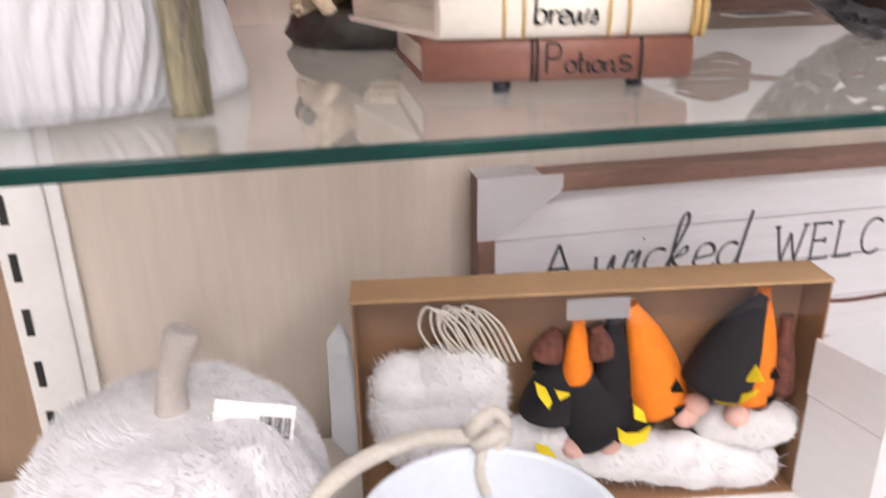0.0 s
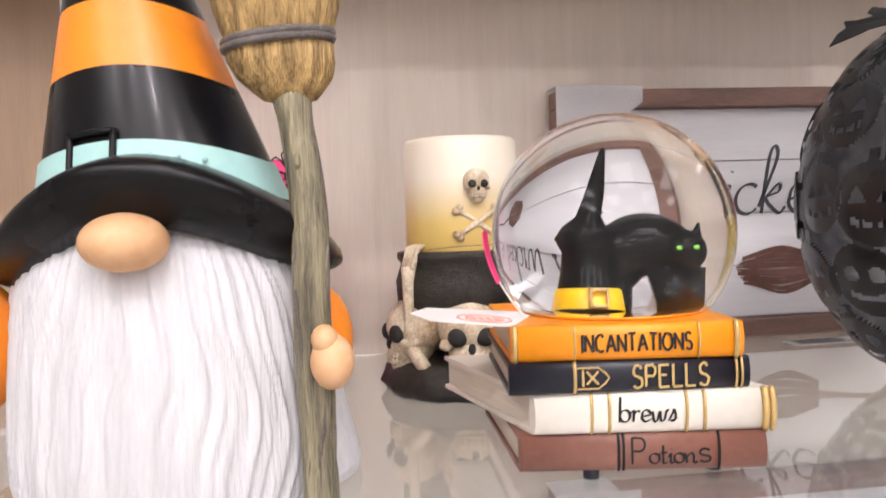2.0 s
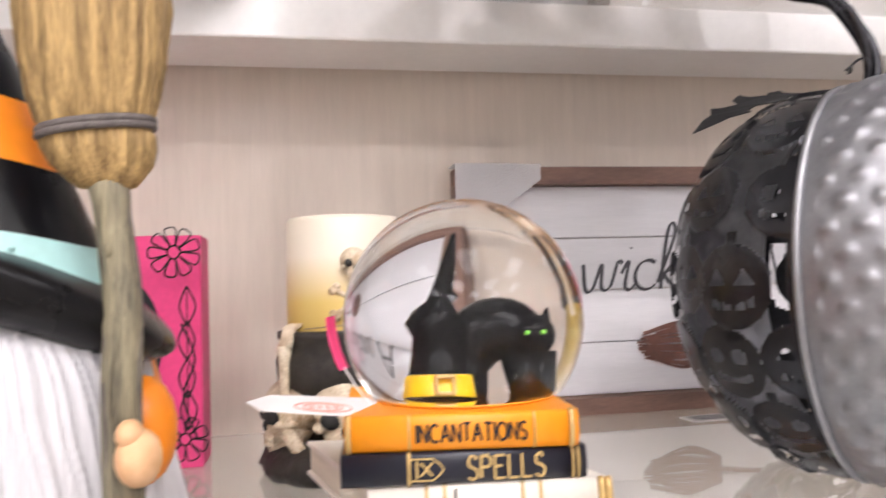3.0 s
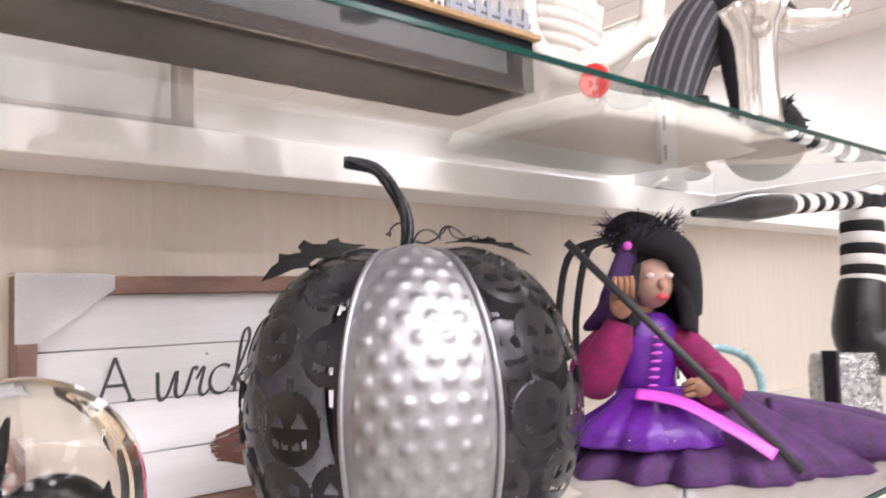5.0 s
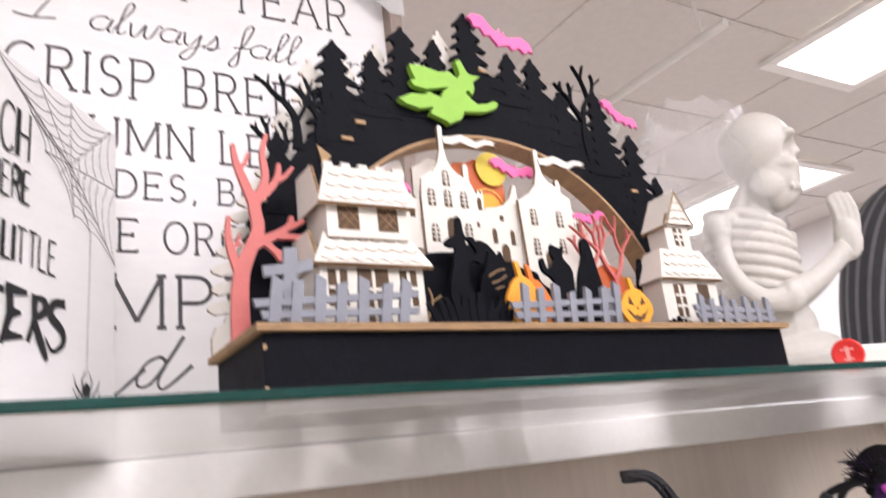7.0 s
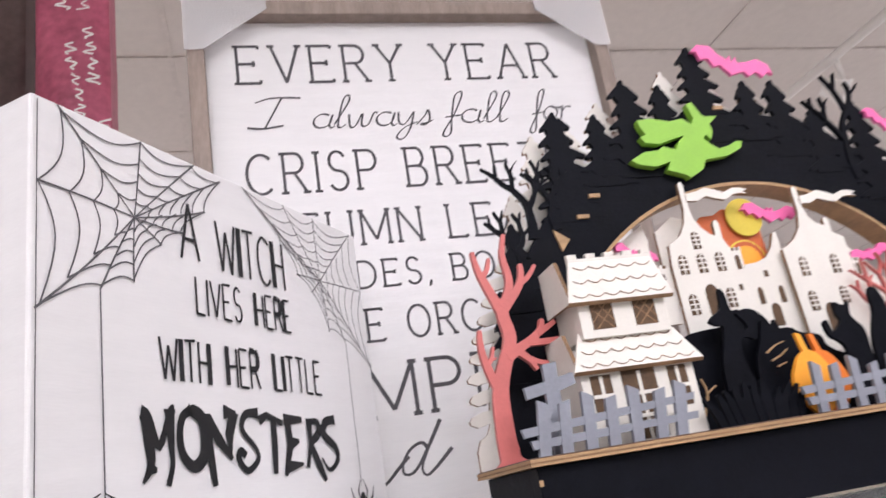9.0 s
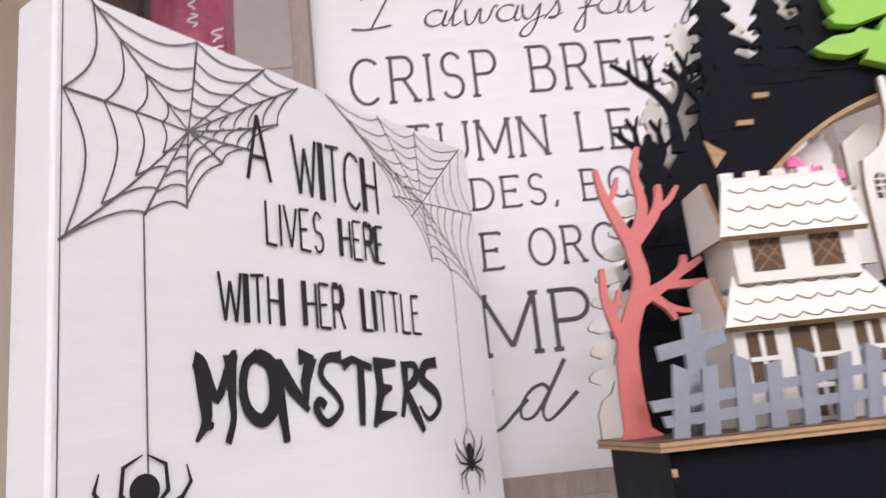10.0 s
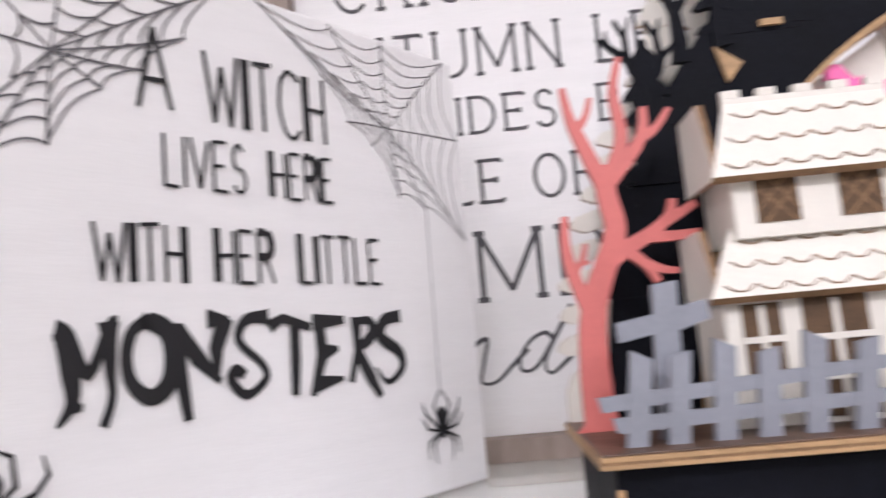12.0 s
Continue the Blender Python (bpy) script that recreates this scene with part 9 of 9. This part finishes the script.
def gift_set():
    """An open kraft box with plush gnomes under a clear film. Local x along its front."""
    W, D, H = 0.376, 0.040, 0.200
    t = thing("gift_box", pose(0.044, 0.515, DECK, 0, 0, -7.4), "brown card window box of Halloween plush gnomes", "gift box")
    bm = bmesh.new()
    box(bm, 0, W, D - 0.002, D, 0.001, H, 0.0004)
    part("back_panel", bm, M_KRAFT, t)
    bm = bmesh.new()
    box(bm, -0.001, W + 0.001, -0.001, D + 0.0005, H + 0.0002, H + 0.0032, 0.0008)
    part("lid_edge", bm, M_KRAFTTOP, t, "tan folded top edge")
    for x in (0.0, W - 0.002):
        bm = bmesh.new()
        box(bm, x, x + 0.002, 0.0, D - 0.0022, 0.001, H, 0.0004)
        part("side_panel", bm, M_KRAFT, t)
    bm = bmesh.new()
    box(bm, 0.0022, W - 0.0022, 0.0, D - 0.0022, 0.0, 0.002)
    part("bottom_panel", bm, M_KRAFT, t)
    bm = bmesh.new()
    box(bm, 0.002, W - 0.002, 0.0012, 0.0018, H - 0.028, H - 0.0002)
    part("window_film", bm, film_material("box_window_film", 0.02, 0.1), t, "clear film over the opening").visible_shadow = False
    bm = bmesh.new()
    box(bm, 0.165, 0.215, 0.0002, 0.0009, H - 0.022, H - 0.004)
    part("sticky_tape", bm, film_material("frosted_tape", 0.35, 0.3), t, "frosted sticky tape")
    # Fluffy bed.
    rnd = random.Random(17)
    bm = bmesh.new()
    blobs = []
    for i in range(48):
        x = 0.135 + 0.215 * ((i * 0.618) % 1.0)
        blobs.append(((x, 0.012 + rnd.uniform(-1, 1) * 0.003, 0.020 + 0.050 * ((i * 0.377) % 1.0)), (rnd.uniform(0.024, 0.032), 0.014, rnd.uniform(0.018, 0.024))))
    lumps(bm, blobs)
    fl = tagged(part("fluff_filling", bm, M_FLUFF, t, "white fluffy beards"), kind="stuff")
    bm = bmesh.new()
    fuzz(bm, blobs, 12000, 0.0060, 3)
    tagged(part("fluff_tuft", bm, M_FLUFF, fl, fix=False), kind="stuff")
    # A white fringed fleece roll at one end.
    bm = bmesh.new()
    blobs = []
    for i in range(9):
        blobs.append(((0.042 + 0.026 * (i % 3) + rnd.uniform(-1, 1) * 0.003, 0.015, 0.072 + 0.024 * (i // 3) + rnd.uniform(-1, 1) * 0.005), (0.030, 0.015, 0.030)))
    lumps(bm, blobs)
    fl = tagged(part("fleece_roll", bm, M_FLUFF, t, "white fleece roll"), kind="stuff")
    bm = bmesh.new()
    fuzz(bm, blobs, 12000, 0.0055, 5)
    tagged(part("fleece_tuft", bm, M_FLUFF, fl, fix=False), kind="stuff")
    for i in range(9):
        bm = bmesh.new()
        x = 0.062 + 0.005 * i
        tube(bm, smooth_line([(x + 0.012, 0.012, 0.135), (x - 0.010 + 0.006 * math.sin(i), 0.010, 0.170), (x - 0.004, 0.008, H - 0.008 - 0.002 * (i % 3)), (x + 0.014, 0.010, 0.172), (x + 0.030, 0.012, 0.138)], 5), 0.0012, 6)
        part("string_loop", bm, M_ROPE, t)
    for bx, bz, lean, h, r, mat, face, sd in ((0.206, 0.080, -0.060, 0.052, 0.040, M_BLACKFELT, None, 1), (0.160, 0.090, 0.010, 0.048, 0.034, M_BLACKFELT, None, 2), (0.226, 0.072, -0.012, 0.052, 0.030, M_BLACKFELT, None, 11), (0.179, 0.120, 0.000, 0.050, 0.014, M_ORANGEFELT, None, 3), (0.212, 0.104, -0.004, 0.068, 0.020, M_BLACKFELT, None, 4), (0.154, 0.140, 0.010, 0.020, 0.016, M_BROWNPLAID, None, 5), (0.199, 0.142, -0.006, 0.022, 0.013, M_BROWNPLAID, None, 6),
                                              (0.250, 0.092, -0.028, 0.088, 0.030, M_ORANGEFELT, M_BLACKFELT, 7), (0.294, 0.112, 0.034, 0.074, 0.038, M_BLACKFELT, M_YELLOWFELT, 8), (0.330, 0.092, 0.004, 0.096, 0.027, M_ORANGEFELT, M_BLACKFELT, 10), (0.353, 0.098, 0.000, 0.066, 0.012, M_BROWNPLAID, None, 9)):
        plush_hat(t, bx, {8: 0.006, 10: 0.019}.get(sd, 0.012 + 0.002 * (sd % 3)), bz, lean, h, r * 0.9, mat, face, sd)
    # Yellow felt bits sewn on the drooping black hats.
    for pts in ([(0.138, 0.136), (0.147, 0.130), (0.152, 0.118), (0.149, 0.112), (0.141, 0.124)], [(0.154, 0.128), (0.166, 0.124), (0.158, 0.119)], [(0.217, 0.112), (0.226, 0.104), (0.229, 0.094), (0.219, 0.098)], [(0.206, 0.090), (0.214, 0.084), (0.224, 0.084), (0.233, 0.090), (0.230, 0.076), (0.218, 0.072), (0.208, 0.078)], [(0.140, 0.080), (0.150, 0.076), (0.157, 0.066), (0.143, 0.066)]):
        bm = bmesh.new()
        plate(bm, pts, -0.0195, -0.0170)
        part("felt_patch", bm, M_YELLOWFELT, t, "yellow felt patch")
    for x, z in ((0.176, 0.062), (0.276, 0.096), (0.268, 0.086), (0.312, 0.084), (0.205, 0.064)):
        bm = bmesh.new()
        ball(bm, (x, -0.001, z), (0.011, 0.010, 0.010), 14)
        part("plush_nose", bm, material("pink_felt_nose", (0.80, 0.50, 0.42), 0.9, vary=0.06, scale=90, bump=0.3), t)
    # Crinkled wrap sticking out at the end.
    bm = bmesh.new()
    for k in range(3):
        pts = [(-0.022 + 0.004 * k, 0.03 + 0.05), (-0.020, 0.17 - 0.004 * k), (-0.010, 0.182), (-0.002, 0.165), (-0.001, 0.05)]
        plate(bm, pts, 0.004 + 0.004 * k, 0.0045 + 0.004 * k)
    part("crinkled_wrap", bm, M_PAPERBAG, t, "crinkled white plastic wrap")


gift_set()


def bucket():
    cx, cy, zr = 0.108, 0.345, 1.020
    t = thing("enamel_bucket", pose(cx, cy, DECK), "white enamel bucket with a rope handle", "bucket")
    bm = bmesh.new()
    lathe(bm, [(0.0, DECK), (0.062, DECK), (0.066, DECK + 0.004), (0.082, zr - 0.004), (0.085, zr - 0.001), (0.0855, zr + 0.0015), (0.083, zr + 0.003), (0.0805, zr - 0.001), (0.064, DECK + 0.008), (0.0, DECK + 0.006)], 64, (cx, cy))
    wpart("pail", bm, M_ENAMEL, t)
    bm = bmesh.new()
    pts = smooth_line([(cx + 0.02, cy + 0.0865, zr + 0.006), (cx - 0.03, cy + 0.085, zr + 0.014), (cx - 0.085, cy + 0.06, zr + 0.012), (cx - 0.125, cy + 0.02, zr - 0.006), (cx - 0.128, cy - 0.03, zr - 0.03), (cx - 0.095, cy - 0.06, zr - 0.03)], 6)
    tube(bm, pts, 0.0062, 12)
    wpart("rope_handle", bm, M_ROPE, t, "cream twisted rope handle")
    bm = bmesh.new()
    tube(bm, [(cx + 0.02 + 0.013 * math.cos(a), cy + 0.087 + 0.005 * math.sin(2 * a), zr + 0.012 + 0.012 * math.sin(a)) for a in [2 * math.pi * i / 24 for i in range(25)]], 0.0055, 10)
    tube(bm, [(cx + 0.008, cy + 0.082, zr + 0.004), (cx + 0.032, cy + 0.080, zr + 0.016)], 0.006, 10)
    tube(bm, smooth_line([(cx + 0.016, cy + 0.082, zr + 0.004), (cx + 0.012, cy + 0.076, zr - 0.014), (cx + 0.016, cy + 0.072, zr - 0.030)], 4), 0.004, 8)
    wpart("rope_knot", bm, M_ROPE, t)


bucket()

t = thing("white_carton", pose(0.428, 0.400, DECK, 0, 0, 12), "white lidded carton with vertical grey script", "box")
bm = bmesh.new()
box(bm, 0, 0.10, 0, 0.07, 0, 0.098, 0.001)
part("carton", bm, M_BOARD, t)
bm = bmesh.new()
box(bm, -0.001, 0.101, -0.001, 0.071, 0.0985, 0.150, 0.001)
part("lid", bm, M_BOARD, t)
bm = bmesh.new()
for k in range(3):
    ribbon(bm, [(p[0], p[1]) for p in smooth_line([(0.022 + 0.009 * k + 0.003 * math.sin(1.9 * s), 0.012 + 0.0045 * s, 0) for s in range(14)], 3)], [0.0011] * 40, -0.0006)
part("printed_bars", bm, M_INKGREY, t, "grey unreadable writing", fix=False)
